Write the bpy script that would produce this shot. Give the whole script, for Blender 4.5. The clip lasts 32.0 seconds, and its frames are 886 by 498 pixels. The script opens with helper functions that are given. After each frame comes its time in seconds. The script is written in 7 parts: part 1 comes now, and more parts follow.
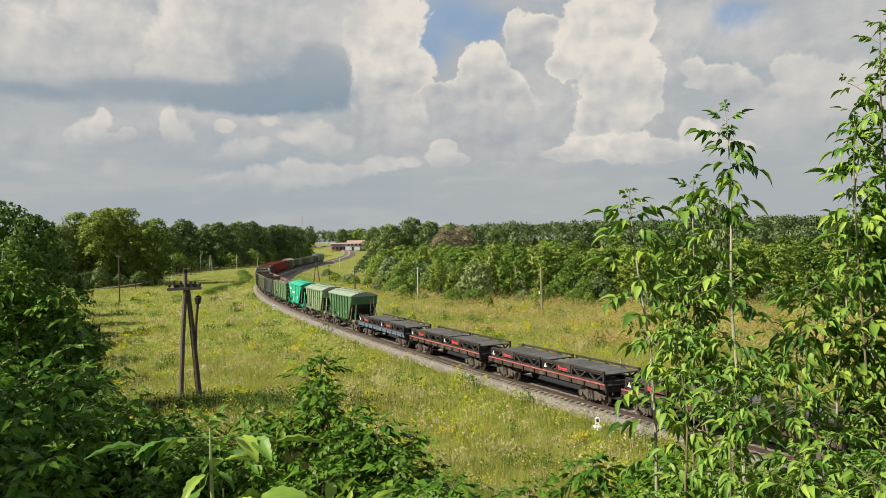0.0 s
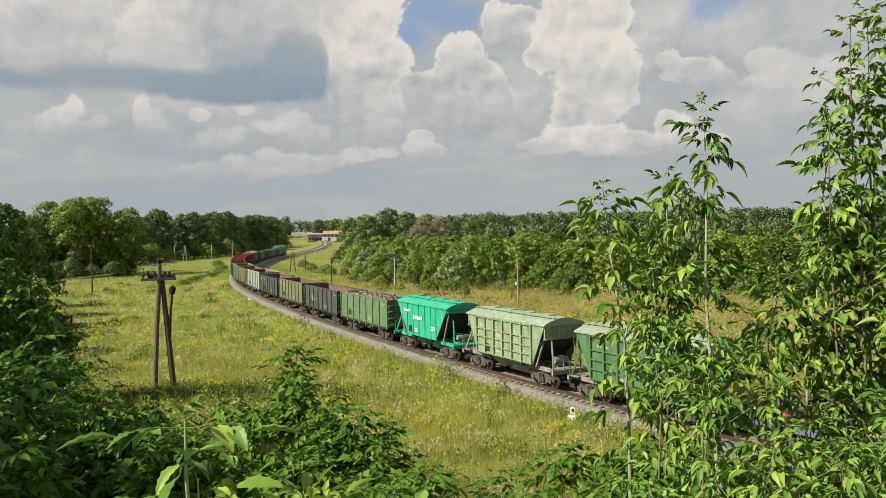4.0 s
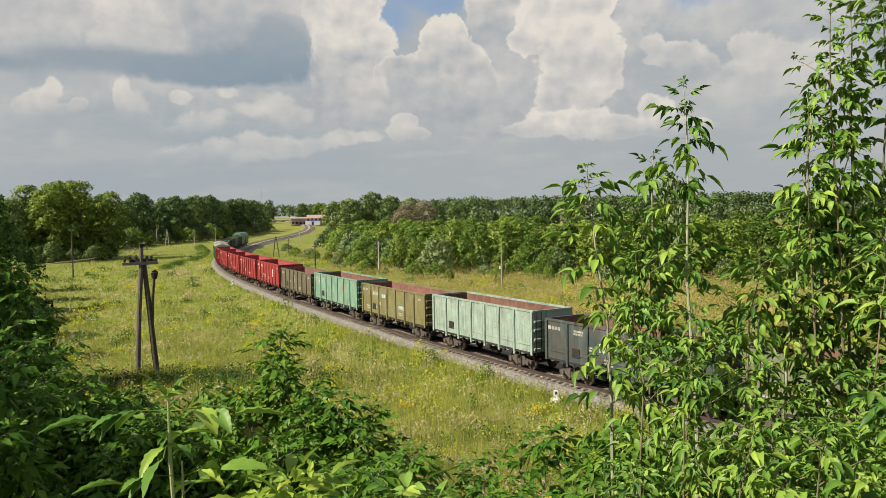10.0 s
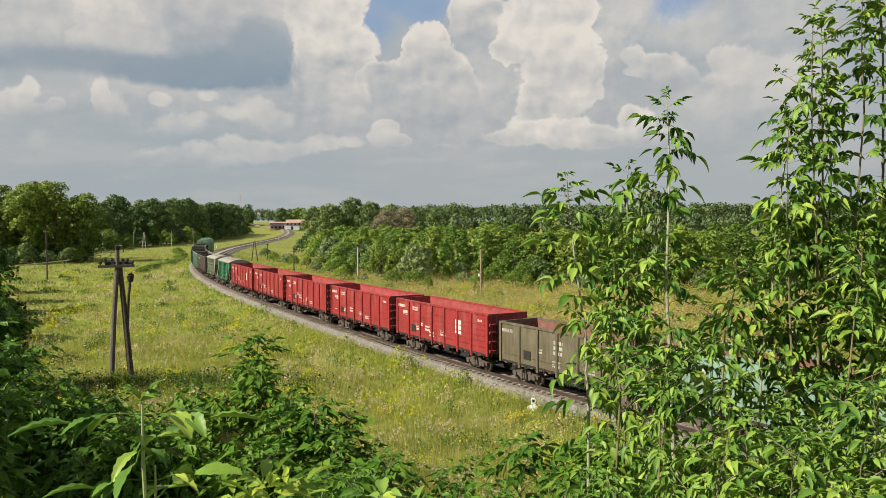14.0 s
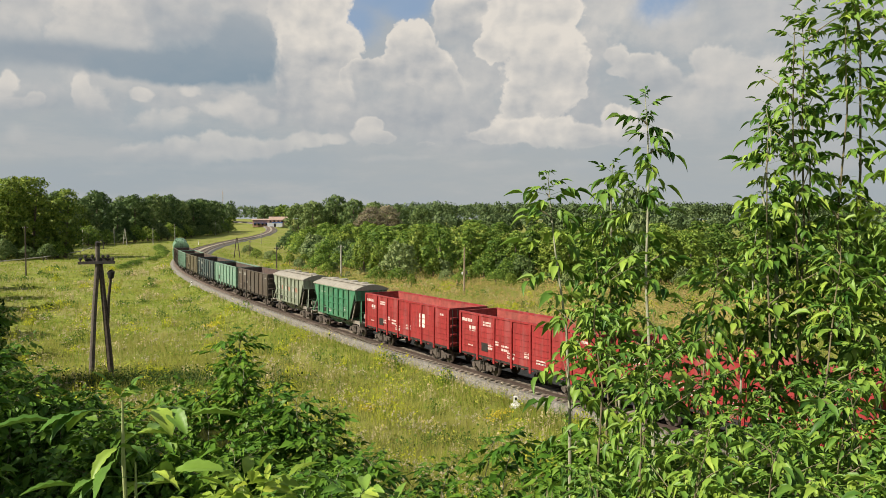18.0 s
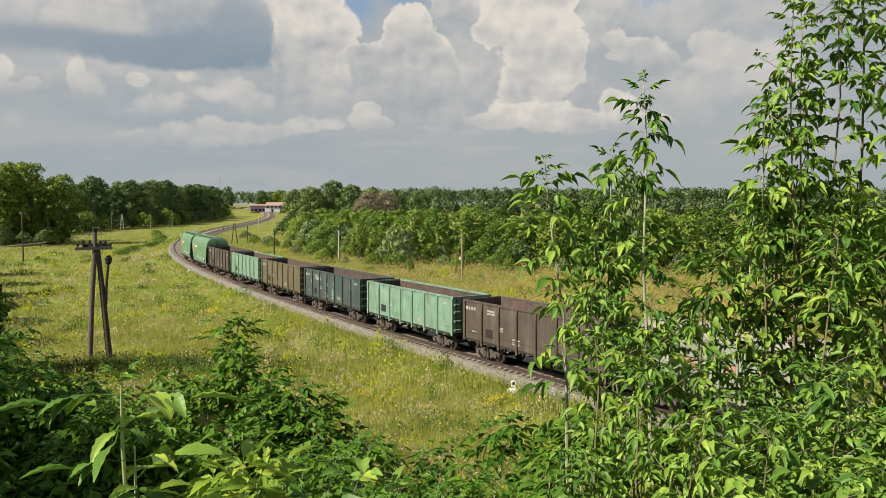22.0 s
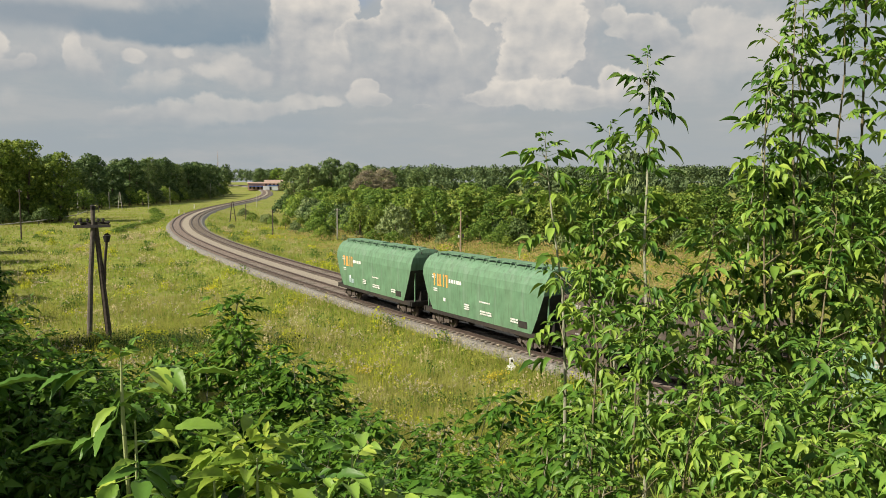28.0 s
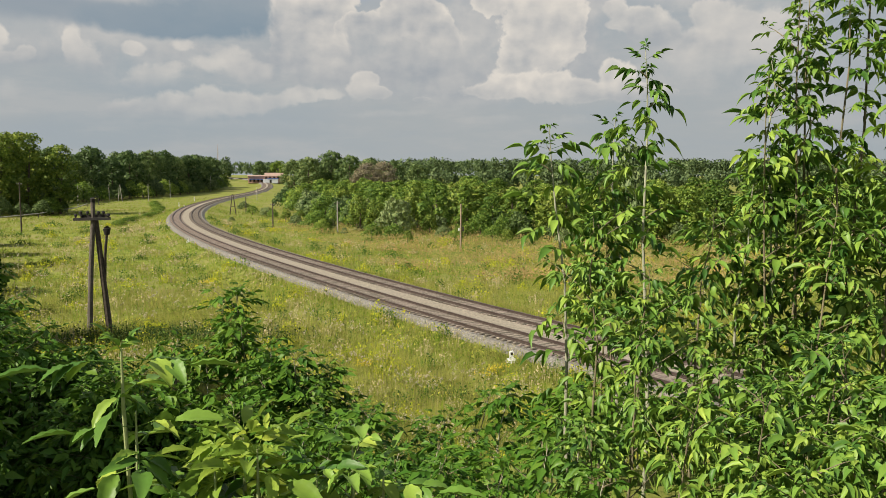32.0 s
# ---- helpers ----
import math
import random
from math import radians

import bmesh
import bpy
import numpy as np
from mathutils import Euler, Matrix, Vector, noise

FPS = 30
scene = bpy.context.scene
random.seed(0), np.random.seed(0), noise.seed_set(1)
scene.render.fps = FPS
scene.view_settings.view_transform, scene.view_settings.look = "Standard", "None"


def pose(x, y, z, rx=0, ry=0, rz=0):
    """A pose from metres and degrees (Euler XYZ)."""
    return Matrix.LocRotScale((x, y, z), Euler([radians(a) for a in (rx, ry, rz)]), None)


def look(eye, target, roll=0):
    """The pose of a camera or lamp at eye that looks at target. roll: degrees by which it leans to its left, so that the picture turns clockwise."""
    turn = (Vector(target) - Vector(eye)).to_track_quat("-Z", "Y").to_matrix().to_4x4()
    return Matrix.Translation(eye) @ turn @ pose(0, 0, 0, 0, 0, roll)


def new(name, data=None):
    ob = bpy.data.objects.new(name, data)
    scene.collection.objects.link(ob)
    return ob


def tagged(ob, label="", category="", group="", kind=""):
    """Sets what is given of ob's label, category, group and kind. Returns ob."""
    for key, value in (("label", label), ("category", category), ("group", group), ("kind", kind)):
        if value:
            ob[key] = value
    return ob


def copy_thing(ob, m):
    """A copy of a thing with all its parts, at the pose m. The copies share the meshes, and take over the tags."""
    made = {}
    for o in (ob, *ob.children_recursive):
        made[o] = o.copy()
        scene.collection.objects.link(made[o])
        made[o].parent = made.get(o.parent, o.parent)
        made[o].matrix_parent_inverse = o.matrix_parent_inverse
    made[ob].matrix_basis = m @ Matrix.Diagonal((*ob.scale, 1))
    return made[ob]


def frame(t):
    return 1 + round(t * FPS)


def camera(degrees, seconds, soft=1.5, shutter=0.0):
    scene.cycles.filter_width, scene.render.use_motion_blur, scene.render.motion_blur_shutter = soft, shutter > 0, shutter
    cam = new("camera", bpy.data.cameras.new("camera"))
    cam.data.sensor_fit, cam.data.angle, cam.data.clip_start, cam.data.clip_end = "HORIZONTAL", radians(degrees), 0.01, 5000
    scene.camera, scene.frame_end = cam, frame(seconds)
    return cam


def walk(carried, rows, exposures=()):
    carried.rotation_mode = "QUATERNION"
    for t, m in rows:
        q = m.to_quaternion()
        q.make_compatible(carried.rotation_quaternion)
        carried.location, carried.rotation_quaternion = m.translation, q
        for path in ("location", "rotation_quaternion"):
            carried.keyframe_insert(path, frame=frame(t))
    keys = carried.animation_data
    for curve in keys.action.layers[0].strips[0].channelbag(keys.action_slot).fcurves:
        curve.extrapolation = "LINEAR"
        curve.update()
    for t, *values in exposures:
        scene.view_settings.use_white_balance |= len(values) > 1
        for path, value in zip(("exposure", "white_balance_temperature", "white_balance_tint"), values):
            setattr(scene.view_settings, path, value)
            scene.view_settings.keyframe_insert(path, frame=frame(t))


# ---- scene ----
# yaw to the right, pitch and lean of the hand-held camera, in degrees
PATH = [
    (0.0, -5.89, -0.69, -1.23), (0.5, -5.97, -0.72, -1.31), (1.0, -6.03, -0.72, -1.28), (1.5, -5.79, -0.66, -1.28), (2.0, -5.73, -0.66, -1.3),
    (2.5, -5.76, -0.65, -1.31), (3.0, -5.64, -0.66, -1.28), (3.5, -4.89, -0.96, -1.15), (5.5, -3.26, -2.6, -0.95), (6.0, -3.16, -2.82, -0.93),
    (6.5, -3.18, -2.9, -0.93), (7.0, -3.26, -2.9, -0.92), (7.5, -2.96, -2.76, -0.98), (8.0, -2.74, -2.58, -0.97), (8.5, -2.75, -2.55, -1.0),
    (9.0, -2.83, -2.57, -1.04), (9.5, -2.92, -2.6, -1.03), (10.0, -3.01, -2.62, -1.04), (10.5, -3.15, -2.48, -0.9), (11.0, -3.22, -2.39, -0.95),
    (11.5, -3.1, -2.23, -0.92), (12.0, -2.73, -2.06, -0.97), (12.5, -2.39, -2.03, -0.76), (13.0, -2.02, -2.05, -0.46), (13.5, -1.74, -2.11, -0.31),
    (14.0, -1.48, -2.13, -0.19), (14.5, -1.4, -2.16, -0.19), (16.5, -0.72, -2.15, 0.16), (17.0, -0.75, -2.19, 0.07), (17.5, -0.43, -2.22, 0.15),
    (18.0, -0.25, -2.28, 0.13), (18.5, -0.11, -2.38, 0.12), (19.0, 0.03, -2.5, 0.11), (19.5, 0.09, -2.58, 0.06), (20.0, 0.0, -2.65, 0.0),
    (20.5, -0.04, -2.75, 0.02), (21.0, -0.02, -2.97, -0.03), (21.5, -0.02, -3.22, -0.03), (22.0, -0.08, -3.37, 0.07), (22.5, -0.14, -3.55, 0.06),
    (23.0, -0.14, -3.82, 0.09), (23.5, -0.07, -4.12, 0.11), (24.0, 0.12, -4.46, 0.21), (24.5, 0.21, -4.65, 0.24), (25.0, 0.17, -4.72, 0.23),
    (25.5, 0.09, -4.72, 0.3), (27.5, -0.04, -4.96, 0.07), (28.0, 0.03, -5.02, 0.07), (28.5, 0.02, -5.09, 0.03), (29.0, 0.01, -5.15, 0.08),
    (29.5, 0.09, -5.24, 0.09), (30.0, 0.15, -5.31, 0.16), (30.5, 0.29, -5.37, 0.24), (31.0, 0.23, -5.43, 0.2), (31.5, 0.12, -5.48, 0.14),
    (32.0, 0.02, -5.53, 0.13),
]

cam = camera(59.93, 32.0, soft=0.7)


def eye_at(t):
    return Vector((0.0, 0.09, 9.955 - 0.02 * t / 32))


def aim(t, yaw, pitch, lean):
    e, y, p = eye_at(t), radians(yaw), radians(pitch)
    d = Vector((math.sin(y) * math.cos(p), math.cos(y) * math.cos(p), math.sin(p)))
    return look(e, e + d * 10, lean)


walk(cam, [(t, aim(t, a, b, c)) for t, a, b, c in PATH], exposures=[(0, 1.0), (32, 0.92)])

# ---- world and sun ----
SUN_AZ, SUN_EL = radians(-117), radians(40)      # from the view's axis to the right, and up
world = bpy.data.worlds.new("world")
scene.world = world
world.use_nodes = True
wn, wl = world.node_tree.nodes, world.node_tree.links
wn.clear()


def wmath(op, a, b=None, c=None, clamp=False):
    n = wn.new("ShaderNodeMath")
    n.operation, n.use_clamp = op, clamp
    for i, v in enumerate((a, b, c)):
        if v is None:
            continue
        if isinstance(v, (int, float)):
            n.inputs[i].default_value = v
        else:
            wl.new(v, n.inputs[i])
    return n.outputs[0]


def wmix(f, a, b):
    n = wn.new("ShaderNodeMix")
    n.data_type = "RGBA"
    for i, v in ((0, f), (6, a), (7, b)):
        if isinstance(v, (int, float)):
            n.inputs[i].default_value = v
        elif isinstance(v, tuple):
            n.inputs[i].default_value = (*v, 1)
        else:
            wl.new(v, n.inputs[i])
    return n.outputs[2]


def wstep(v, lo, hi):
    n = wn.new("ShaderNodeMapRange")
    n.interpolation_type = "SMOOTHSTEP"
    wl.new(v, n.inputs[0])
    n.inputs[1].default_value, n.inputs[2].default_value = lo, hi
    return n.outputs[0]


def wnoise(vec, scale, detail, rough=0.55):
    n = wn.new("ShaderNodeTexNoise")
    n.noise_dimensions = "3D"
    wl.new(vec, n.inputs["Vector"])
    n.inputs["Scale"].default_value, n.inputs["Detail"].default_value, n.inputs["Roughness"].default_value = scale, detail, rough
    return n


co = wn.new("ShaderNodeTexCoord")
sep = wn.new("ShaderNodeSeparateXYZ")
wl.new(co.outputs["Generated"], sep.inputs[0])
az = wmath("ARCTAN2", sep.outputs[0], sep.outputs[1])
el = wmath("ARCSINE", sep.outputs[2])
flat = wn.new("ShaderNodeCombineXYZ")
wl.new(az, flat.inputs[0])
wl.new(el, flat.inputs[1])
warp = wnoise(flat.outputs[0], 14.0, 4, 0.55)
wsub = wn.new("ShaderNodeVectorMath")
wsub.operation = "MULTIPLY_ADD"
wl.new(warp.outputs["Color"], wsub.inputs[0])
wsub.inputs[1].default_value = (0.03, 0.022, 0)
wl.new(flat.outputs[0], wsub.inputs[2])
woff = wn.new("ShaderNodeVectorMath")
woff.operation = "SUBTRACT"
wl.new(wsub.outputs[0], woff.inputs[0])
woff.inputs[1].default_value = (0.015, 0.011, 0)
warped = woff.outputs[0]


def wvec(op, a, b):
    n = wn.new("ShaderNodeVectorMath")
    n.operation = op
    for i, v in enumerate((a, b)):
        if isinstance(v, tuple):
            n.inputs[i].default_value = v
        else:
            wl.new(v, n.inputs[i])
    return n.outputs[0]


def puffs(vec, scale, octaves, rough):
    """Rounded heads, as of a cauliflower, about nought."""
    n = wn.new("ShaderNodeTexVoronoi")
    n.feature, n.voronoi_dimensions, n.normalize = "SMOOTH_F1", "2D", True
    wl.new(vec, n.inputs["Vector"])
    for key, v in (("Scale", scale), ("Detail", octaves), ("Roughness", rough), ("Smoothness", 0.35)):
        n.inputs[key].default_value = v
    return wmath("SUBTRACT", 0.42, n.outputs["Distance"])


def field(blobs):
    """How deep a spot of the sky lies within a heap of ovals, each azimuth, elevation and half sizes."""
    total = None
    for a, e, ra, re in blobs:
        m = wn.new("ShaderNodeVectorMath")
        m.operation = "MULTIPLY_ADD"
        wl.new(warped, m.inputs[0])
        m.inputs[1].default_value, m.inputs[2].default_value = (1 / ra, 1 / re, 0), (-a / ra, -e / re, 0)
        ln = wn.new("ShaderNodeVectorMath")
        ln.operation = "LENGTH"
        wl.new(m.outputs[0], ln.inputs[0])
        total = ln.outputs["Value"] if total is None else wmath("SMOOTH_MIN", total, ln.outputs["Value"], 0.35)
    return wmath("SUBTRACT", 1.0, total)


squat = wvec("MULTIPLY", flat.outputs[0], (1.0, 1.75, 1.0))
fine = wnoise(flat.outputs[0], 22.0, 9, 0.6)
soft = wnoise(squat, 5.5, 6, 0.55)
wide = wnoise(squat, 2.6, 4, 0.5)
grain = wmath("SUBTRACT", fine.outputs["Fac"], 0.5)
drift = wmath("SUBTRACT", soft.outputs["Fac"], 0.5)
billow = puffs(warped, 24.0, 3.0, 0.6)
curls = puffs(warped, 62.0, 2.0, 0.6)
lumps = puffs(warped, 34.0, 1.2, 0.5)
lumps_up = puffs(wvec("ADD", warped, (-0.008, 0.010, 0.0)), 34.0, 1.2, 0.5)
frays = wmath("SUBTRACT", wnoise(flat.outputs[0], 48.0, 8, 0.6).outputs["Fac"], 0.5)
edge = wmath("MULTIPLY_ADD", billow, 1.0, wmath("MULTIPLY_ADD", curls, 0.45, wmath("MULTIPLY_ADD", frays, 0.35, wmath("MULTIPLY", drift, 0.8))))
shape = wmath("SUBTRACT", wnoise(wvec("ADD", squat, (3.0, 1.0, 0.0)), 11.0, 5, 0.55).outputs["Fac"], 0.5)
relief = wmath("MULTIPLY_ADD", wmath("SUBTRACT", lumps, lumps_up), 0.65, wmath("MULTIPLY_ADD", grain, 0.6, wmath("MULTIPLY_ADD", shape, 1.5, wmath("MULTIPLY", frays, 0.2))))
nish = wn.new("ShaderNodeTexSky")
nish.sky_type, nish.sun_disc = "NISHITA", False
nish.sun_elevation, nish.sun_rotation = SUN_EL, SUN_AZ
blue = wn.new("ShaderNodeVectorMath")
blue.operation = "SCALE"
wl.new(nish.outputs[0], blue.inputs[0])
blue.inputs["Scale"].default_value = 0.10
veil = wmix(wstep(el, 0.02, 0.30), (0.415, 0.445, 0.455), (0.42, 0.45, 0.475))
veil = wmix(wmath("MULTIPLY", wstep(wide.outputs["Fac"], 0.42, 0.64), 0.5), veil, (0.34, 0.405, 0.45))
streak = wnoise(wvec("MULTIPLY", flat.outputs[0], (1.0, 4.2, 1.0)), 5.0, 7, 0.6)
veil = wmix(wmath("MULTIPLY", wstep(streak.outputs["Fac"], 0.47, 0.66), 0.4), veil, (0.53, 0.52, 0.505))
veil = wmix(wmath("MULTIPLY", wstep(streak.outputs["Fac"], 0.50, 0.34), 0.4), veil, (0.37, 0.42, 0.46))
wisp = wmath("MULTIPLY", wstep(wmath("MULTIPLY_ADD", grain, 0.6, soft.outputs["Fac"]), 0.42, 0.66), wmath("MULTIPLY", wstep(el, 0.05, 0.16), 0.5))
veil = wmix(wisp, veil, (0.53, 0.525, 0.515))
SHELF = [(-0.261, 0.222, 0.037, 0.032), (-0.235, 0.200, 0.022, 0.032), (-0.290, 0.191, 0.081, 0.028), (-0.360, 0.183, 0.081, 0.019), (-0.318, 0.174, 0.081, 0.013)]
GAPS = [(-0.085, 0.281, 0.062, 0.035), (-0.048, 0.267, 0.053, 0.026), (-0.115, 0.248, 0.044, 0.035), (0.271, 0.256, 0.044, 0.023)]
gaps = wmath("MULTIPLY_ADD", grain, 0.9, field(GAPS))
high = wstep(el, 0.45, 1.0)
open_sky = wmath("MAXIMUM", wstep(gaps, -0.15, 0.75), wmath("MULTIPLY", high, 0.45))
sky = wmix(wmath("MULTIPLY", open_sky, 0.7), veil, wmix(0.6, blue.outputs[0], (0.24, 0.40, 0.66)))


def cumulus(sky, firm, cover, low, high, foot, head, rim, blobs):
    """Lays one cloud over the sky: cauliflower heads, brightness from its foot's elevation to its head's, lit rims."""
    body = wmath("ADD", field(blobs), edge)
    deep = 0.12 * (head - foot) + 0.004
    mask = wmath("MULTIPLY", wstep(body, 0.0, firm), wmath("MULTIPLY", wstep(wmath("MULTIPLY_ADD", drift, 0.03, el), foot - deep, foot + 2.5 * deep), cover))
    rise = wmath("MULTIPLY", wmath("SUBTRACT", el, foot), 1 / (head - foot), clamp=True)
    lit = wmath("MULTIPLY_ADD", rise, high - low, wmath("MULTIPLY_ADD", relief, 1.05 if firm < 0.35 else 0.6, low + 0.05))
    lit = wmath("MULTIPLY_ADD", wstep(body, 0.55, 0.05), rim, wmath("MULTIPLY_ADD", drift, 0.8, lit), clamp=True)
    return wmix(mask, sky, wmix(lit, (0.385, 0.41, 0.44), (0.79, 0.735, 0.66)))


# horizon row
sky = cumulus(sky, 0.9, 0.3, 0.3, 0.6, 0.058, 0.104, 0,
              [(-0.506, 0.092, 0.016, 0.016), (-0.590, 0.093, 0.025, 0.009), (-0.516, 0.067, 0.037, 0.009), (-0.246, 0.061, 0.096, 0.008), (0.155, 0.062, 0.040, 0.013), (0.063, 0.069, 0.044, 0.007), (-0.074, 0.076, 0.051, 0.006), (-0.410, 0.059, 0.066, 0.006)])
# low bank
sky = cumulus(sky, 0.5, 0.66, 0.2, 0.7, 0.066, 0.104, 0.12,
              [(-0.379, 0.078, 0.037, 0.013), (-0.328, 0.083, 0.055, 0.015), (-0.298, 0.095, 0.020, 0.013), (-0.257, 0.089, 0.040, 0.015), (-0.219, 0.092, 0.029, 0.011), (-0.178, 0.098, 0.029, 0.010), (-0.146, 0.099, 0.021, 0.007), (-0.349, 0.073, 0.066, 0.009)])
# left curtain
sky = cumulus(sky, 0.9, 0.6, 0.12, 0.38, 0.093, 0.182, 0,
              [(-0.421, 0.165, 0.044, 0.028), (-0.340, 0.150, 0.096, 0.024), (-0.234, 0.142, 0.110, 0.031), (-0.422, 0.128, 0.044, 0.029), (-0.577, 0.120, 0.088, 0.022), (-0.493, 0.133, 0.066, 0.021)])
# left heads
sky = cumulus(sky, 0.45, 0.75, 0.3, 0.75, 0.121, 0.157, 0.2,
              [(-0.536, 0.134, 0.022, 0.015), (-0.516, 0.149, 0.010, 0.015), (-0.489, 0.131, 0.010, 0.009), (-0.511, 0.128, 0.016, 0.007), (-0.430, 0.129, 0.018, 0.020), (-0.441, 0.146, 0.010, 0.022), (-0.419, 0.120, 0.016, 0.012), (-0.378, 0.148, 0.013, 0.009)])
# middle heads
sky = cumulus(sky, 0.6, 0.65, 0.25, 0.72, 0.104, 0.143, 0.15,
              [(-0.354, 0.118, 0.031, 0.015), (-0.339, 0.126, 0.018, 0.010), (-0.375, 0.111, 0.019, 0.009), (-0.266, 0.139, 0.032, 0.019), (-0.241, 0.129, 0.029, 0.015), (-0.291, 0.133, 0.019, 0.013), (-0.319, 0.156, 0.018, 0.007)])
# right veil
sky = cumulus(sky, 1, 0.6, 0.38, 0.6, 0.081, 0.268, 0,
              [(0.314, 0.232, 0.103, 0.034), (0.385, 0.235, 0.081, 0.040), (0.319, 0.137, 0.081, 0.041), (0.379, 0.167, 0.074, 0.044), (0.199, 0.257, 0.059, 0.029), (0.229, 0.114, 0.088, 0.029), (0.417, 0.113, 0.066, 0.044)])
# right heads
sky = cumulus(sky, 0.3, 0.75, 0.15, 0.7, 0.152, 0.209, 0.2,
              [(0.216, 0.201, 0.015, 0.016), (0.243, 0.189, 0.031, 0.019), (0.264, 0.172, 0.031, 0.019), (0.285, 0.153, 0.044, 0.025), (0.224, 0.183, 0.022, 0.010), (0.308, 0.152, 0.022, 0.018)])
# far right heads
sky = cumulus(sky, 0.4, 0.7, 0.2, 0.7, 0.145, 0.204, 0.2,
              [(0.327, 0.194, 0.025, 0.016), (0.340, 0.176, 0.026, 0.021), (0.316, 0.188, 0.012, 0.012), (0.373, 0.173, 0.051, 0.021), (0.349, 0.154, 0.037, 0.018), (0.351, 0.110, 0.022, 0.009)])
# grey curtain
sky = cumulus(sky, 0.8, 0.85, 0.12, 0.36, 0.074, 0.195, 0,
              [(-0.146, 0.146, 0.081, 0.051), (-0.088, 0.127, 0.096, 0.044), (-0.015, 0.140, 0.096, 0.066), (0.028, 0.109, 0.110, 0.033), (0.059, 0.193, 0.074, 0.059), (0.163, 0.152, 0.059, 0.059), (-0.043, 0.169, 0.044, 0.044), (0.171, 0.206, 0.044, 0.051)])
# left tower
sky = cumulus(sky, 0.2, 0.95, 0.15, 0.92, 0.129, 0.282, 0.25,
              [(-0.179, 0.231, 0.035, 0.046), (-0.195, 0.189, 0.026, 0.034), (-0.155, 0.261, 0.034, 0.026), (-0.160, 0.175, 0.041, 0.044), (-0.165, 0.290, 0.046, 0.025), (-0.202, 0.262, 0.022, 0.029), (-0.134, 0.220, 0.026, 0.029), (-0.186, 0.154, 0.037, 0.029)])
# middle tower
sky = cumulus(sky, 0.18, 0.92, 0.1, 0.9, 0.159, 0.250, 0.35,
              [(-0.094, 0.185, 0.031, 0.018), (-0.118, 0.181, 0.019, 0.016), (-0.062, 0.192, 0.022, 0.026), (-0.049, 0.224, 0.024, 0.024), (-0.065, 0.226, 0.015, 0.011), (-0.031, 0.198, 0.029, 0.034), (-0.033, 0.237, 0.015, 0.013), (-0.106, 0.167, 0.037, 0.015), (-0.010, 0.175, 0.029, 0.029)])
# small tower
sky = cumulus(sky, 0.22, 0.9, 0.05, 0.75, 0.223, 0.280, 0.3,
              [(0.013, 0.249, 0.031, 0.026), (-0.002, 0.261, 0.015, 0.021), (0.033, 0.262, 0.018, 0.015), (0.048, 0.236, 0.015, 0.012), (0.020, 0.231, 0.029, 0.011)])
# great tower
sky = cumulus(sky, 0.18, 0.93, 0.35, 0.86, 0.085, 0.284, 0.25,
              [(0.104, 0.250, 0.050, 0.041), (0.077, 0.236, 0.026, 0.022), (0.120, 0.203, 0.047, 0.041), (0.126, 0.168, 0.046, 0.038), (0.097, 0.275, 0.035, 0.028), (0.148, 0.223, 0.021, 0.016), (0.149, 0.181, 0.028, 0.041), (0.102, 0.138, 0.032, 0.041), (0.059, 0.217, 0.025, 0.016), (0.138, 0.263, 0.029, 0.037), (0.163, 0.159, 0.019, 0.012)])
# great foot
sky = cumulus(sky, 0.28, 0.85, 0, 0.92, 0.085, 0.127, 0.2,
              [(0.143, 0.114, 0.031, 0.018), (0.107, 0.112, 0.051, 0.019), (0.162, 0.105, 0.029, 0.015), (0.196, 0.103, 0.037, 0.012), (0.218, 0.123, 0.024, 0.019), (0.226, 0.102, 0.032, 0.013), (0.064, 0.108, 0.037, 0.010), (0.262, 0.101, 0.029, 0.010)])
# lone head
sky = cumulus(sky, 0.35, 0.75, 0.2, 0.75, 0.091, 0.123, 0.2,
              [(-0.108, 0.106, 0.015, 0.015), (-0.099, 0.119, 0.015, 0.010), (-0.089, 0.102, 0.019, 0.009), (-0.029, 0.096, 0.013, 0.003)])
# left bank
sky = cumulus(sky, 0.9, 0.9, 0.1, 0.72, 0.176, 0.274, 0.1,
              [(-0.612, 0.220, 0.074, 0.046), (-0.557, 0.220, 0.081, 0.038), (-0.499, 0.246, 0.066, 0.053), (-0.586, 0.254, 0.059, 0.033), (-0.652, 0.235, 0.066, 0.059), (-0.526, 0.272, 0.066, 0.029)])
# lit edge
sky = cumulus(sky, 0.4, 0.9, 0.3, 0.95, 0.195, 0.284, 0.2,
              [(-0.408, 0.267, 0.041, 0.031), (-0.433, 0.239, 0.032, 0.031), (-0.452, 0.210, 0.026, 0.015), (-0.416, 0.221, 0.049, 0.025), (-0.418, 0.284, 0.034, 0.019)])
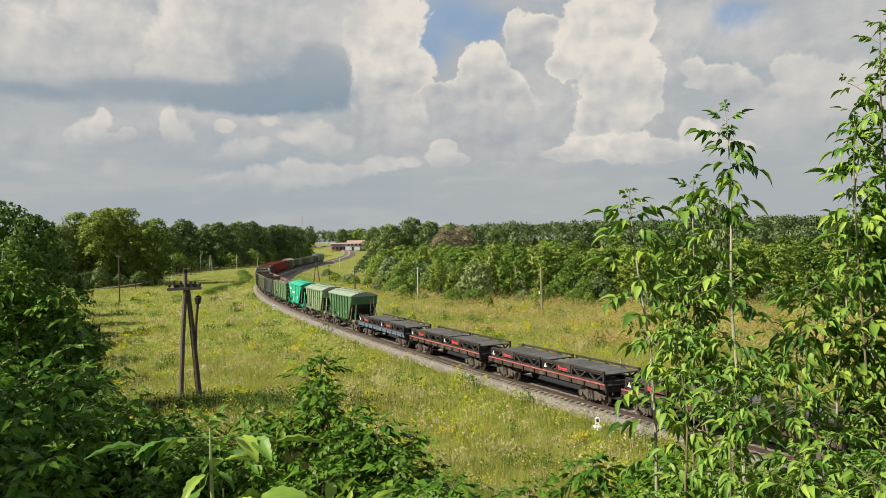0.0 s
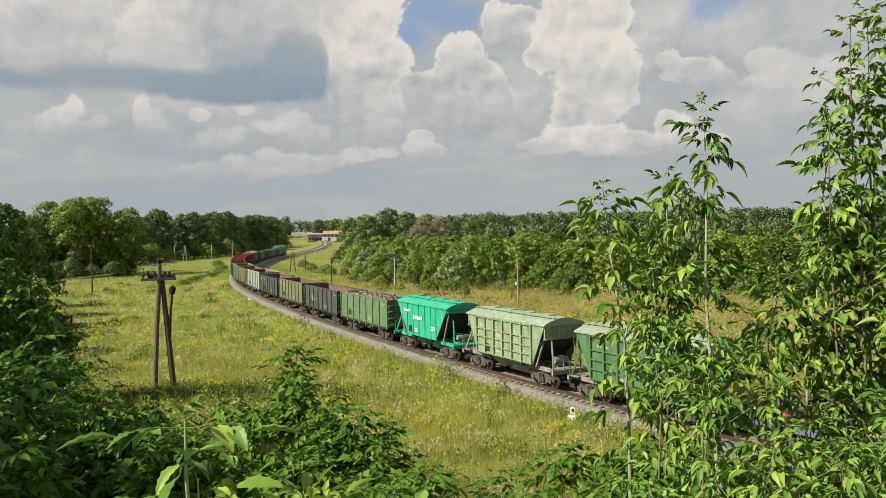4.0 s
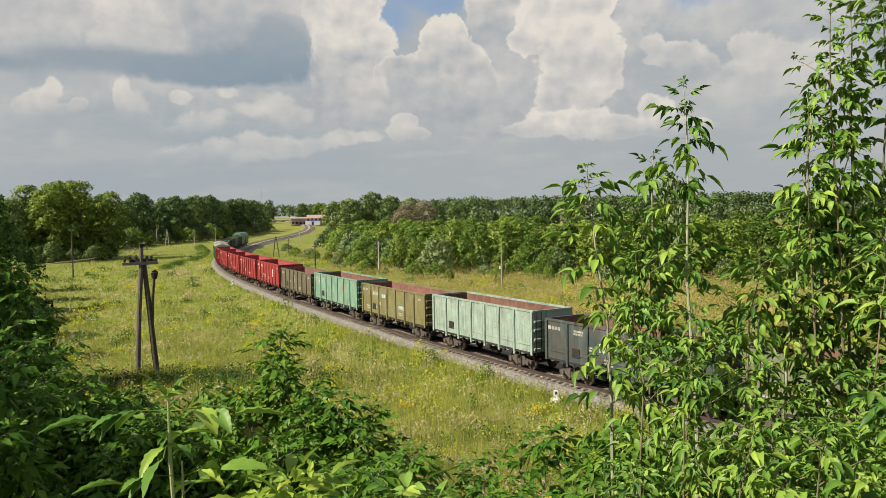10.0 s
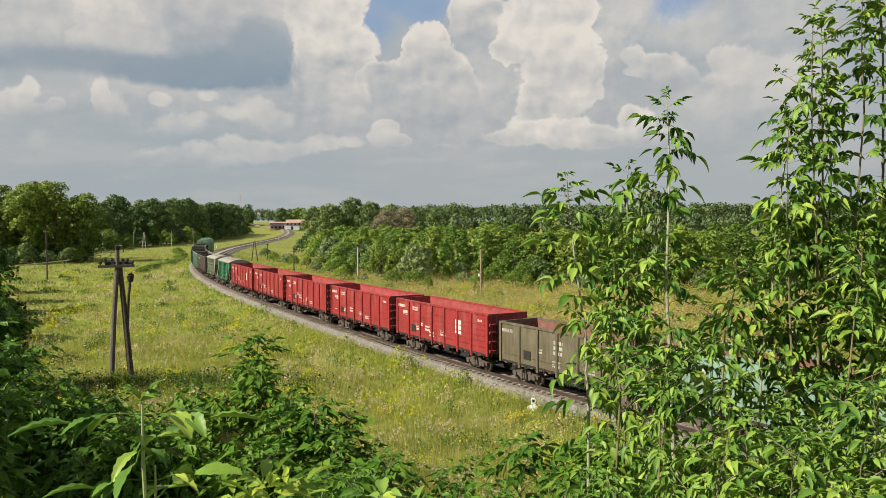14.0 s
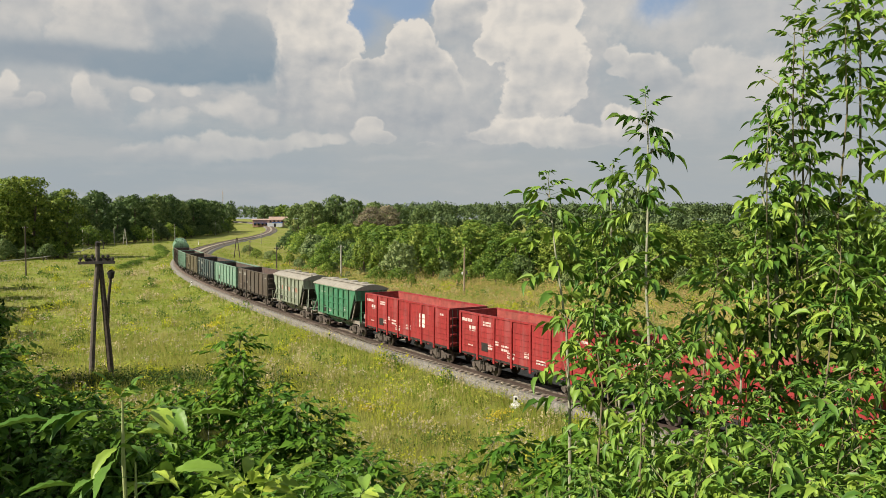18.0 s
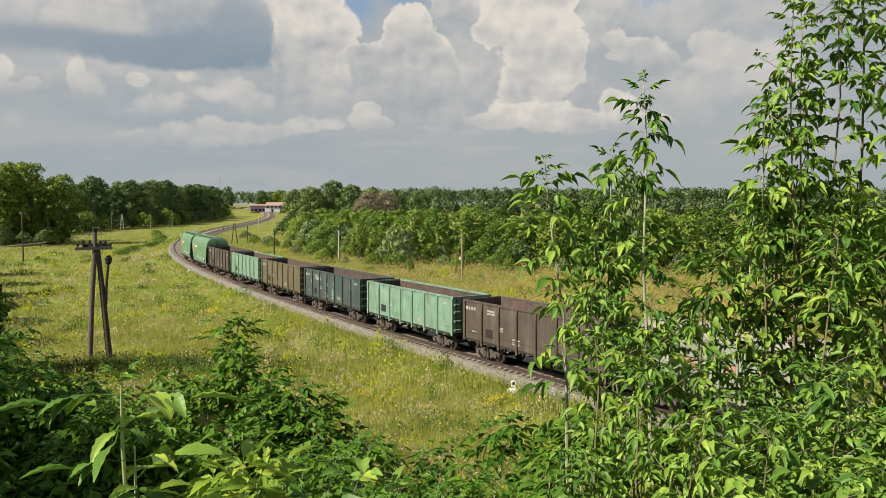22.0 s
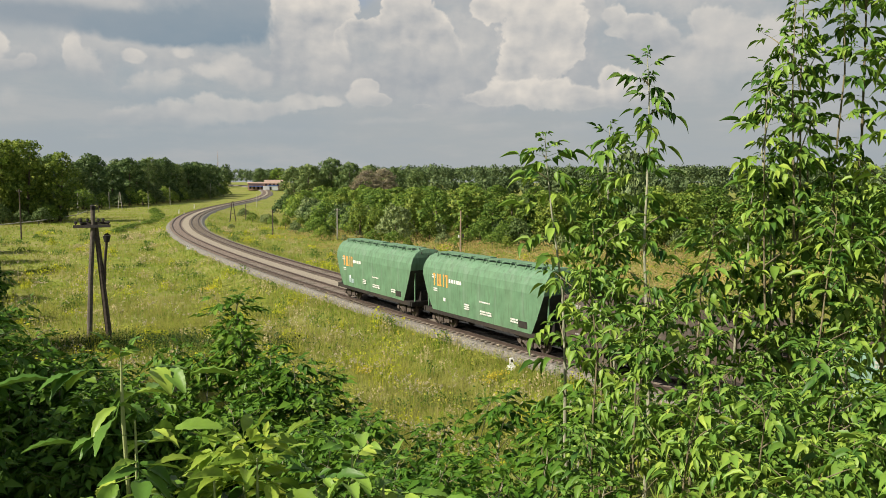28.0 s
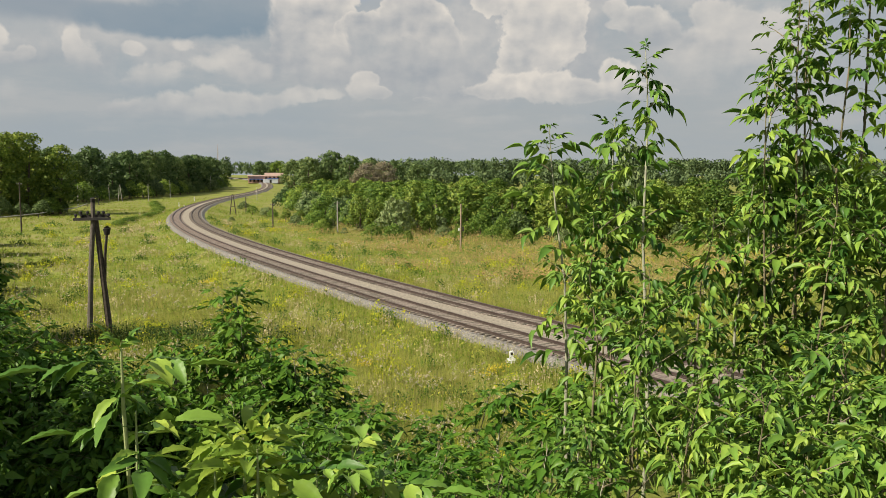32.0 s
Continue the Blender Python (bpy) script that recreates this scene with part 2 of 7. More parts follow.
# deck
sky = cumulus(sky, 0.9, 0.85, 0.1, 0.42, 0.199, 0.293, 0.1,
              [(-0.351, 0.258, 0.096, 0.044), (-0.270, 0.269, 0.085, 0.041), (-0.338, 0.224, 0.132, 0.022), (-0.210, 0.289, 0.041, 0.031), (-0.371, 0.290, 0.081, 0.022), (-0.289, 0.239, 0.066, 0.018)])
shelf = wmath("MULTIPLY_ADD", edge, 0.7, field(SHELF))
shade = wmix(wstep(wmath("MULTIPLY_ADD", drift, 0.12, el), 0.15, 0.26), (0.225, 0.305, 0.375), (0.36, 0.40, 0.435))
wing = wmath("MULTIPLY_ADD", drift, 1.2, field([(-0.45, 0.186, 0.13, 0.018), (-0.58, 0.18, 0.09, 0.012)]))
sky = wmix(wmath("MULTIPLY", wstep(wing, -0.2, 0.8), 0.7), sky, (0.26, 0.32, 0.38))
sky = wmix(wmath("MULTIPLY", wstep(shelf, -0.05, 0.5), 0.88), sky, shade)
ground_side = wstep(el, -0.03, 0.0)
sky = wmix(ground_side, (0.18, 0.22, 0.12), sky)
bg = wn.new("ShaderNodeBackground")
bg.inputs["Strength"].default_value = 0.5
wl.new(sky, bg.inputs["Color"])
wout = wn.new("ShaderNodeOutputWorld")
wl.new(bg.outputs[0], wout.inputs[0])

sun = new("sun", bpy.data.lights.new("sun", "SUN"))
sun.data.energy, sun.data.angle, sun.data.color = 4.4, radians(0.6), (1.0, 0.915, 0.76)
sun.matrix_world = look((math.sin(SUN_AZ) * math.cos(SUN_EL) * 80, math.cos(SUN_AZ) * math.cos(SUN_EL) * 80, math.sin(SUN_EL) * 80), (0, 0, 0))

# ---- materials ----
MATS = {}


def material(name, color, rough=0.7, metal=0.0, var=0.25, scale=3.0, second=None, second_scale=0.6, second_amount=0.4, bump=0.15, obj=0.0, island=0.0, translucent=0.0, spec=0.4, streak=0.0):
    """A surface with fine and coarse variation; second is the colour of its stains or wear."""
    if name in MATS:
        return MATS[name]
    color = tuple(0.8 * c for c in color)
    second = tuple(0.8 * c for c in second) if second else None
    m = bpy.data.materials.new(name)
    m.use_nodes = True
    nt = m.node_tree
    n, l = nt.nodes, nt.links
    p = n["Principled BSDF"]
    tc = n.new("ShaderNodeTexCoord")
    geo = n.new("ShaderNodeNewGeometry")

    def noise_at(src, sc, det):
        t = n.new("ShaderNodeTexNoise")
        l.new(src, t.inputs["Vector"])
        t.inputs["Scale"].default_value, t.inputs["Detail"].default_value = sc, det
        return t.outputs["Fac"]

    def ramp(src, lo, hi):
        r = n.new("ShaderNodeMapRange")
        l.new(src, r.inputs[0])
        for i, v in ((1, lo), (2, hi), (3, 0), (4, 1)):
            r.inputs[i].default_value = v
        return r.outputs[0]

    def mix(f, a, b, kind="MIX"):
        x = n.new("ShaderNodeMix")
        x.data_type, x.blend_type = "RGBA", kind
        for i, v in ((0, f), (6, a), (7, b)):
            if isinstance(v, (int, float)):
                x.inputs[i].default_value = v
            elif isinstance(v, tuple):
                x.inputs[i].default_value = (*v, 1)
            else:
                l.new(v, x.inputs[i])
        return x.outputs[2]

    src = tc.outputs["Object"]
    fine_n = noise_at(src, scale, 5)
    coarse = noise_at(src, second_scale, 4)
    lo = tuple(c * (1 - var) for c in color)
    hi = tuple(min(1, c * (1 + var)) for c in color)
    c = mix(ramp(fine_n, 0.3, 0.7), lo, hi)
    if second:
        c = mix(mix(1.0, ramp(coarse, 0.45, 0.68), (second_amount,) * 3, "MULTIPLY"), c, second)
    if streak:
        mp = n.new("ShaderNodeVectorMath")
        mp.operation = "MULTIPLY"
        l.new(src, mp.inputs[0])
        mp.inputs[1].default_value = (1.0, 1.0, 0.16)
        runs = noise_at(mp.outputs[0], 5.0, 6)
        c = mix(mix(1.0, ramp(runs, 0.48, 0.72), (streak,) * 3, "MULTIPLY"), c, tuple(0.45 * k for k in (second or color)))
        chalk = noise_at(mp.outputs[0], 2.3, 5)
        c = mix(mix(1.0, ramp(chalk, 0.52, 0.75), (streak * 0.6,) * 3, "MULTIPLY"), c, tuple(min(1, 0.6 * k + 0.14) for k in color))
        chips = noise_at(src, 9.0, 6)
        c = mix(mix(1.0, ramp(chips, 0.62, 0.68), (streak,) * 3, "MULTIPLY"), c, second or color)
    if obj or island:
        hs = n.new("ShaderNodeHueSaturation")
        l.new(c, hs.inputs["Color"])
        acc = None
        for amount, out in ((obj, n.new("ShaderNodeObjectInfo").outputs["Random"] if obj else None), (island, geo.outputs["Random Per Island"])):
            if not amount:
                continue
            mr = n.new("ShaderNodeMapRange")
            l.new(out, mr.inputs[0])
            mr.inputs[3].default_value, mr.inputs[4].default_value = -amount, amount
            if acc is None:
                acc = mr.outputs[0]
            else:
                ad = n.new("ShaderNodeMath")
                ad.operation = "ADD"
                l.new(acc, ad.inputs[0])
                l.new(mr.outputs[0], ad.inputs[1])
                acc = ad.outputs[0]
        va = n.new("ShaderNodeMath")
        va.operation = "ADD"
        l.new(acc, va.inputs[0])
        va.inputs[1].default_value = 1.0
        l.new(va.outputs[0], hs.inputs["Value"])
        hu = n.new("ShaderNodeMath")
        hu.operation = "MULTIPLY_ADD"
        l.new(acc, hu.inputs[0])
        hu.inputs[1].default_value, hu.inputs[2].default_value = -0.06, 0.5
        l.new(hu.outputs[0], hs.inputs["Hue"])
        c = hs.outputs[0]
    l.new(c, p.inputs["Base Color"])
    p.inputs["Roughness"].default_value, p.inputs["Metallic"].default_value = rough, metal
    p.inputs["Specular IOR Level"].default_value = spec
    if bump:
        b = n.new("ShaderNodeBump")
        b.inputs["Strength"].default_value, b.inputs["Distance"].default_value = bump, 0.02
        l.new(fine_n, b.inputs["Height"])
        l.new(b.outputs[0], p.inputs["Normal"])
    if translucent:
        t = n.new("ShaderNodeBsdfTranslucent")
        l.new(c, t.inputs["Color"])
        ms = n.new("ShaderNodeMixShader")
        ms.inputs[0].default_value = translucent
        l.new(p.outputs[0], ms.inputs[1])
        l.new(t.outputs[0], ms.inputs[2])
        l.new(ms.outputs[0], n["Material Output"].inputs[0])
    MATS[name] = m
    return m


M_BALLAST = material("crushed stone", (0.19, 0.178, 0.158), 0.9, var=0.5, scale=7.0, second=(0.13, 0.11, 0.095), second_scale=0.5, second_amount=0.45, bump=0.9)
M_RAIL = material("worn steel rail", (0.085, 0.062, 0.053), 0.5, 0.3, var=0.3, scale=2.0)
M_SLEEPER = material("weathered sleeper", (0.175, 0.142, 0.115), 0.9, var=0.4, scale=5.0, obj=0.35)
M_BLACK = material("grimy black iron", (0.022, 0.019, 0.017), 0.75, var=0.5, scale=4.0, second=(0.07, 0.05, 0.038), second_amount=0.5)
M_BOGIE = material("dusty cast steel", (0.10, 0.08, 0.068), 0.85, var=0.4, scale=5.0, second=(0.05, 0.04, 0.035), second_scale=1.5)
M_WHEEL = material("steel wheel", (0.10, 0.08, 0.07), 0.5, 0.4, var=0.3, scale=6.0)
M_SOOT = material("sooty wagon inside", (0.085, 0.062, 0.052), 0.9, var=0.35, scale=2.5, second=(0.14, 0.085, 0.065), second_scale=0.5, obj=0.15)
# near-black that puts the shade under the hoppers' sloping ends into the colour
M_UNDER_SHADE = material("underbody shade colour", (0.030, 0.034, 0.030), 0.85, var=0.4, scale=2.0)
M_RUST = material("rusty wagon inside", (0.19, 0.09, 0.065), 0.9, var=0.35, scale=2.5, second=(0.12, 0.075, 0.06), second_scale=0.5, obj=0.15)
M_WHITE = material("faded white lettering", (0.72, 0.72, 0.68), 0.7, var=0.15, scale=3.0, bump=0)
M_WOOD = material("grey weathered pole wood", (0.08, 0.062, 0.048), 0.9, var=0.45, scale=6.0, second=(0.08, 0.065, 0.055), second_scale=1.0)
M_CONC = material("pale concrete", (0.42, 0.40, 0.37), 0.9, var=0.2, scale=4.0)
M_SIGNWHITE = material("white painted concrete", (0.78, 0.78, 0.75), 0.8, var=0.1, scale=5.0)
M_BARK = material("grey-brown bark", (0.14, 0.11, 0.085), 0.95, var=0.4, scale=4.0)


def paint(name, color, wear=(0.13, 0.08, 0.058), amount=0.45):
    color = tuple(0.84 * c for c in color)
    return material(name, color, 0.62, 0.0, var=0.14, scale=1.6, second=wear, second_scale=0.55, second_amount=amount, bump=0.12, streak=0.55)


def leafmat(name, color, second, trans=0.3, island=0.35, obj=0.12, rough=0.5, sc=0.5, fine=2.0, spec=0.14):
    return material(name, color, rough, 0.0, var=0.2, scale=fine, second=second, second_scale=sc, second_amount=0.6, bump=0, obj=obj, island=island, translucent=trans, spec=spec)


# ---- shapes ----
class Shape:
    """Gathers solids into one mesh."""

    def __init__(self):
        self.v, self.f = [], []

    def add(self, v, f):
        k = len(self.v)
        self.v += [tuple(p) for p in v]
        self.f += [tuple(i + k for i in q) for q in f]
        return self

    def box(self, x0, x1, y0, y1, z0, z1):
        v = [(x, y, z) for x in (x0, x1) for y in (y0, y1) for z in (z0, z1)]
        return self.add(v, [(0, 1, 3, 2), (4, 6, 7, 5), (0, 4, 5, 1), (2, 3, 7, 6), (0, 2, 6, 4), (1, 5, 7, 3)])

    def beam(self, a, b, w, h=None):
        """A square bar from a to b."""
        a, b, h = Vector(a), Vector(b), h or w
        d = (b - a).normalized()
        s = d.cross((0, 0, 1)) if abs(d.z) < 0.95 else d.cross((0, 1, 0))
        s.normalize()
        u = s.cross(d)
        v = [p + s * (i * w / 2) + u * (j * h / 2) for p in (a, b) for i, j in ((-1, -1), (1, -1), (1, 1), (-1, 1))]
        return self.add(v, [(3, 2, 1, 0), (4, 5, 6, 7), (0, 1, 5, 4), (1, 2, 6, 5), (2, 3, 7, 6), (3, 0, 4, 7)])

    def tube(self, pts, radii, n=8):
        """A round bar along points, capped."""
        rings, pts = [], [Vector(p) for p in pts]
        for i, p in enumerate(pts):
            d = (pts[min(i + 1, len(pts) - 1)] - pts[max(i - 1, 0)]).normalized()
            s = d.cross((0, 0, 1)) if abs(d.z) < 0.9 else d.cross((0, 1, 0))
            s.normalize()
            u = d.cross(s)
            rings.append([p + (s * math.cos(2 * math.pi * k / n) + u * math.sin(2 * math.pi * k / n)) * radii[i] for k in range(n)])
        v = [q for r in rings for q in r]
        f = [(i * n + k, i * n + (k + 1) % n, (i + 1) * n + (k + 1) % n, (i + 1) * n + k) for i in range(len(pts) - 1) for k in range(n)]
        f += [tuple(range(n - 1, -1, -1)), tuple((len(pts) - 1) * n + k for k in range(n))]
        return self.add(v, f)

    def prism(self, profile, axis, lo, hi):
        """A closed outline swept along an axis (0 or 1); the outline lies in the other axis and z."""
        n = len(profile)
        v = [((c, a, b) if axis == 0 else (a, c, b)) for c in (lo, hi) for a, b in profile]
        f = [tuple(range(n - 1, -1, -1)), tuple(range(n, 2 * n))] + [(k, (k + 1) % n, n + (k + 1) % n, n + k) for k in range(n)]
        return self.add(v, f)

    def mesh(self, name, mat=None, smooth=False):
        me = bpy.data.meshes.new(name)
        me.from_pydata(self.v, [], self.f)
        if mat:
            me.materials.append(mat)
        me.update()
        b = bmesh.new()
        b.from_mesh(me)
        bmesh.ops.recalc_face_normals(b, faces=b.faces)
        b.to_mesh(me)
        b.free()
        if smooth:
            me.shade_smooth()
        return me


def quick_mesh(name, verts, tris, mat, quads=False, normals=None):
    """A large mesh from arrays; normals round off the shading of foliage."""
    k = 4 if quads else 3
    me = bpy.data.meshes.new(name)
    verts, tris = np.asarray(verts, np.float32).reshape(-1, 3), np.asarray(tris, np.int32).reshape(-1, k)
    me.vertices.add(len(verts))
    me.vertices.foreach_set("co", verts.ravel())
    me.loops.add(tris.size)
    me.loops.foreach_set("vertex_index", tris.ravel())
    me.polygons.add(len(tris))
    me.polygons.foreach_set("loop_start", np.arange(0, tris.size, k, dtype=np.int32))
    me.materials.append(mat)
    me.update(calc_edges=True)
    if normals is not None:
        me.normals_split_custom_set_from_vertices(np.asarray(normals, np.float32).tolist())
    return me


def part(name, me, parent, mat=None, label="", at=(0, 0, 0), turn=0.0):
    """Links a mesh as one part under a thing; mat overrides the mesh's material for this object."""
    if isinstance(me, Shape):
        me = me.mesh(name, mat)
        mat = None
    ob = new(name, me)
    ob.parent = parent
    ob.location = at
    ob.rotation_euler = (0, 0, turn)
    if mat:
        if not me.materials:
            me.materials.append(mat)
        ob.material_slots[0].link = "OBJECT"
        ob.material_slots[0].material = mat
    return tagged(ob, label)


def thing(name, label, category, group="", kind=""):
    return tagged(new(name), label, category, group, kind)


# ---- plan of the railway ----
K_S = [-140, -60, 0, 50, 100, 150, 200, 260, 320, 360, 400, 440, 480]
K_V = [0.0, 2.0, 1.69, 1.06, 1.77, 2.83, 2.55, 1.12, -0.81, -2.07, -2.34, -2.18, -2.0]
Z_S = [80, 140, 200, 260, 320, 380, 440, 500, 560]
Z_V = [0, 0, 0.66, 1.28, 1.88, 3.24, 5.28, 7.0, 7.6]
LINE_S = np.arange(-560.0, 640.0, 1.0)
_h = np.cumsum(np.interp(LINE_S, K_S, K_V) / 1000.0)
_i0 = int(np.searchsorted(LINE_S, 0.0))
LINE_H = _h - _h[_i0] - 0.5858
LINE_X = np.cumsum(np.sin(LINE_H))
LINE_Y = np.cumsum(np.cos(LINE_H))
LINE_X += 6.915 - LINE_X[_i0]
LINE_Y += 43.95 - LINE_Y[_i0]
LINE_Z = np.convolve(np.pad(np.interp(LINE_S, Z_S, Z_V), 20, mode="edge"), np.ones(41) / 41, mode="valid")
# the far side of the bend lies deeper than the near plan: distance from the hill, and its stretch
FAR_R = [0, 187, 207, 227, 247, 267, 287, 306, 326, 345, 365, 385, 405, 425, 445, 465, 485, 505]
FAR_K = [1, 1, 1.035, 1.069, 1.123, 1.186, 1.234, 1.274, 1.312, 1.348, 1.378, 1.403, 1.425, 1.444, 1.46, 1.474, 1.488, 1.5]


def deeper(x, y):
    """A spot of the near plan in the true, deeper place, and the stretch there."""
    k = float(np.interp(math.hypot(x, y), FAR_R, FAR_K))
    return x * k, y * k, k


_k = np.interp(np.hypot(LINE_X, LINE_Y), FAR_R, FAR_K) * (LINE_S > 100) + (LINE_S <= 100)
_x, _y, _z = LINE_X * _k, LINE_Y * _k, 10 - (10 - LINE_Z) * _k
_s = np.concatenate([[0.0], np.cumsum(np.hypot(np.diff(_x), np.diff(_y)))])
_s -= _s[_i0]
LINE_S = np.arange(-560.0, 940.0, 1.0)
_i0 = int(np.searchsorted(LINE_S, 0.0))
LINE_X, LINE_Y, LINE_Z = (np.interp(LINE_S, _s, a) for a in (_x, _y, _z))
LINE_H = np.unwrap(np.arctan2(np.gradient(LINE_X), np.gradient(LINE_Y)))
LINE_H = np.convolve(np.pad(LINE_H, 8, mode="edge"), np.ones(17) / 17, mode="valid")


def line_at(s, off=0.0, dz=0.0):
    """A point beside the near track's axis, s metres along it, off to its right."""
    x, y, z, h = (float(np.interp(s, LINE_S, a)) for a in (LINE_X, LINE_Y, LINE_Z, LINE_H))
    return Vector((x + off * math.cos(h), y - off * math.sin(h), z + dz))


def heading(s):
    return float(np.interp(s, LINE_S, LINE_H))


def beside(x, y):
    """Signed distance to the near track's axis (right is positive) and its height there, for arrays."""
    x, y = np.asarray(x, float), np.asarray(y, float)
    xs, ys, zs, hs = LINE_X[::4], LINE_Y[::4], LINE_Z[::4], LINE_H[::4]
    d = (x.ravel()[:, None] - xs) ** 2 + (y.ravel()[:, None] - ys) ** 2
    k = d.argmin(1)
    side = (x.ravel() - xs[k]) * np.cos(hs[k]) - (y.ravel() - ys[k]) * np.sin(hs[k])
    return side.reshape(x.shape), zs[k].reshape(x.shape)


def smooth(v, a, b):
    t = np.clip((np.asarray(v, float) - a) / (b - a), 0, 1)
    return t * t * (3 - 2 * t)


Y_ROW, Z_ROW = LINE_Y[_i0 + 60:_i0 + 930:10], LINE_Z[_i0 + 60:_i0 + 930:10]


def ground_z(x, y):
    """Height of the ground: field, railway bank and the hill on which the camera stands."""
    x, y = np.asarray(x, float), np.asarray(y, float)
    side, tz = beside(x, y)
    field = np.interp(y, Y_ROW, Z_ROW) - 1.45 - 0.35 * smooth(side, 8, 30)
    field = field + 0.12 * np.sin(x * 0.13 + 1.0) * np.sin(y * 0.11) + 0.05 * np.sin(x * 0.6) * np.sin(y * 0.5 + 2)
    gap = np.maximum(-2.3 - side, side - 6.7)
    bank = tz - 0.66 - 0.75 * smooth(gap, 0.4, 4.0)
    z = np.where(gap < 6, bank + (field - bank) * smooth(gap, 1.5, 6), field)
    along, across = -0.58 * x + 0.81 * y, 0.81 * x + 0.58 * y
    hill = (1 - smooth(along, 0.5, 24)) * (1 - smooth(across, 3, 19)) * 9.9
    return np.where(side < -4, z + hill * smooth(-side, 4, 8), z)


def gz(x, y):
    return float(ground_z(np.array([x]), np.array([y]))[0])


# ---- ground and railway ----
def build_ground():
    a1 = np.concatenate([np.linspace(-math.pi, -0.75, 40, endpoint=False), np.linspace(-0.75, 0.75, 150, endpoint=False), np.linspace(0.75, math.pi, 40, endpoint=False)])
    r = np.concatenate([[0.0001], np.geomspace(0.8, 120, 110), np.geomspace(124, 700, 70), np.geomspace(760, 4500, 20)])
    rr, aa = np.meshgrid(r, a1, indexing="ij")
    x, y = rr * np.sin(aa), rr * np.cos(aa)
    z = ground_z(x, y)
    n, m = len(r), len(a1)
    i, j = np.meshgrid(np.arange(n - 1), np.arange(m), indexing="ij")
    q = np.stack([i * m + j, i * m + (j + 1) % m, (i + 1) * m + (j + 1) % m, (i + 1) * m + j], -1)
    mat = material("meadow soil and low grass", (0.19, 0.22, 0.04), 0.95, var=0.35, scale=0.9, spec=0.1, second=(0.28, 0.25, 0.10), second_scale=0.09, second_amount=0.8, bump=0.6)
    me = quick_mesh("ground", np.stack([x, y, z], -1), q, mat, quads=True)
    me.shade_smooth()
    tagged(new("ground", me), "meadow ground with low grass along the railway", "ground", kind="structure")


def sweep(name, outline, s0, s1, step, mat, label, off=0.0):
    """An outline (off, z) carried along the track's axis."""
    ss = np.arange(s0, s1 + 0.01, step)
    v = []
    for s in ss:
        for o, z in outline:
            v.append(line_at(s, o + off, z))
    n = len(outline)
    f = [(i * n + k, i * n + k + 1, (i + 1) * n + k + 1, (i + 1) * n + k) for i in range(len(ss) - 1) for k in range(n - 1)]
    sh = Shape()
    sh.add(v, f)
    return tagged(new(name, sh.mesh(name, mat)), label, kind="structure")


TRACK2 = 4.25                       # the far track's axis, right of the near one
build_ground()
BANK = [(-2.75, -1.1), (-2.1, -0.64), (-1.8, -0.42), (-1.62, -0.24), (-1.0, -0.22), (1.0, -0.22), (1.7, -0.26), (2.5, -0.26), (3.3, -0.22), (5.3, -0.22), (5.95, -0.24), (6.5, -0.6), (7.3, -1.1)]
sweep("ballast_strip", [(1.02, -0.27), (1.16, -0.20), (2.1, -0.22), (3.08, -0.20), (3.22, -0.27)], -200, 930, 2.0, material("pale gravel", (0.295, 0.255, 0.195), 0.9, var=0.35, scale=7.0, second=(0.30, 0.26, 0.22), second_scale=0.4, bump=0.8), "pale gravel strip between the tracks")
BED = material("oil-stained track bed", (0.27, 0.225, 0.178), 0.9, var=0.5, scale=6.0, second=(0.09, 0.07, 0.058), second_scale=0.7, bump=0.8)
for o in (0.0, TRACK2):
    sweep("track_bed", [(-1.12, -0.27), (-1.0, -0.195), (-0.5, -0.178), (0.5, -0.178), (1.0, -0.195), (1.12, -0.27)], -200, 930, 2.0, BED, "dark oil-stained stone between the rails", off=o)
sweep("ballast", BANK, -200, 930, 2.0, M_BALLAST, "grey crushed stone ballast bed under two tracks")
RAIL = [(-0.07, -0.16), (-0.07, -0.13), (-0.025, -0.11), (-0.037, -0.03), (-0.037, 0.0), (0.037, 0.0), (0.037, -0.03), (0.025, -0.11), (0.07, -0.13), (0.07, -0.16)]
for o in (-0.797, 0.797, TRACK2 - 0.797, TRACK2 + 0.797):
    sweep("rail", RAIL, -520, 930, 2.0, M_RAIL, "brown worn steel rail on sleepers", off=o)


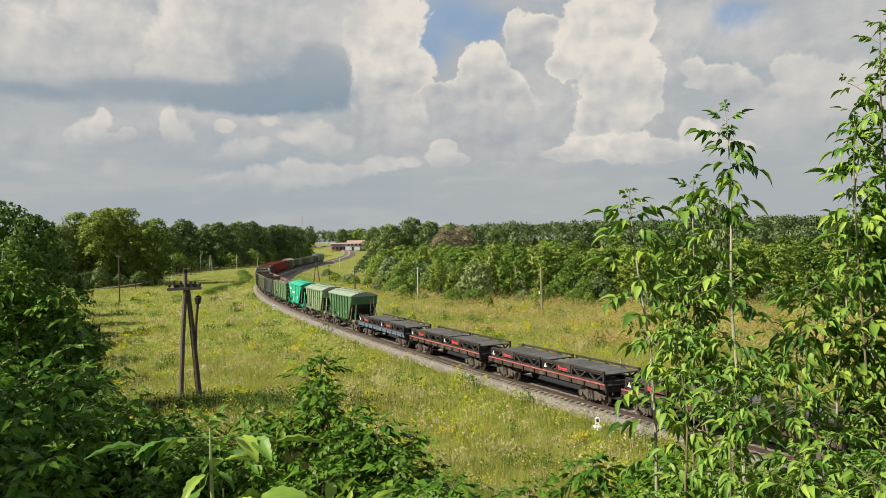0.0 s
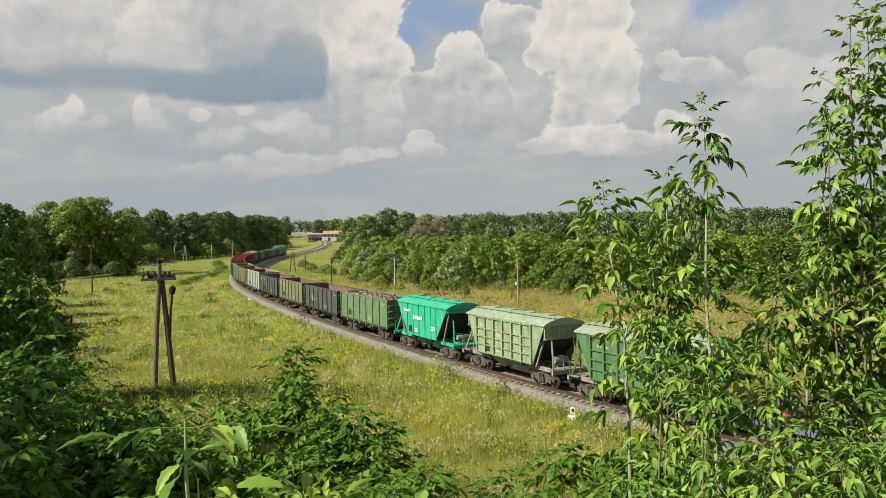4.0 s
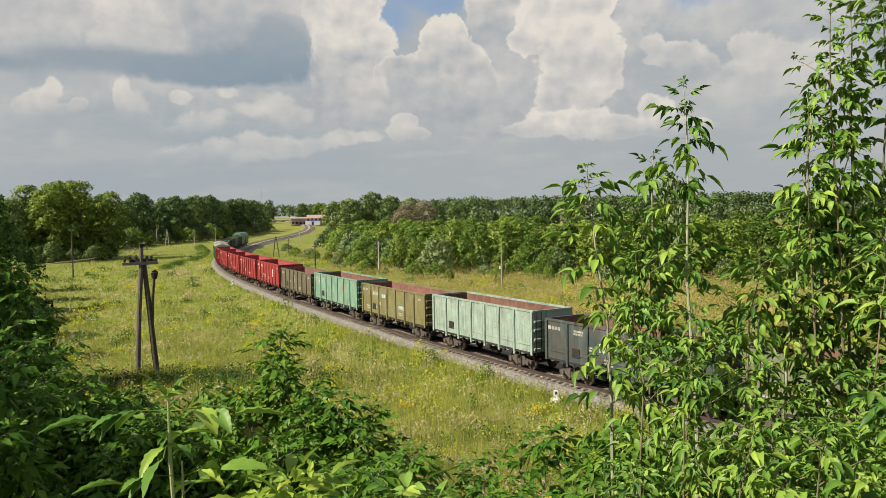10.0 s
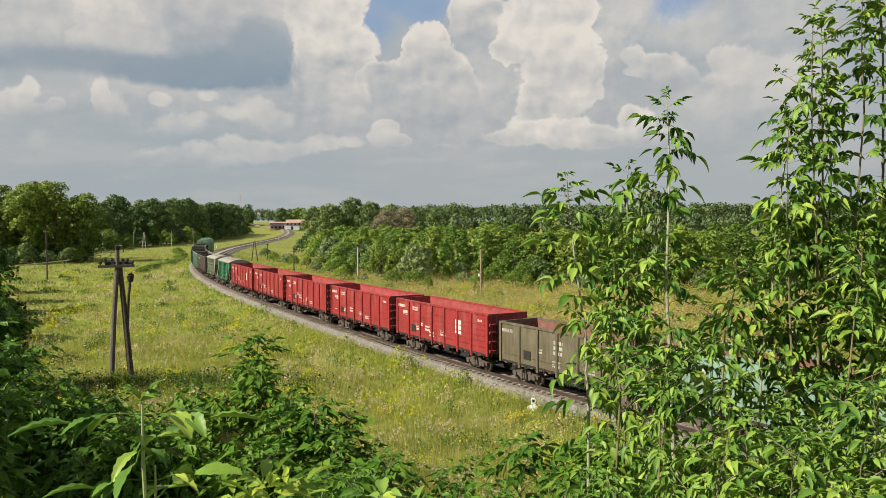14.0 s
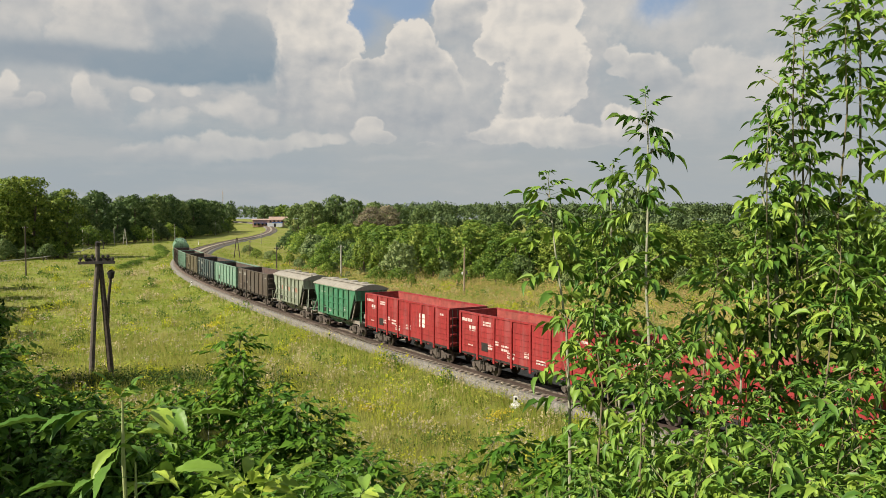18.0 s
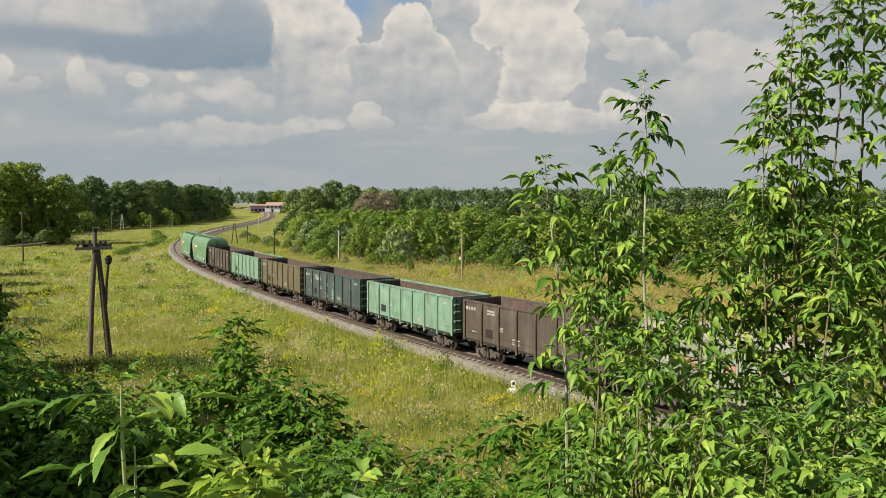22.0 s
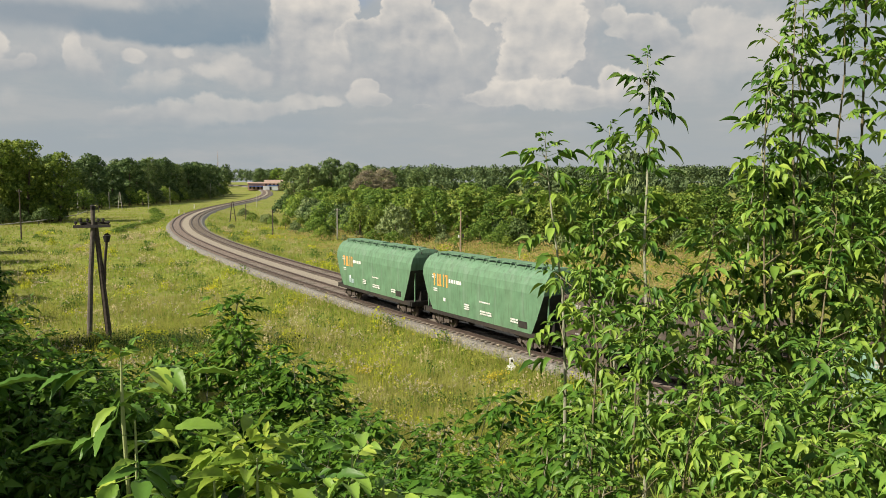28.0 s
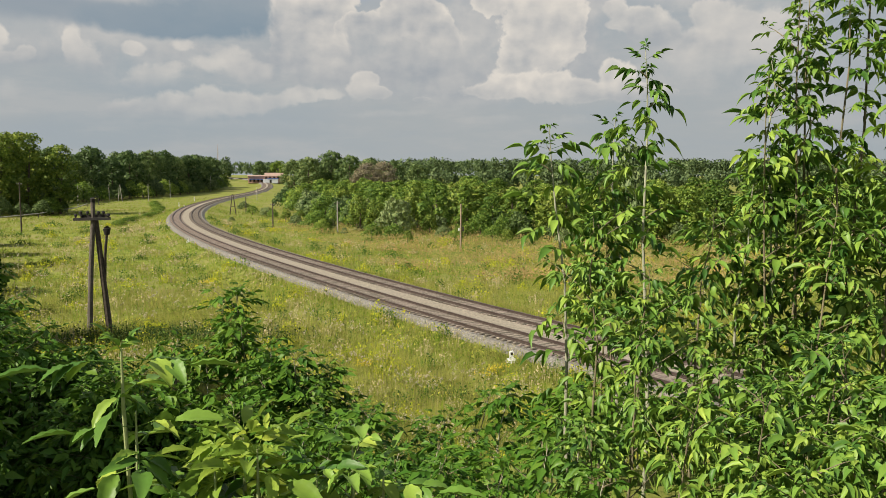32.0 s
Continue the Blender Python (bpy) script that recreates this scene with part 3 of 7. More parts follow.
def sleepers():
    """Single sleepers where the line is near, joined ones beyond."""
    one = Shape().prism([(-0.13, -0.36), (0.13, -0.36), (0.13, -0.19), (0.09, -0.155), (-0.09, -0.155), (-0.13, -0.19)], 1, -1.36, 1.36).mesh("sleeper", M_SLEEPER)
    rnd = random.Random(5)
    for o, name in ((0.0, "near"), (TRACK2, "far")):
        row = thing("sleeper_row", "row of weathered dark sleepers under the %s track" % name, "sleepers", kind="structure")
        far = Shape()
        for k in range(-60, 1600):
            s = k * 0.56
            p = line_at(s, o)
            a = math.atan2(math.cos(heading(s)), math.sin(heading(s)))
            if 0 <= k + 10 < 130:
                ob = part("sleeper", one, row, at=p + Vector((0, 0, rnd.uniform(-0.01, 0.01))), turn=a + rnd.uniform(-0.01, 0.01))
            else:
                m = Matrix.Translation(p) @ Matrix.Rotation(a, 4, "Z")
                w = [m @ Vector(c) for c in ((-0.13, -1.36, -0.19), (0.13, -1.36, -0.19), (0.13, 1.36, -0.19), (-0.13, 1.36, -0.19), (-0.1, -1.36, -0.157), (0.1, -1.36, -0.157), (0.1, 1.36, -0.157), (-0.1, 1.36, -0.157))]
                far.add(w, [(4, 5, 6, 7), (0, 1, 5, 4), (1, 2, 6, 5), (2, 3, 7, 6), (3, 0, 4, 7)])
        tagged(part("far_sleepers", far, row, M_SLEEPER), kind="stuff")


# ---- the goods train ----
def wheel_mesh():
    sh = Shape()
    sh.tube([(0, -0.065, 0), (0, -0.03, 0), (0, -0.03, 0), (0, 0.065, 0)], [0.47, 0.475, 0.50, 0.505], 20)
    sh.tube([(0, -0.10, 0), (0, -0.06, 0)], [0.14, 0.16], 12)
    return sh.mesh("wheel", M_WHEEL)


WHEEL = wheel_mesh()


def frame_mesh():
    """The cast side frame of a bogie with its springs and axle boxes."""
    sh = Shape()
    sh.prism([(-1.25, 0.42), (-1.25, 0.62), (-0.75, 0.70), (-0.45, 0.86), (0.45, 0.86), (0.75, 0.70), (1.25, 0.62), (1.25, 0.42), (0.70, 0.42), (0.42, 0.24), (-0.42, 0.24), (-0.70, 0.42)], 1, -0.09, 0.09)
    for x in (-0.925, 0.925):
        sh.tube([(x, -0.19, 0.475), (x, 0.09, 0.475)], [0.15, 0.17], 10)
    for x in (-0.2, 0.0, 0.2):
        sh.tube([(x, -0.15, 0.33), (x, -0.15, 0.62)], [0.085, 0.085], 8)
    return sh.mesh("side_frame", M_BOGIE)


FRAME = frame_mesh()
BOLSTER = Shape().box(-0.22, 0.22, -1.2, 1.2, 0.55, 0.82).box(-0.925 - 0.07, -0.925 + 0.07, -0.75, 0.75, 0.41, 0.54).box(0.925 - 0.07, 0.925 + 0.07, -0.75, 0.75, 0.41, 0.54).mesh("bogie", M_BLACK)
COUPLER = Shape().box(-0.6, 0.0, -0.12, 0.12, 0.93, 1.18).prism([(0.0, 0.90), (0.22, 0.94), (0.30, 1.06), (0.22, 1.20), (0.0, 1.22)], 1, -0.19, 0.19).mesh("coupler", M_BLACK)
HOSE = Shape().tube([(0, 0, 0.95), (0.15, 0, 0.72), (0.32, 0, 0.62), (0.42, 0, 0.72)], [0.03] * 4, 6).mesh("brake_hose", M_BLACK)


def running_gear(wagon, pivot, end):
    for x in (pivot, -pivot):
        b = part("bogie", BOLSTER, wagon, at=(x, 0, 0))
        for y in (-1.02, 1.02):
            part("side_frame", FRAME, b, at=(0, y, 0), turn=0.0 if y < 0 else math.pi)
        for wx in (-0.925, 0.925):
            for y in (-0.79, 0.79):
                part("wheel", WHEEL, b, at=(wx, y, 0.475), turn=0.0 if y < 0 else math.pi)
    for x, t in ((end, 0.0), (-end, math.pi)):
        part("coupler", COUPLER, wagon, at=(x, 0, 0), turn=t)
        part("brake_hose", HOSE, wagon, at=(x - 0.2 * math.cos(t), 0.35, 0), turn=t)


def marks(wagon, rnd, spots, y=-1.575, mat=None):
    """Unreadable lettering as plain bars: spots of x, z, length, rows and height."""
    for x, z, ln, rows, h in spots:
        sh = Shape()
        x = -x - ln
        for r in range(rows):
            cx = x
            while cx < x + ln - 0.02:
                w = rnd.uniform(0.10, 0.24) * (h / 0.16)
                sh.box(cx, min(cx + w, x + ln), y - 0.006, y, z - r * h * 1.5, z - r * h * 1.5 + h)
                cx += w + 0.05 * (h / 0.16)
        part("lettering", sh, wagon, mat or M_WHITE, "rows of faded unreadable lettering")


GON = {}
M_REDIN = material("worn red wagon inside", (0.33, 0.06, 0.055), 0.85, var=0.3, scale=2.5, second=(0.19, 0.08, 0.06), second_scale=0.5, obj=0.15)
M_FADED = material("faded pale blue paint patch", (0.33, 0.44, 0.46), 0.8, var=0.3, scale=4.0, second=(0.24, 0.22, 0.09), second_scale=1.5, second_amount=0.7)
M_FAINT = material("worn pale lettering", (0.42, 0.42, 0.38), 0.8, var=0.35, scale=6.0, second=(0.2, 0.2, 0.17), second_scale=3.0, second_amount=0.7, bump=0)
M_PINK = material("worn whitish lettering on red", (0.62, 0.50, 0.47), 0.8, var=0.3, scale=6.0, bump=0)
M_PALERED = material("pale red plate", (0.36, 0.20, 0.15), 0.8, var=0.2, scale=5.0, bump=0)
M_EMBLEM = material("red emblem paint", (0.55, 0.10, 0.06), 0.7, var=0.2, scale=5.0, bump=0)


def gondola_meshes(top, ribbed=False):
    if (top, ribbed) in GON:
        return GON[(top, ribbed)]
    L, w, lo = 6.35, 1.50, 1.30
    body, inner, rim = Shape(), Shape(), Shape()
    for y in (-w, w - 0.06):
        body.box(-L, L, y, y + 0.06, lo, top - 0.12)
    for x in (-L, L - 0.06):
        body.box(x, x + 0.06, -w + 0.06, w - 0.06, lo, top - 0.12)
    # shallow pressed fields of the sides, one between each two posts
    for k in range(7):
        x0, x1 = -L + 0.25 + k * (2 * L - 0.5) / 7, -L + 0.25 + (k + 1) * (2 * L - 0.5) / 7
        for s in (-1, 1):
            body.box(x0 + 0.16, x1 - 0.16, s * (w + 0.006) - 0.006, s * (w + 0.006) + 0.006, lo + 0.62, top - 0.45)
            for j in range(4 if ribbed else 0):
                body.box(x0 + 0.17, x1 - 0.17, s * (w + 0.02) - 0.02, s * (w + 0.02) + 0.02, lo + 0.78 + j * 0.36, lo + 0.83 + j * 0.36)
            body.box(x0 + 0.14, x1 - 0.14, s * (w + 0.018) - 0.018, s * (w + 0.018) + 0.018, lo + 0.42, lo + 0.47)
    for k in range(14):
        x0 = -L + 0.45 + k * (2 * L - 0.9) / 14
        for s in (-1, 1):
            body.box(x0, x0 + 0.28, s * (w - 0.02) - 0.02, s * (w - 0.02) + 0.02, lo - 0.2, lo)
    inner.box(-L + 0.06, L - 0.06, -w + 0.06, w - 0.06, lo + 0.1, lo + 0.2)
    for y in (-w + 0.06, w - 0.075):
        inner.box(-L + 0.06, L - 0.06, y, y + 0.015, lo + 0.2, top - 0.13)
    for x in (-L + 0.06, L - 0.075):
        inner.box(x, x + 0.015, -w + 0.075, w - 0.075, lo + 0.2, top - 0.13)
    for y in (-w - 0.05, w - 0.08):
        rim.box(-L - 0.04, L + 0.04, y, y + 0.13, top - 0.12, top)
    for x in (-L - 0.05, L - 0.08):
        rim.box(x, x + 0.13, -w + 0.08, w - 0.08, top - 0.13, top - 0.01)
    post = Shape().prism([(-0.09, lo - 0.32), (0.09, lo - 0.32), (0.09, top - 0.12), (-0.09, top - 0.12)], 1, -0.075, 0.0).box(-0.05, 0.05, -0.10, -0.075, lo - 0.1, top - 0.5)
    corner = Shape().box(-0.10, 0.10, -0.085, 0.0, lo - 0.15, top - 0.12)
    rib = Shape().prism([(0.0, -0.10), (0.10, -0.05), (0.10, 0.05), (0.0, 0.10)], 1, -w + 0.05, w - 0.05)
    hatch = Shape().box(-0.33, 0.33, -0.03, 0.0, 0.0, 0.52)
    sill = Shape().box(-L, L, -0.28, 0.28, 0.85, 1.30).box(-L - 0.02, L + 0.02, -w - 0.02, -w + 0.12, 1.17, 1.295).box(-L - 0.02, L + 0.02, w - 0.12, w + 0.02, 1.17, 1.295)
    for x in (-5.6, -3.0, -1.5, 0, 1.5, 3.0, 5.6):
        sill.box(x - 0.08, x + 0.08, -w + 0.12, w - 0.12, 1.0, 1.29)
    lever = Shape().box(-0.05, 0.05, -0.05, 0.0, -0.28, 0.0).box(-0.12, 0.12, -0.07, -0.05, -0.12, -0.06)
    tank = Shape().tube([(-0.55, 0, 0.68), (-0.5, 0, 0.68), (0.5, 0, 0.68), (0.55, 0, 0.68)], [0.12, 0.19, 0.19, 0.12], 10)
    ladder = Shape()
    for y in (-0.2, 0.2):
        ladder.box(0, 0.03, y - 0.02, y + 0.02, lo - 0.2, top - 0.1)
    for k in range(7):
        ladder.box(0.0, 0.03, -0.2, 0.2, lo + k * 0.32, lo + k * 0.32 + 0.03)
    names = dict(body=body, inside=inner, top_rim=rim, side_post=post, corner_post=corner, end_rib=rib, hatch=hatch, underframe=sill, hatch_lever=lever, air_tank=tank, ladder=ladder)
    GON[(top, ribbed)] = {k: v.mesh(k) for k, v in names.items()}
    return GON[(top, ribbed)]


def gondola(mat, top, label, seed, rim=None, load=None, spots=(), patch=None):
    top += 0.17
    inner = M_REDIN if 9 <= seed < 14 else M_RUST if seed < 14 else M_SOOT
    rnd = random.Random(seed)
    g = gondola_meshes(top, 9 <= seed < 14 or seed == 1)
    wagon = thing("gondola_wagon", label, "freight wagon", "wagons of the goods train")
    part("body", g["body"], wagon, mat)
    part("inside", g["inside"], wagon, inner, "worn red inner walls" if inner is M_REDIN else "rust-brown inner walls and floor")
    part("top_rim", g["top_rim"], wagon, rim or mat)
    part("underframe", g["underframe"], wagon, M_BLACK)
    part("air_tank", g["air_tank"], wagon, M_BLACK, at=(1.0, -0.75, 0))
    for k in range(6):
        x = -6.10 + (k + 1) * 12.2 / 7
        for s in (-1, 1):
            part("side_post", g["side_post"], wagon, mat, at=(x, s * 1.50, 0), turn=0 if s < 0 else math.pi)
            part("hatch_lever", g["hatch_lever"], wagon, M_BLACK, at=(x + 0.6, s * 1.50, 1.28), turn=0 if s < 0 else math.pi)
    for x in (-6.25, 6.25):
        for s in (-1, 1):
            part("corner_post", g["corner_post"], wagon, mat, at=(x, s * 1.50, 0), turn=0 if s < 0 else math.pi)
    for x, t in ((6.35, 0.0), (-6.35, math.pi)):
        for z in (1.5, 2.1, 2.7, 3.2):
            part("end_rib", g["end_rib"], wagon, mat, at=(x, 0, z), turn=t)
        part("ladder", g["ladder"], wagon, M_BLACK, at=(x + 0.1 * math.cos(t), -1.15 * math.cos(t), 0), turn=t)
    part("hatch", g["hatch"], wagon, M_BLACK, "small dark hatch plate", at=(-3.6, -1.513, 1.62))
    if load:
        n = 500
        v, f = [], []
        for k in range(n):
            c = np.array([rnd.uniform(-6.0, 6.0), rnd.uniform(-1.3, 1.3), top - 0.25 + rnd.uniform(-0.25, 0.22)])
            q = c + np.array([[rnd.gauss(0, 0.18) for _ in range(3)] for _ in range(4)]) * np.array([1.4, 1, 0.6])
            v += q.tolist()
            f += [(4 * k, 4 * k + 1, 4 * k + 2), (4 * k, 4 * k + 2, 4 * k + 3), (4 * k, 4 * k + 3, 4 * k + 1), (4 * k + 1, 4 * k + 3, 4 * k + 2)]
        v += [(-6.2, -1.4, top - 0.35), (6.2, -1.4, top - 0.35), (6.2, 1.4, top - 0.35), (-6.2, 1.4, top - 0.35)]
        f += [(4 * n, 4 * n + 1, 4 * n + 2), (4 * n, 4 * n + 2, 4 * n + 3)]
        scrap = material("mixed metal scrap", (0.30, 0.24, 0.20), 0.6, 0.3, var=0.3, island=0.7, bump=0)
        tagged(part("scrap_load", quick_mesh("scrap_load", v, f, scrap), wagon, None, "heaped pale and rusty metal scrap"), kind="stuff")
    if patch:
        x, z, a, b = patch
        part("painted_panel", Shape().box(x, x + a, -1.5175, -1.5125, z, z + b), wagon, C_TEAL if seed == 16 else M_WHITE, "pale mint painted square" if seed == 16 else "white painted square")
    if seed == 7:
        part("emblem", Shape().box(2.2, 2.65, -1.5155, -1.5125, 2.55, 3.2), wagon, M_EMBLEM, "small red square emblem")
    if seed == 16:
        for x, z, a, b in ((-4.7, 2.6, 0.35, 0.25), (-2.9, 2.2, 0.4, 0.3), (-1.2, 2.5, 0.5, 0.3), (0.5, 2.75, 0.4, 0.35), (2.4, 2.0, 0.3, 0.4)):
            part("paint_patch", Shape().box(x, x + a, -1.5155, -1.5125, z, z + b), wagon, M_FADED, "pale scrawled paint patch")
    if seed == 6:
        for x, z, a, b in ((-5.3, 1.6, 1.0, 0.3), (-3.9, 2.9, 1.1, 0.3), (-3.8, 1.75, 0.7, 0.22), (-2.0, 2.8, 0.8, 0.3), (1.4, 2.1, 1.1, 0.3)):
            part("paint_patch", Shape().box(x, x + a, -1.5155, -1.5125, z, z + b), wagon, M_FADED, "faded pale blue paint patch")
    base = [(5.0, top - 0.62, 1.1, 1, 0.20), (3.0, top - 0.55, 0.8, 2, 0.11), (-5.6, top - 0.6, 0.5, 1, 0.14), (-2.2, 1.75, 0.8, 2, 0.10), (0.6, 1.8, 0.7, 3, 0.09), (2.2, 2.3, 0.5, 2, 0.10), (4.9, 1.75, 0.5, 1, 0.1)]
    marks(wagon, rnd, [b for b in base if rnd.random() < 0.8] + list(spots), y=-1.512, mat=M_PINK if 9 <= seed < 14 else M_FAINT)
    running_gear(wagon, 4.33, 6.55)
    return wagon


def hopper(mat, roofmat, label, seed, name="hopper_wagon", slanted=False, braces=True):
    """A covered hopper wagon: ribbed sides, sloping ends under the roof, struts over open platforms."""
    rnd = random.Random(seed)
    wagon = thing(name, label, "freight wagon", "wagons of the goods train")
    T, lo, w = 3.92, 1.30, 1.50
    xt, xb, xh = (4.6, 2.6, 1.5) if slanted else (4.7, 3.35, 1.9)
    body = Shape()
    for s in (-1, 1):                       # side walls
        y0, y1 = sorted((s * w, s * (w - 0.06)))
        body.prism([(-xb, lo), (xb, lo), (xt, T), (-xt, T)], 1, y0, y1)
    for s in (-1, 1):                       # end walls: upright above, sloping in below
        zb = T - (0.30 if slanted else 0.85)
        body.prism([(s * (xt - 0.02), T), (s * (xt - 0.02), zb), (s * (xt - 0.14), zb), (s * (xt - 0.14), T)], 1, -w + 0.06, w - 0.06)
        part("end_slope", Shape().prism([(s * (xt - 0.03), zb), (s * xh, lo - 0.25), (s * (xh - 0.1), lo - 0.25), (s * (xt - 0.14), zb)], 1, -w + 0.06, w - 0.06), wagon, M_UNDER_SHADE)
        part("end_stiffener", Shape().box(min(s * xt - 0.03, s * xt + 0.03), max(s * xt - 0.03, s * xt + 0.03), -0.05, 0.05, zb, T).box(s * xt - 0.04, s * xt + 0.04, -w + 0.06, w - 0.06, zb - 0.05, zb + 0.03), wagon, mat)
    part("body", body, wagon, mat)
    for x in (-1.3, 1.3):
        chute = Shape().add([(x - 1.1, -1.35, lo), (x + 1.1, -1.35, lo), (x + 1.1, 1.35, lo), (x - 1.1, 1.35, lo), (x - 0.4, -0.6, 0.55), (x + 0.4, -0.6, 0.55), (x + 0.4, 0.6, 0.55), (x - 0.4, 0.6, 0.55)],
                            [(0, 1, 5, 4), (1, 2, 6, 5), (2, 3, 7, 6), (3, 0, 4, 7), (4, 5, 6, 7), (3, 2, 1, 0)])
        part("discharge_chute", chute, wagon, mat)
    roof = Shape()
    arc = [(y, T + 0.02 + 0.42 * (1 - (abs(y) / 1.6) ** 1.8)) for y in np.linspace(-1.58, 1.58, 11)]
    roof.prism(arc + [(1.58, T - 0.05), (-1.58, T - 0.05)], 0, -xt - 0.06, xt + 0.06)
    part("roof", roof, wagon, roofmat)
    lid = Shape().tube([(0, 0, 0), (0, 0, 0.10), (0, 0, 0.13)], [0.36, 0.36, 0.25], 14)
    lid = lid.mesh("roof_hatch", roofmat)
    for x in (-3.2, -1.1, 1.1, 3.2):
        part("roof_hatch", lid, wagon, at=(x, 0, T + 0.41))
    board = Shape().box(-xt, xt, -0.75, -0.55, T + 0.40, T + 0.44)
    part("roof_walkway", board, wagon, roofmat)
    if not slanted:
        n = 6
        rib = Shape().prism([(-0.06, lo + 0.02), (0.06, lo + 0.02), (0.06, T - 0.06), (-0.06, T - 0.06)], 1, -0.13, 0.0).mesh("side_rib")
        for k in range(n + 1):
            x = -xb + 0.03 + k * (2 * xb - 0.06) / n
            for s in (-1, 1):
                part("side_rib", rib, wagon, mat, at=(x, s * w, 0), turn=0 if s < 0 else math.pi)
        for z in (lo + 0.05, lo + 0.60, lo + 1.15, lo + 1.70, T - 0.14):
            for s in (-1, 1):
                y0, y1 = sorted((s * w, s * (w + 0.09)))
                part("side_stringer", Shape().box(-xb, xb, y0, y1, z, z + 0.075), wagon, mat)
    else:
        rib = Shape().prism([(-0.035, lo + 0.02), (0.035, lo + 0.02), (0.035, T - 0.06), (-0.035, T - 0.06)], 1, -0.05, 0.0).mesh("side_rib")
        for x in (-2.6, -1.5, -0.4, 0.7, 1.8, 2.7):
            part("side_rib", rib, wagon, mat, at=(x, -w, 0))
    frame = Shape()
    E = 5.45
    for s in (-1, 1):
        y = s * 1.05
        frame.box(-E, E, y - 0.08, y + 0.08, 1.0, 1.25)
    frame.box(-E, E, -0.22, 0.22, 0.92, 1.2)
    for x in (-E, E):
        frame.box(x - 0.08, x + 0.08, -1.5, 1.5, 0.98, 1.25)
        frame.box(x - 0.75 if x > 0 else x + 0.08, x - 0.08 if x > 0 else x + 0.75, -1.4, 1.4, 1.2, 1.25)
    part("underframe", frame, wagon, mat if slanted else material("dusty grey frame", (0.27, 0.24, 0.21), 0.85, second=(0.10, 0.08, 0.065)))
    strut = material("dusty grey frame", (0.27, 0.24, 0.21))
    for s in (-1, 1):
        for y in (-1.3, 1.3):
            part("end_strut", Shape().beam((s * (E - 0.1), y, 1.25), (s * (xt - 0.02), y * 0.75, T - 0.9), 0.09), wagon, mat)
            part("end_strut", Shape().beam((s * 3.5, y, 1.2), (s * (xt - 0.1), y, T - 0.5), 0.09), wagon, strut)
        rail = Shape().beam((s * (E - 0.05), -1.4, 1.25), (s * (E - 0.05), -1.4, 2.1), 0.05).beam((s * (E - 0.05), -0.6, 1.25), (s * (E - 0.05), -0.6, 2.1), 0.05).beam((s * (E - 0.05), -1.4, 2.1), (s * (E - 0.05), -0.6, 2.1), 0.05)
        part("handrail", rail, wagon, mat)
        part("brake_cylinder", Shape().tube([(s * 4.3, -0.5, 1.65), (s * 4.3, 0.5, 1.65)], [0.2, 0.2], 10).box(s * 4.3 - 0.1, s * 4.3 + 0.1, -0.3, 0.3, 1.25, 1.5), wagon, strut)
        lad = Shape()
        for y in (-0.2, 0.2):
            lad.beam((s * (E - 0.3), y + 0.8, 1.25), (s * (xt + 0.05), y + 0.8, T), 0.04)
        for k in range(7):
            q = k / 7
            lad.beam((s * (E - 0.3 + (xt + 0.35 - E) * q), 0.6, 1.25 + (T - 1.25) * q), (s * (E - 0.3 + (xt + 0.35 - E) * q), 1.0, 1.25 + (T - 1.25) * q), 0.03)
        part("ladder", lad, wagon, strut)
    bold = [(1.9, T - 0.75, 1.3, 1, 0.20), (-0.3, lo + 1.35, 1.7, 1, 0.28)] if seed in (31, 32) else [(1.9, T - 0.7, 0.9, 1, 0.12)]
    marks(wagon, rnd, bold + [(-2.6, lo + 0.9, 0.7, 2, 0.12), (0.5, lo + 0.5, 0.6, 2, 0.12)], y=-1.556 if slanted else -1.504, mat=M_WHITE if seed == 31 else M_FAINT)
    if seed == 35:
        for k in range(6):
            x = -2.9 + k * 1.02
            part("sign_plate", Shape().box(x, x + 0.82, -1.512, -1.504, lo + 1.24, lo + 1.64), wagon, M_FAINT if k % 2 == 0 else M_PALERED, "plain square plate of a coloured row")
    part("hatch", Shape().box(-2.3, -1.75, -1.56, -1.50, lo + 0.25, lo + 0.75), wagon, M_BLACK, "small dark hatch plate")
    running_gear(wagon, 3.85, 5.5)
    return wagon


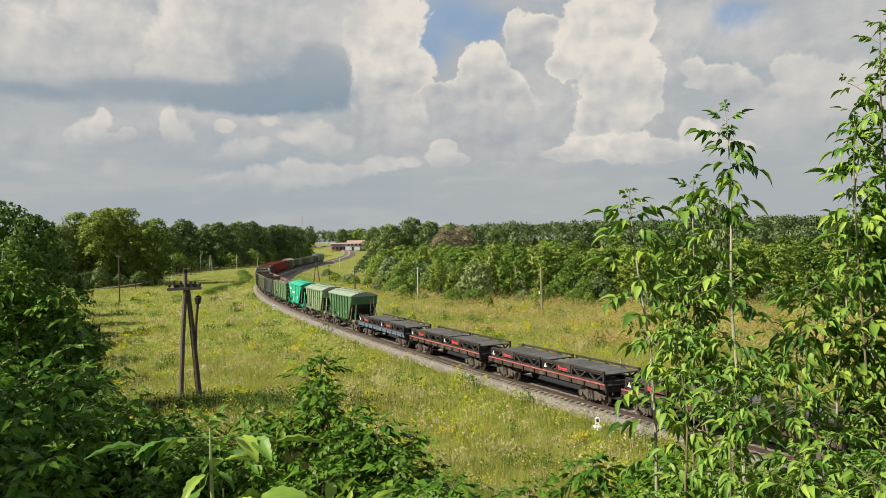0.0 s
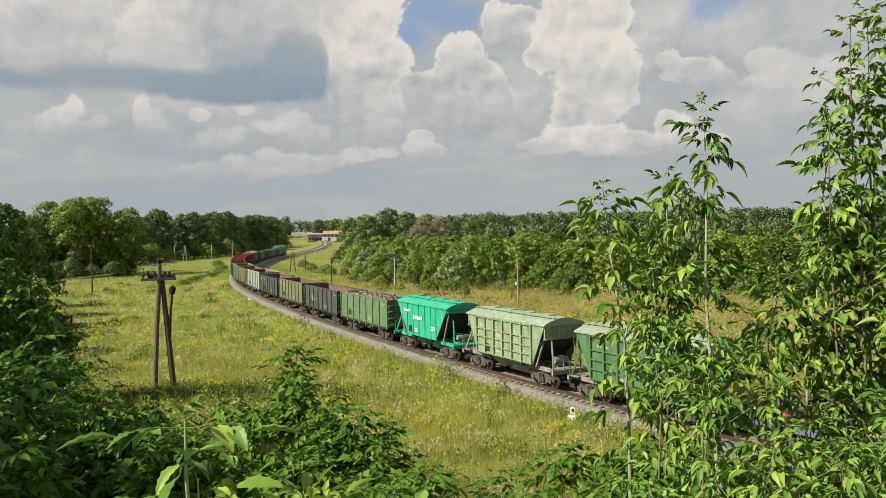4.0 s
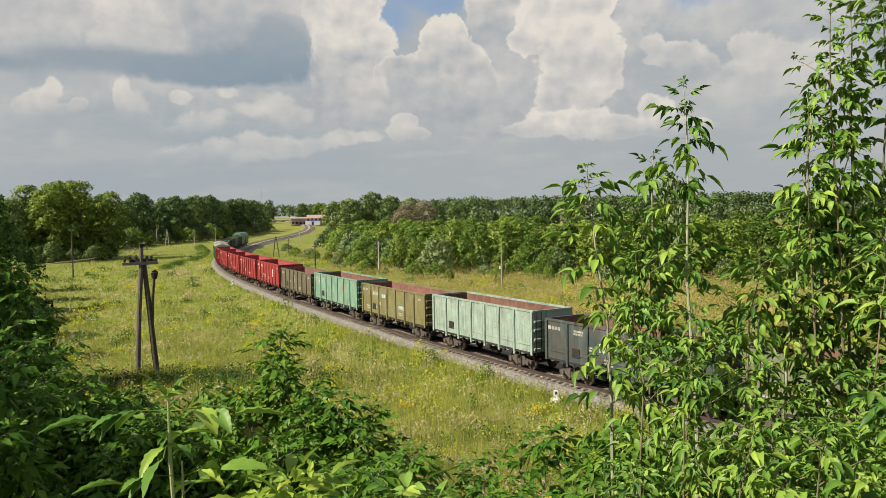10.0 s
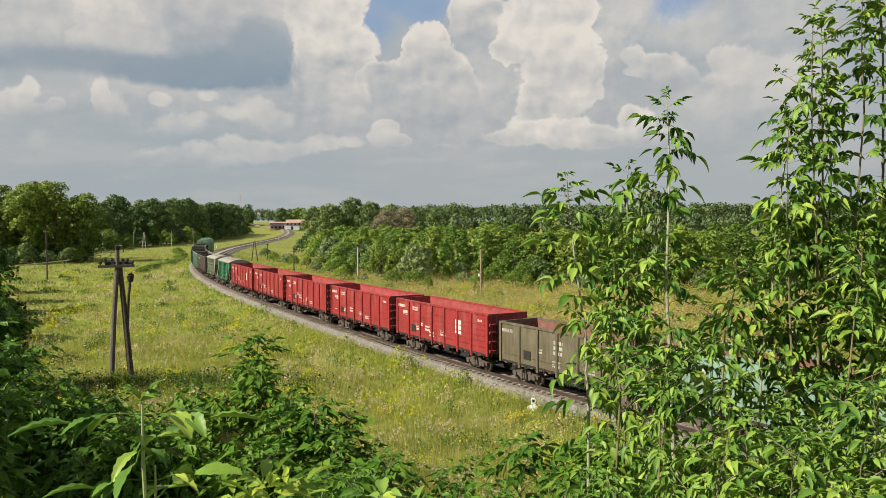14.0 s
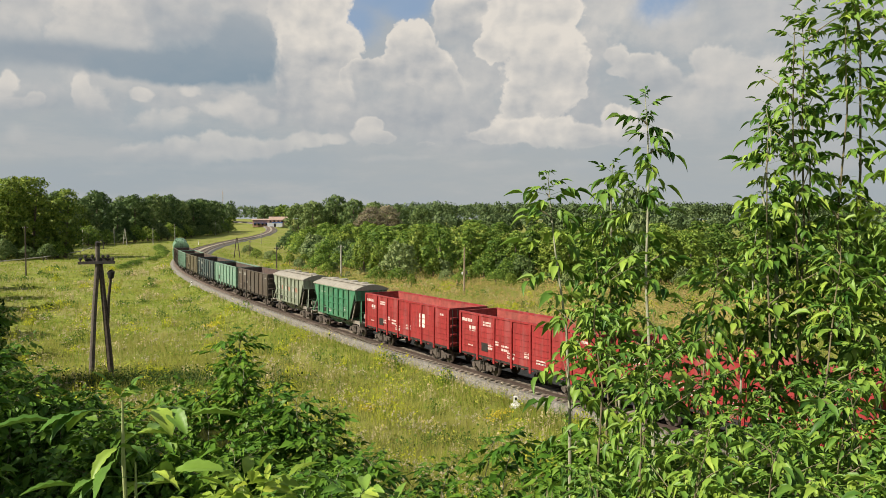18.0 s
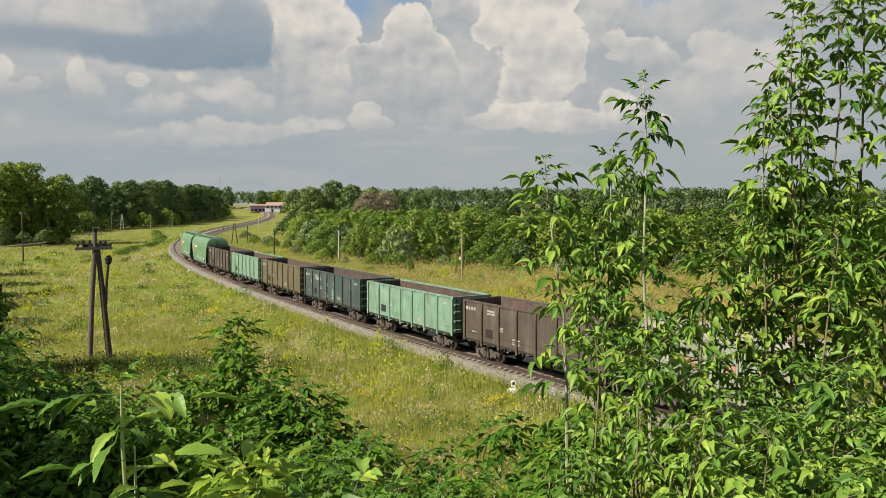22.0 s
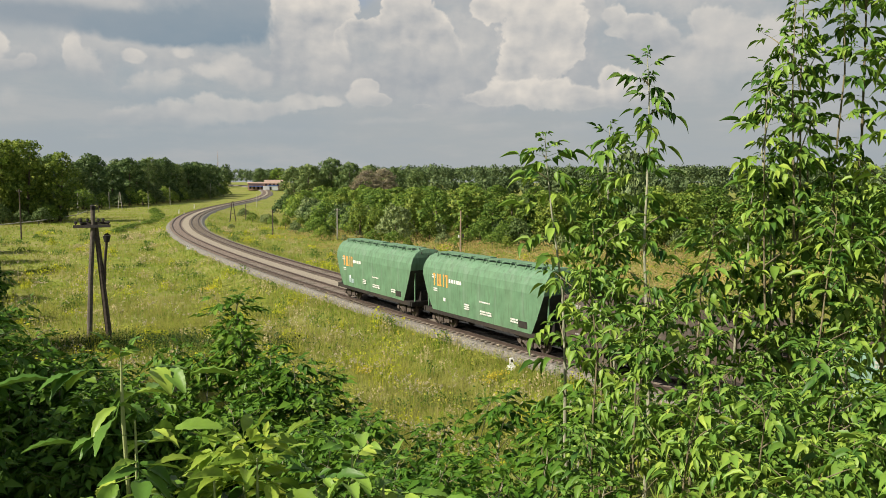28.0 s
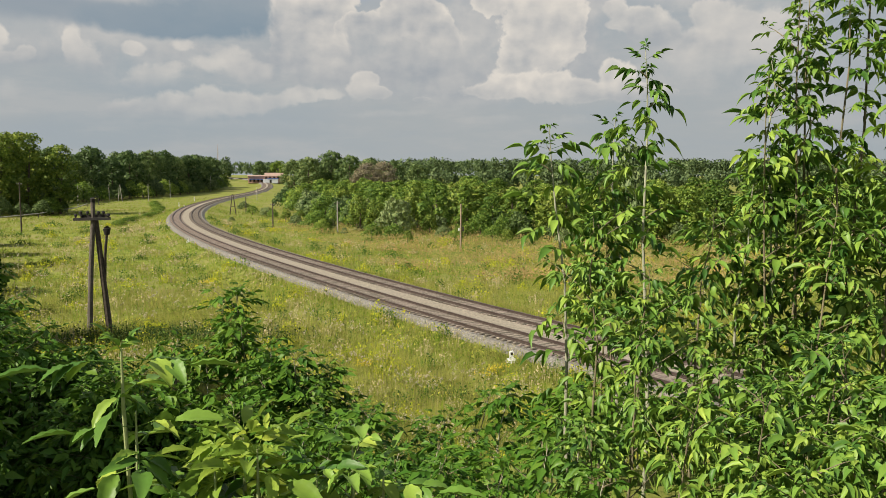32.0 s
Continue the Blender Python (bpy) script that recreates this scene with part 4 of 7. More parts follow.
def grain_hopper(mat, label, seed):
    """A tall covered hopper with rounded roof shoulders and ends that slope in downwards."""
    rnd = random.Random(seed)
    wagon = thing("grain_hopper_wagon", label, "freight wagon", "wagons of the goods train")
    lo = 1.15
    half = [(1.52, lo), (1.58, 2.1), (1.60, 3.5), (1.53, 3.98), (1.36, 4.40), (1.08, 4.72), (0.70, 4.92), (0.30, 5.00)]
    prof = half + [(-a, b) for a, b in reversed(half)]

    def reach(z):
        return float(np.interp(z, [lo, 2.2, 3.1, 3.8, 4.6, 5.0], [5.35, 5.95, 6.45, 6.55, 6.48, 6.3]))
    sh = Shape()
    n = len(prof)
    v = [(s * reach(b), a, b) for s in (-1, 1) for a, b in prof]
    f = [(k, (k + 1) % n, n + (k + 1) % n, n + k) for k in range(n)]
    slopes = []
    for s in range(2):
        under = Shape()
        under.v = [tuple(c) for c in v[s * n:(s + 1) * n]]
        for k in range(n // 2 - 1):
            q = [k, k + 1, n - 2 - k, n - 1 - k]
            if k < 2:
                under.f.append(tuple(q))
            else:
                f.append(tuple(i + s * n for i in q))
        slopes.append(under)
    sh.add(v, f)
    part("body", sh, wagon, mat)
    for under in slopes:
        part("end_slope", under, wagon, M_UNDER_SHADE)
    part("side_band", Shape().box(-6.3, 6.3, -1.50, -1.38, 0.88, 1.2).box(-6.3, 6.3, 1.38, 1.50, 0.88, 1.2), wagon, M_BLACK, "black bottom side sill")
    frame = Shape().box(-6.5, 6.5, -0.22, 0.22, 0.85, 1.12)
    for x in (-6.45, 6.45):
        frame.box(x - 0.08, x + 0.08, -1.5, 1.5, 0.88, 1.2)
        frame.box(min(x, x * 0.86), max(x, x * 0.86), -1.38, 1.38, 1.12, 1.18)
    part("underframe", frame, wagon, M_BLACK)
    for x in (-3.2, 0, 3.2):
        ch = Shape().add([(x - 1.2, -1.3, lo), (x + 1.2, -1.3, lo), (x + 1.2, 1.3, lo), (x - 1.2, 1.3, lo), (x - 0.5, -0.5, 0.5), (x + 0.5, -0.5, 0.5), (x + 0.5, 0.5, 0.5), (x - 0.5, 0.5, 0.5)],
                         [(0, 1, 5, 4), (1, 2, 6, 5), (2, 3, 7, 6), (3, 0, 4, 7), (4, 5, 6, 7)])
        part("discharge_chute", ch, wagon, M_BLACK)
    for s in (-1, 1):
        for k in range(4):
            x = s * (1.2 + k * 1.45) - (0.5 if s > 0 else -0.5)
            part("walkway_plank", Shape().box(x - 0.62, x + 0.62, -0.95, -0.60, 5.02, 5.07).beam((x - 0.5, -0.9, 5.02), (x - 0.5, -1.0, 4.76), 0.05).beam((x + 0.5, -0.9, 5.02), (x + 0.5, -1.0, 4.76), 0.05), wagon, mat)
        part("roof_rail", Shape().beam((s * 6.1, -0.62, 5.08), (s * 6.5, -0.62, 4.66), 0.05).beam((s * 6.1, 0.62, 5.08), (s * 6.5, 0.62, 4.66), 0.05), wagon, M_BLACK)
        part("loading_hatch", Shape().box(min(0.4 * s, 5.6 * s), max(0.4 * s, 5.6 * s), -0.28, 0.28, 4.96, 5.06), wagon, mat)
        for y in (-1.15, 1.15):
            part("end_strut", Shape().beam((s * 6.4, y, 1.2), (s * 6.42, y, 3.3), 0.09), wagon, mat)
        lad = Shape()
        for y in (-0.2, 0.2):
            lad.beam((s * 6.6, y, 1.2), (s * 6.66, y, 4.6), 0.04)
        for k in range(10):
            lad.beam((s * 6.61, -0.2, 1.4 + k * 0.33), (s * 6.61, 0.2, 1.4 + k * 0.33), 0.03)
        part("ladder", lad, wagon, M_BLACK)
        part("end_panel", Shape().box(min(s * 5.7, s * 6.3), max(s * 5.7, s * 6.3), -0.6, 0.6, 1.2, 1.9), wagon, M_BLACK)
    orange = material("orange emblem paint", (0.72, 0.36, 0.08), 0.6, var=0.1, bump=0)
    for k, x in enumerate((-5.05, -4.62, -4.34, -3.9, -3.5)):
        bar = Shape().box(x, x + 0.15, -1.612, -1.604, 2.85, 3.68)
        if k in (0, 4):
            bar.box(x - 0.12, x, -1.612, -1.604, 3.54, 3.68)
        if k in (1, 2):
            bar.box(x + 0.15, x + 0.25, -1.612, -1.604, 2.85, 2.97)
        part("emblem_bar", bar, wagon, orange, "orange emblem bar")
    if seed == 52:
        part("paint_patch", Shape().box(-4.1, -3.75, -1.588, -1.578, 1.55, 2.1).box(-3.6, -3.2, -1.588, -1.578, 1.5, 1.85), wagon, M_FADED, "pale blue scrawled paint patches")
    marks(wagon, rnd, [(1.75, 3.2, 1.45, 1, 0.24), (4.8, 3.5, 0.5, 2, 0.1), (0.8, 1.95, 0.6, 3, 0.09), (-1.4, 2.35, 1.1, 1, 0.09), (-1.6, 1.75, 1.2, 2, 0.1), (-4.2, 1.75, 0.7, 2, 0.1), (4.6, 2.6, 0.5, 2, 0.09), (3.6, 1.9, 0.25, 1, 0.22)], y=-1.604)
    part("vent", Shape().box(4.2, 5.0, -1.575, -1.54, 1.4, 1.8), wagon, M_BLACK, "dark louvred vent")
    running_gear(wagon, 4.8, 6.85)
    return wagon


C_STEELB = paint("blue flat wagon sill", (0.13, 0.20, 0.30))


def flatcar(sill_mat, label, seed, loaded=True):
    """A flat wagon with stake pockets, carrying two steel truss racks."""
    rnd = random.Random(seed)
    wagon = thing("flat_wagon", label, "freight wagon", "wagons of the goods train")
    L, w = 6.7, 1.45
    part("deck", Shape().box(-L, L, -w + 0.05, w - 0.05, 1.22, 1.32), wagon, material("dark deck planks", (0.085, 0.07, 0.06), 0.95, var=0.4, scale=5))
    for s in (-1, 1):
        y0, y1 = sorted((s * w, s * (w - 0.1)))
        part("side_sill", Shape().box(-L, L, y0, y1, 1.08, 1.36), wagon, sill_mat)
        part("girder", Shape().prism([(-L + 0.4, 1.08), (-4.0, 0.86), (4.0, 0.86), (L - 0.4, 1.08)], 1, s * 0.9 - 0.06, s * 0.9 + 0.06), wagon, M_BLACK, "black fish-bellied girder")
        pocket = Shape().box(-0.08, 0.08, -0.08, 0.0, 1.10, 1.33).mesh("stake_pocket")
        for k in range(10):
            part("stake_pocket", pocket, wagon, sill_mat if sill_mat is C_STEELB else M_BLACK, at=(-6.05 + k * 1.34, s * w, 0), turn=0 if s < 0 else math.pi)
    part("underframe", Shape().box(-L, L, -0.25, 0.25, 0.78, 1.22).box(-L, -L + 0.12, -w, w, 0.95, 1.36).box(L - 0.12, L, -w, w, 0.95, 1.36), wagon, M_BLACK)
    steel = material("black steel rack", (0.05, 0.043, 0.04), 0.6, 0.3, var=0.4, scale=3, second=(0.16, 0.10, 0.08), second_amount=0.35)
    red = material("faded red side rail", (0.40, 0.12, 0.11), 0.7, var=0.25, scale=3, second=(0.12, 0.08, 0.07))
    pink = material("red script bars", (0.62, 0.06, 0.08), 0.6, var=0.1, bump=0)
    if loaded:
        part("side_rail", Shape().box(-6.6, 6.6, -1.50, -1.43, 1.37, 1.44).box(-6.6, 6.6, 1.43, 1.50, 1.37, 1.44), wagon, sill_mat if sill_mat is C_STEELB else red, "rail along the load")
        for x0, x1 in ((-6.4, -0.15), (0.15, 6.4)):
            z0, z1 = 1.40, 2.12
            rack = part("truss_rack", Shape().box(x0, x1, -1.26, -1.14, z0, z0 + 0.12).box(x0, x1, 1.14, 1.26, z0, z0 + 0.12).box(x0, x0 + 0.12, -1.14, 1.14, z0, z0 + 0.12).box(x1 - 0.12, x1, -1.14, 1.14, z0, z0 + 0.12), wagon, steel, "black steel truss rack with grey cover plates")
            plate = Shape().box(0, (x1 - x0 - 0.2) / 6 - 0.04, -1.25, 1.25, 0, 0.07).mesh("cover_plate", material("dark grey cover plate", (0.085, 0.082, 0.08), 0.7, var=0.3, scale=3, obj=0.2))
            for k in range(6):
                part("cover_plate", plate, rack, at=(x0 + 0.1 + (x1 - x0 - 0.2) * k / 6, 0, z1 - 0.26))
            for y in (-1.32, 1.32):
                tr = Shape().box(x0, x1, y - 0.06, y + 0.06, z0, z0 + 0.12).box(x0, x1, y - 0.06, y + 0.06, z1 - 0.12, z1)
                k, n = 0, 8
                for k in range(n):
                    a, b = x0 + (x1 - x0) * k / n, x0 + (x1 - x0) * (k + 1) / n
                    if 2 <= k <= 3:
                        continue
                    tr.beam((a, y, z0 + 0.1 if k % 2 else z1 - 0.1), (b, y, z1 - 0.1 if k % 2 else z0 + 0.1), 0.08)
                for x in (x0 + 0.06, x1 - 0.06, (x0 + x1) / 2):
                    tr.box(x - 0.06, x + 0.06, y - 0.06, y + 0.06, z0, z1)
                part("side_truss", tr, rack, steel)
            xc = x0 + (x1 - x0) * 0.37
            part("board", Shape().box(xc - 0.75, xc + 0.75, -1.42, -1.385, z0 + 0.22, z1 - 0.1), rack, steel)
            sc = Shape()
            sc.box(xc - 0.5, xc - 0.38, -1.428, -1.42, z0 + 0.32, z0 + 0.52).box(xc - 0.34, xc + 0.45, -1.428, -1.42, z0 + 0.34, z0 + 0.42).box(xc - 0.5, xc + 0.5, -1.428, -1.42, z0 + 0.26, z0 + 0.29)
            part("script", sc, rack, pink, "small red unreadable script")
            tri = Shape().prism([(x0 + 0.2, z0 + 0.2), (x0 + 0.5, z0 + 0.2), (x0 + 0.35, z0 + 0.5)], 1, -1.40, -1.385)
            part("triangle_sign", tri, rack, M_WHITE, "small white triangle")
    running_gear(wagon, 4.86, 6.75)
    return wagon


C_RED = paint("red wagon paint", (0.37, 0.032, 0.034), (0.22, 0.04, 0.035), 0.35)
C_BROWN = paint("brown-green wagon paint", (0.155, 0.138, 0.085))
C_DARK = paint("sooty brown wagon paint", (0.10, 0.082, 0.068))
C_NAVY = paint("dark blue-grey wagon paint", (0.062, 0.085, 0.085))
C_BLUE = paint("dull slate wagon paint", (0.055, 0.095, 0.10))
C_OLIVE = paint("olive green wagon paint", (0.195, 0.22, 0.115))
C_KHAKI = paint("khaki wagon paint", (0.24, 0.22, 0.09))
C_MINT = paint("pale mint wagon paint", (0.36, 0.47, 0.40), amount=0.25)
C_TEAL = paint("light turquoise wagon paint", (0.23, 0.40, 0.30), amount=0.3)
C_GREEN = paint("leaf green wagon paint", (0.14, 0.27, 0.125), amount=0.35)
C_HGREEN = paint("mid green hopper paint", (0.075, 0.22, 0.085))
C_HLIGHT = paint("pale green hopper paint", (0.30, 0.42, 0.24), amount=0.3)
C_HTEAL = paint("bright turquoise hopper paint", (0.02, 0.48, 0.29), (0.05, 0.36, 0.25), 0.3)
C_HGREY = paint("grey-green hopper paint", (0.32, 0.37, 0.28))
C_HEMER = paint("emerald hopper paint", (0.065, 0.265, 0.14))
C_GRAIN = paint("sage green hopper paint", (0.145, 0.285, 0.165), (0.14, 0.22, 0.13), 0.25)
C_ROOFG = paint("dusty pale roof", (0.40, 0.37, 0.31), (0.30, 0.27, 0.23), 0.5)
C_ROOFP = paint("pale green roof", (0.34, 0.44, 0.32), (0.22, 0.25, 0.18), 0.5)
C_MAROON = paint("maroon flat wagon sill", (0.07, 0.045, 0.042))


def build_train():
    """Returns the wagons with the place of each one's middle behind the first gondola's front end."""
    rows, c = [], 0.0
    front = [(hopper, (C_HTEAL, C_HTEAL, "bright turquoise covered hopper wagon with slanted ends", 31, "hopper_wagon", True), 12.4),
             (hopper, (C_HLIGHT, C_ROOFP, "pale green covered hopper wagon with ribbed sides", 32), 12.4),
             (hopper, (C_HGREEN, C_ROOFP, "mid-green covered hopper wagon with ribbed sides", 33), 12.4),
             (flatcar, (C_STEELB, "blue-sided flat wagon carrying black truss racks", 41), 14.6),
             (flatcar, (C_MAROON, "maroon flat wagon carrying black truss racks", 42), 14.6)]
    front += [(flatcar, (C_MAROON, "maroon flat wagon carrying black truss racks", 43 + k), 14.6) for k in range(6)]
    x = 0.0
    for fn, args, ln in front:
        rows.append((fn(*args), x - ln / 2))
        x -= ln
    G = 13.94
    big = (2.6, 2.35, 0.9, 2, 0.26)
    back = [(gondola, (C_GREEN, 3.62, "leaf-green gondola wagon heaped with metal scrap", 1, None, True), G),
            (gondola, (C_NAVY, 3.55, "dark blue-grey gondola wagon, empty and rusty inside", 2, None, None, [big]), G),
            (gondola, (C_OLIVE, 3.62, "olive-green gondola wagon with faded lettering", 3), G),
            (gondola, (C_NAVY, 3.45, "dark blue-grey gondola wagon, empty and rusty inside", 4, None, None, [(1.2, 2.5, 0.5, 2, 0.2)]), G),
            (gondola, (C_MINT, 3.75, "pale mint gondola wagon with bare sides", 5), G),
            (gondola, (C_KHAKI, 3.62, "khaki gondola wagon with faded lettering", 6), G),
            (gondola, (C_TEAL, 3.75, "light turquoise gondola wagon", 7, None, None, [(4.6, 2.95, 1.5, 1, 0.3)]), G),
            (gondola, (C_BROWN, 3.48, "brown-green weathered gondola wagon", 8, None, None, [(0.4, 2.85, 0.8, 3, 0.2)]), G)]
    for k in range(5):
        back.append((gondola, (C_RED, 3.75, "bright red gondola wagon with white lettering", 9 + k, None, None, [(4.3, 2.75, 1.0, 1, 0.32), (-1.0, 2.0, 0.7, 2, 0.14), (1.2, 2.1, 0.7, 2, 0.14), (2.8, 2.0, 0.7, 2, 0.14)],
                                        (2.3, 2.2, 0.75, 0.95) if k in (0, 4) else None), G))
    back += [(hopper, (C_HEMER, C_ROOFG, "emerald-green covered hopper wagon with a dusty roof", 34), 12.25),
             (hopper, (C_HGREY, C_ROOFG, "grey-green covered hopper wagon with a dusty roof", 35), 12.25),
             (gondola, (C_DARK, 3.6, "sooty dark brown gondola wagon", 14), G),
             (gondola, (C_TEAL, 3.6, "light turquoise gondola wagon with bare sides", 15), G),
             (gondola, (C_BLUE, 3.62, "dull slate-blue gondola wagon with pale mint patches", 16, None, None, [(2.3, 2.9, 1.2, 1, 0.3), (-4.6, 2.7, 0.5, 1, 0.5)], (0.3, 1.5, 0.6, 0.9)), G),
             (gondola, (C_BROWN, 3.62, "brown-green weathered gondola wagon", 17), G),
             (gondola, (C_TEAL, 3.62, "light turquoise gondola wagon with bare sides", 18), G),
             (gondola, (C_DARK, 3.62, "sooty dark brown gondola wagon", 19), G),
             (grain_hopper, (C_GRAIN, "sage-green grain hopper wagon with an orange emblem", 51), 14.75),
             (grain_hopper, (C_GRAIN, "sage-green grain hopper wagon with an orange emblem, last of the train", 52), 14.75)]
    x = 0.0
    for fn, args, ln in back:
        rows.append((fn(*args), x + ln / 2))
        x += ln
    return rows


def train_pose(s):
    a, b = line_at(s - 4.3), line_at(s + 4.3)
    d = (a - b).normalized()
    left = Vector((0, 0, 1)).cross(d).normalized()
    m = Matrix((d, left, d.cross(left))).transposed().to_4x4()
    m.translation = (a + b) / 2
    return m


def travel(t):
    """Where the first gondola's front end is along the line."""
    return 82.3 - 13.42 * t + 0.0038 * t * t


TRAIN = build_train()


# ---- woods ----
def cards(rng, centres, outward, size, flat=0.35, soft=0.0, front=None):
    """Folded leaf sprays: four corners about each centre, turned at random but mostly outward."""
    n = len(centres)
    nrm = outward * 0.8 + rng.normal(0, 0.9, (n, 3))
    nrm *= np.where((nrm * (outward if front is None else np.array(front))).sum(1, keepdims=True) < 0, -1.0, 1.0)
    nrm /= np.linalg.norm(nrm, axis=1, keepdims=True) + 1e-9
    t = np.cross(nrm, rng.normal(0, 1, (n, 3)))
    t /= np.linalg.norm(t, axis=1, keepdims=True) + 1e-9
    b = np.cross(nrm, t)
    s = size * rng.uniform(0.55, 1.25, (n, 1))
    a1, a2 = rng.uniform(0.5, 1.0, (n, 1)), rng.uniform(0.35, 0.8, (n, 1))
    v = np.stack([centres - t * s * a1, centres - b * s * a2 + nrm * s * flat, centres + t * s * a1, centres + b * s * a2 + nrm * s * flat], 1)
    k = np.arange(n)[:, None] * 4
    f = np.concatenate([k + np.array([[0, 1, 2]]), k + np.array([[0, 2, 3]])])
    if not soft:
        return v.reshape(-1, 3), f
    m = outward * soft + nrm * (1 - soft)
    m /= np.linalg.norm(m, axis=1, keepdims=True) + 1e-9
    return v.reshape(-1, 3), f, np.repeat(m, 4, 0)


def crown_cloud(rng, clumps, n, size, soft=0.0):
    """Leaf sprays on the outer shells of several rounded clumps."""
    cl = np.array(clumps, float)
    area = cl[:, 3] * cl[:, 5]
    pick = rng.choice(len(cl), n, p=area / area.sum())
    d = rng.normal(0, 1, (n, 3))
    d /= np.linalg.norm(d, axis=1, keepdims=True)
    d[:, 2] = np.where(d[:, 2] < -0.35, -d[:, 2], d[:, 2])
    r = rng.uniform(0.62, 1.12, (n, 1)) * (1 + 0.13 * np.sin(d[:, :1] * 7 + pick[:, None]) * np.sin(d[:, 2:] * 6))
    p = cl[pick, :3] + d * cl[pick, 3:6] * r
    keep = np.ones(n, bool)
    for k, c in enumerate(cl):
        q = (((p - c[:3]) / c[3:6]) ** 2).sum(1)
        keep &= (q > 0.45) | (pick == k)
    return cards(rng, p[keep], d[keep], size, soft=soft)


def tree_parts(name, label, seed, height, spread, leaf, n, size, bare=0.25, kind="round", twigs=0):
    rng = np.random.default_rng(seed)
    tree = thing(name, label, "bush" if kind == "bush" else "tree")
    trunk_r = height * 0.018 + 0.05
    sway = rng.normal(0, 0.02 * height, 2)
    top = height * (0.8 if kind != "bush" else 0.5)
    trunk = Shape().tube([(0, 0, -0.5), (0, 0, height * 0.12), (sway[0] * 0.5, sway[1] * 0.5, height * 0.4), (sway[0], sway[1], top)], [trunk_r * 1.4, trunk_r, trunk_r * 0.75, trunk_r * 0.25], 8)
    part("trunk", trunk, tree, M_BARK)
    clumps, m = [], {"round": 22, "tall": 20, "bush": 14}[kind]
    for k in range(m):
        a = k * 2.4 + rng.uniform(-0.4, 0.4)
        q = (k + 0.5) / m
        if kind == "bush":
            z, rad = height * (0.16 + 0.60 * q), spread * (0.72 - 0.55 * q)
            c = spread * rng.uniform(0.30, 0.46)
            clumps.append((math.cos(a) * rad, math.sin(a) * rad, z, c, c, height * rng.uniform(0.15, 0.26)))
        else:
            z = height * (bare + (0.86 - bare) * q)
            prof = math.sin(math.pi * (0.18 + 0.74 * q)) if kind == "round" else 0.75 * math.sin(math.pi * (0.15 + 0.7 * q))
            rad = spread * prof * rng.uniform(0.45, 0.78)
            c = spread * rng.uniform(0.27, 0.42)
            clumps.append((math.cos(a) * rad, math.sin(a) * rad, z, c, c, c * rng.uniform(0.65, 0.95)))
            limb = Shape().tube([(sway[0] * q, sway[1] * q, z * 0.62), (math.cos(a) * rad * 0.5, math.sin(a) * rad * 0.5, z * 0.8), (math.cos(a) * rad, math.sin(a) * rad, z)], [trunk_r * 0.45, trunk_r * 0.3, trunk_r * 0.1], 5)
            if k % 8 == 0:
                part("limb", limb, tree, M_BARK)
    v, f, nn = crown_cloud(rng, clumps, n, size, 0.6)
    if twigs:
        pts = np.array(clumps)[rng.integers(0, len(clumps), twigs)]
        d = rng.normal(0, 1, (twigs, 3))
        d[:, 2] = np.abs(d[:, 2]) + 0.3
        d /= np.linalg.norm(d, axis=1, keepdims=True)
        e = pts[:, :3] + d * pts[:, 3:6] * 1.3
        w = np.cross(d, rng.normal(0, 1, (twigs, 3))) * 0.05
        tv = np.stack([pts[:, :3] - w, pts[:, :3] + w, e], 1).reshape(-1, 3)
        tm = quick_mesh("twig_mass", tv, np.arange(twigs * 3).reshape(-1, 3), material("dry grey twigs", (0.27, 0.235, 0.18), 0.95, var=0.3, scale=4.0))
        tagged(part("twig_mass", tm, tree), kind="stuff")
    tagged(part("crown", quick_mesh("crown", v, f, leaf, normals=nn), tree), kind="stuff")
    return tree


L_DARK = leafmat("dark oak foliage", (0.122, 0.19, 0.062), (0.165, 0.235, 0.075), 0.32, 0.35, 0.3)
L_MID = leafmat("mid green foliage", (0.185, 0.295, 0.05), (0.25, 0.345, 0.065), 0.4, 0.4, 0.25)
L_LIGHT = leafmat("yellow-green foliage", (0.19, 0.275, 0.045), (0.25, 0.30, 0.055), 0.32, 0.4, 0.15)
L_SILVER = leafmat("silvery willow foliage", (0.20, 0.27, 0.10), (0.27, 0.33, 0.15), 0.25, 0.35, 0.15)
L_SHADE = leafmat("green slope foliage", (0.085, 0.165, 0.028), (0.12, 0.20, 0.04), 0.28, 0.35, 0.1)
L_BROWN = leafmat("withered brown foliage", (0.33, 0.285, 0.18), (0.27, 0.27, 0.13), 0.3, 0.3, 0.05)

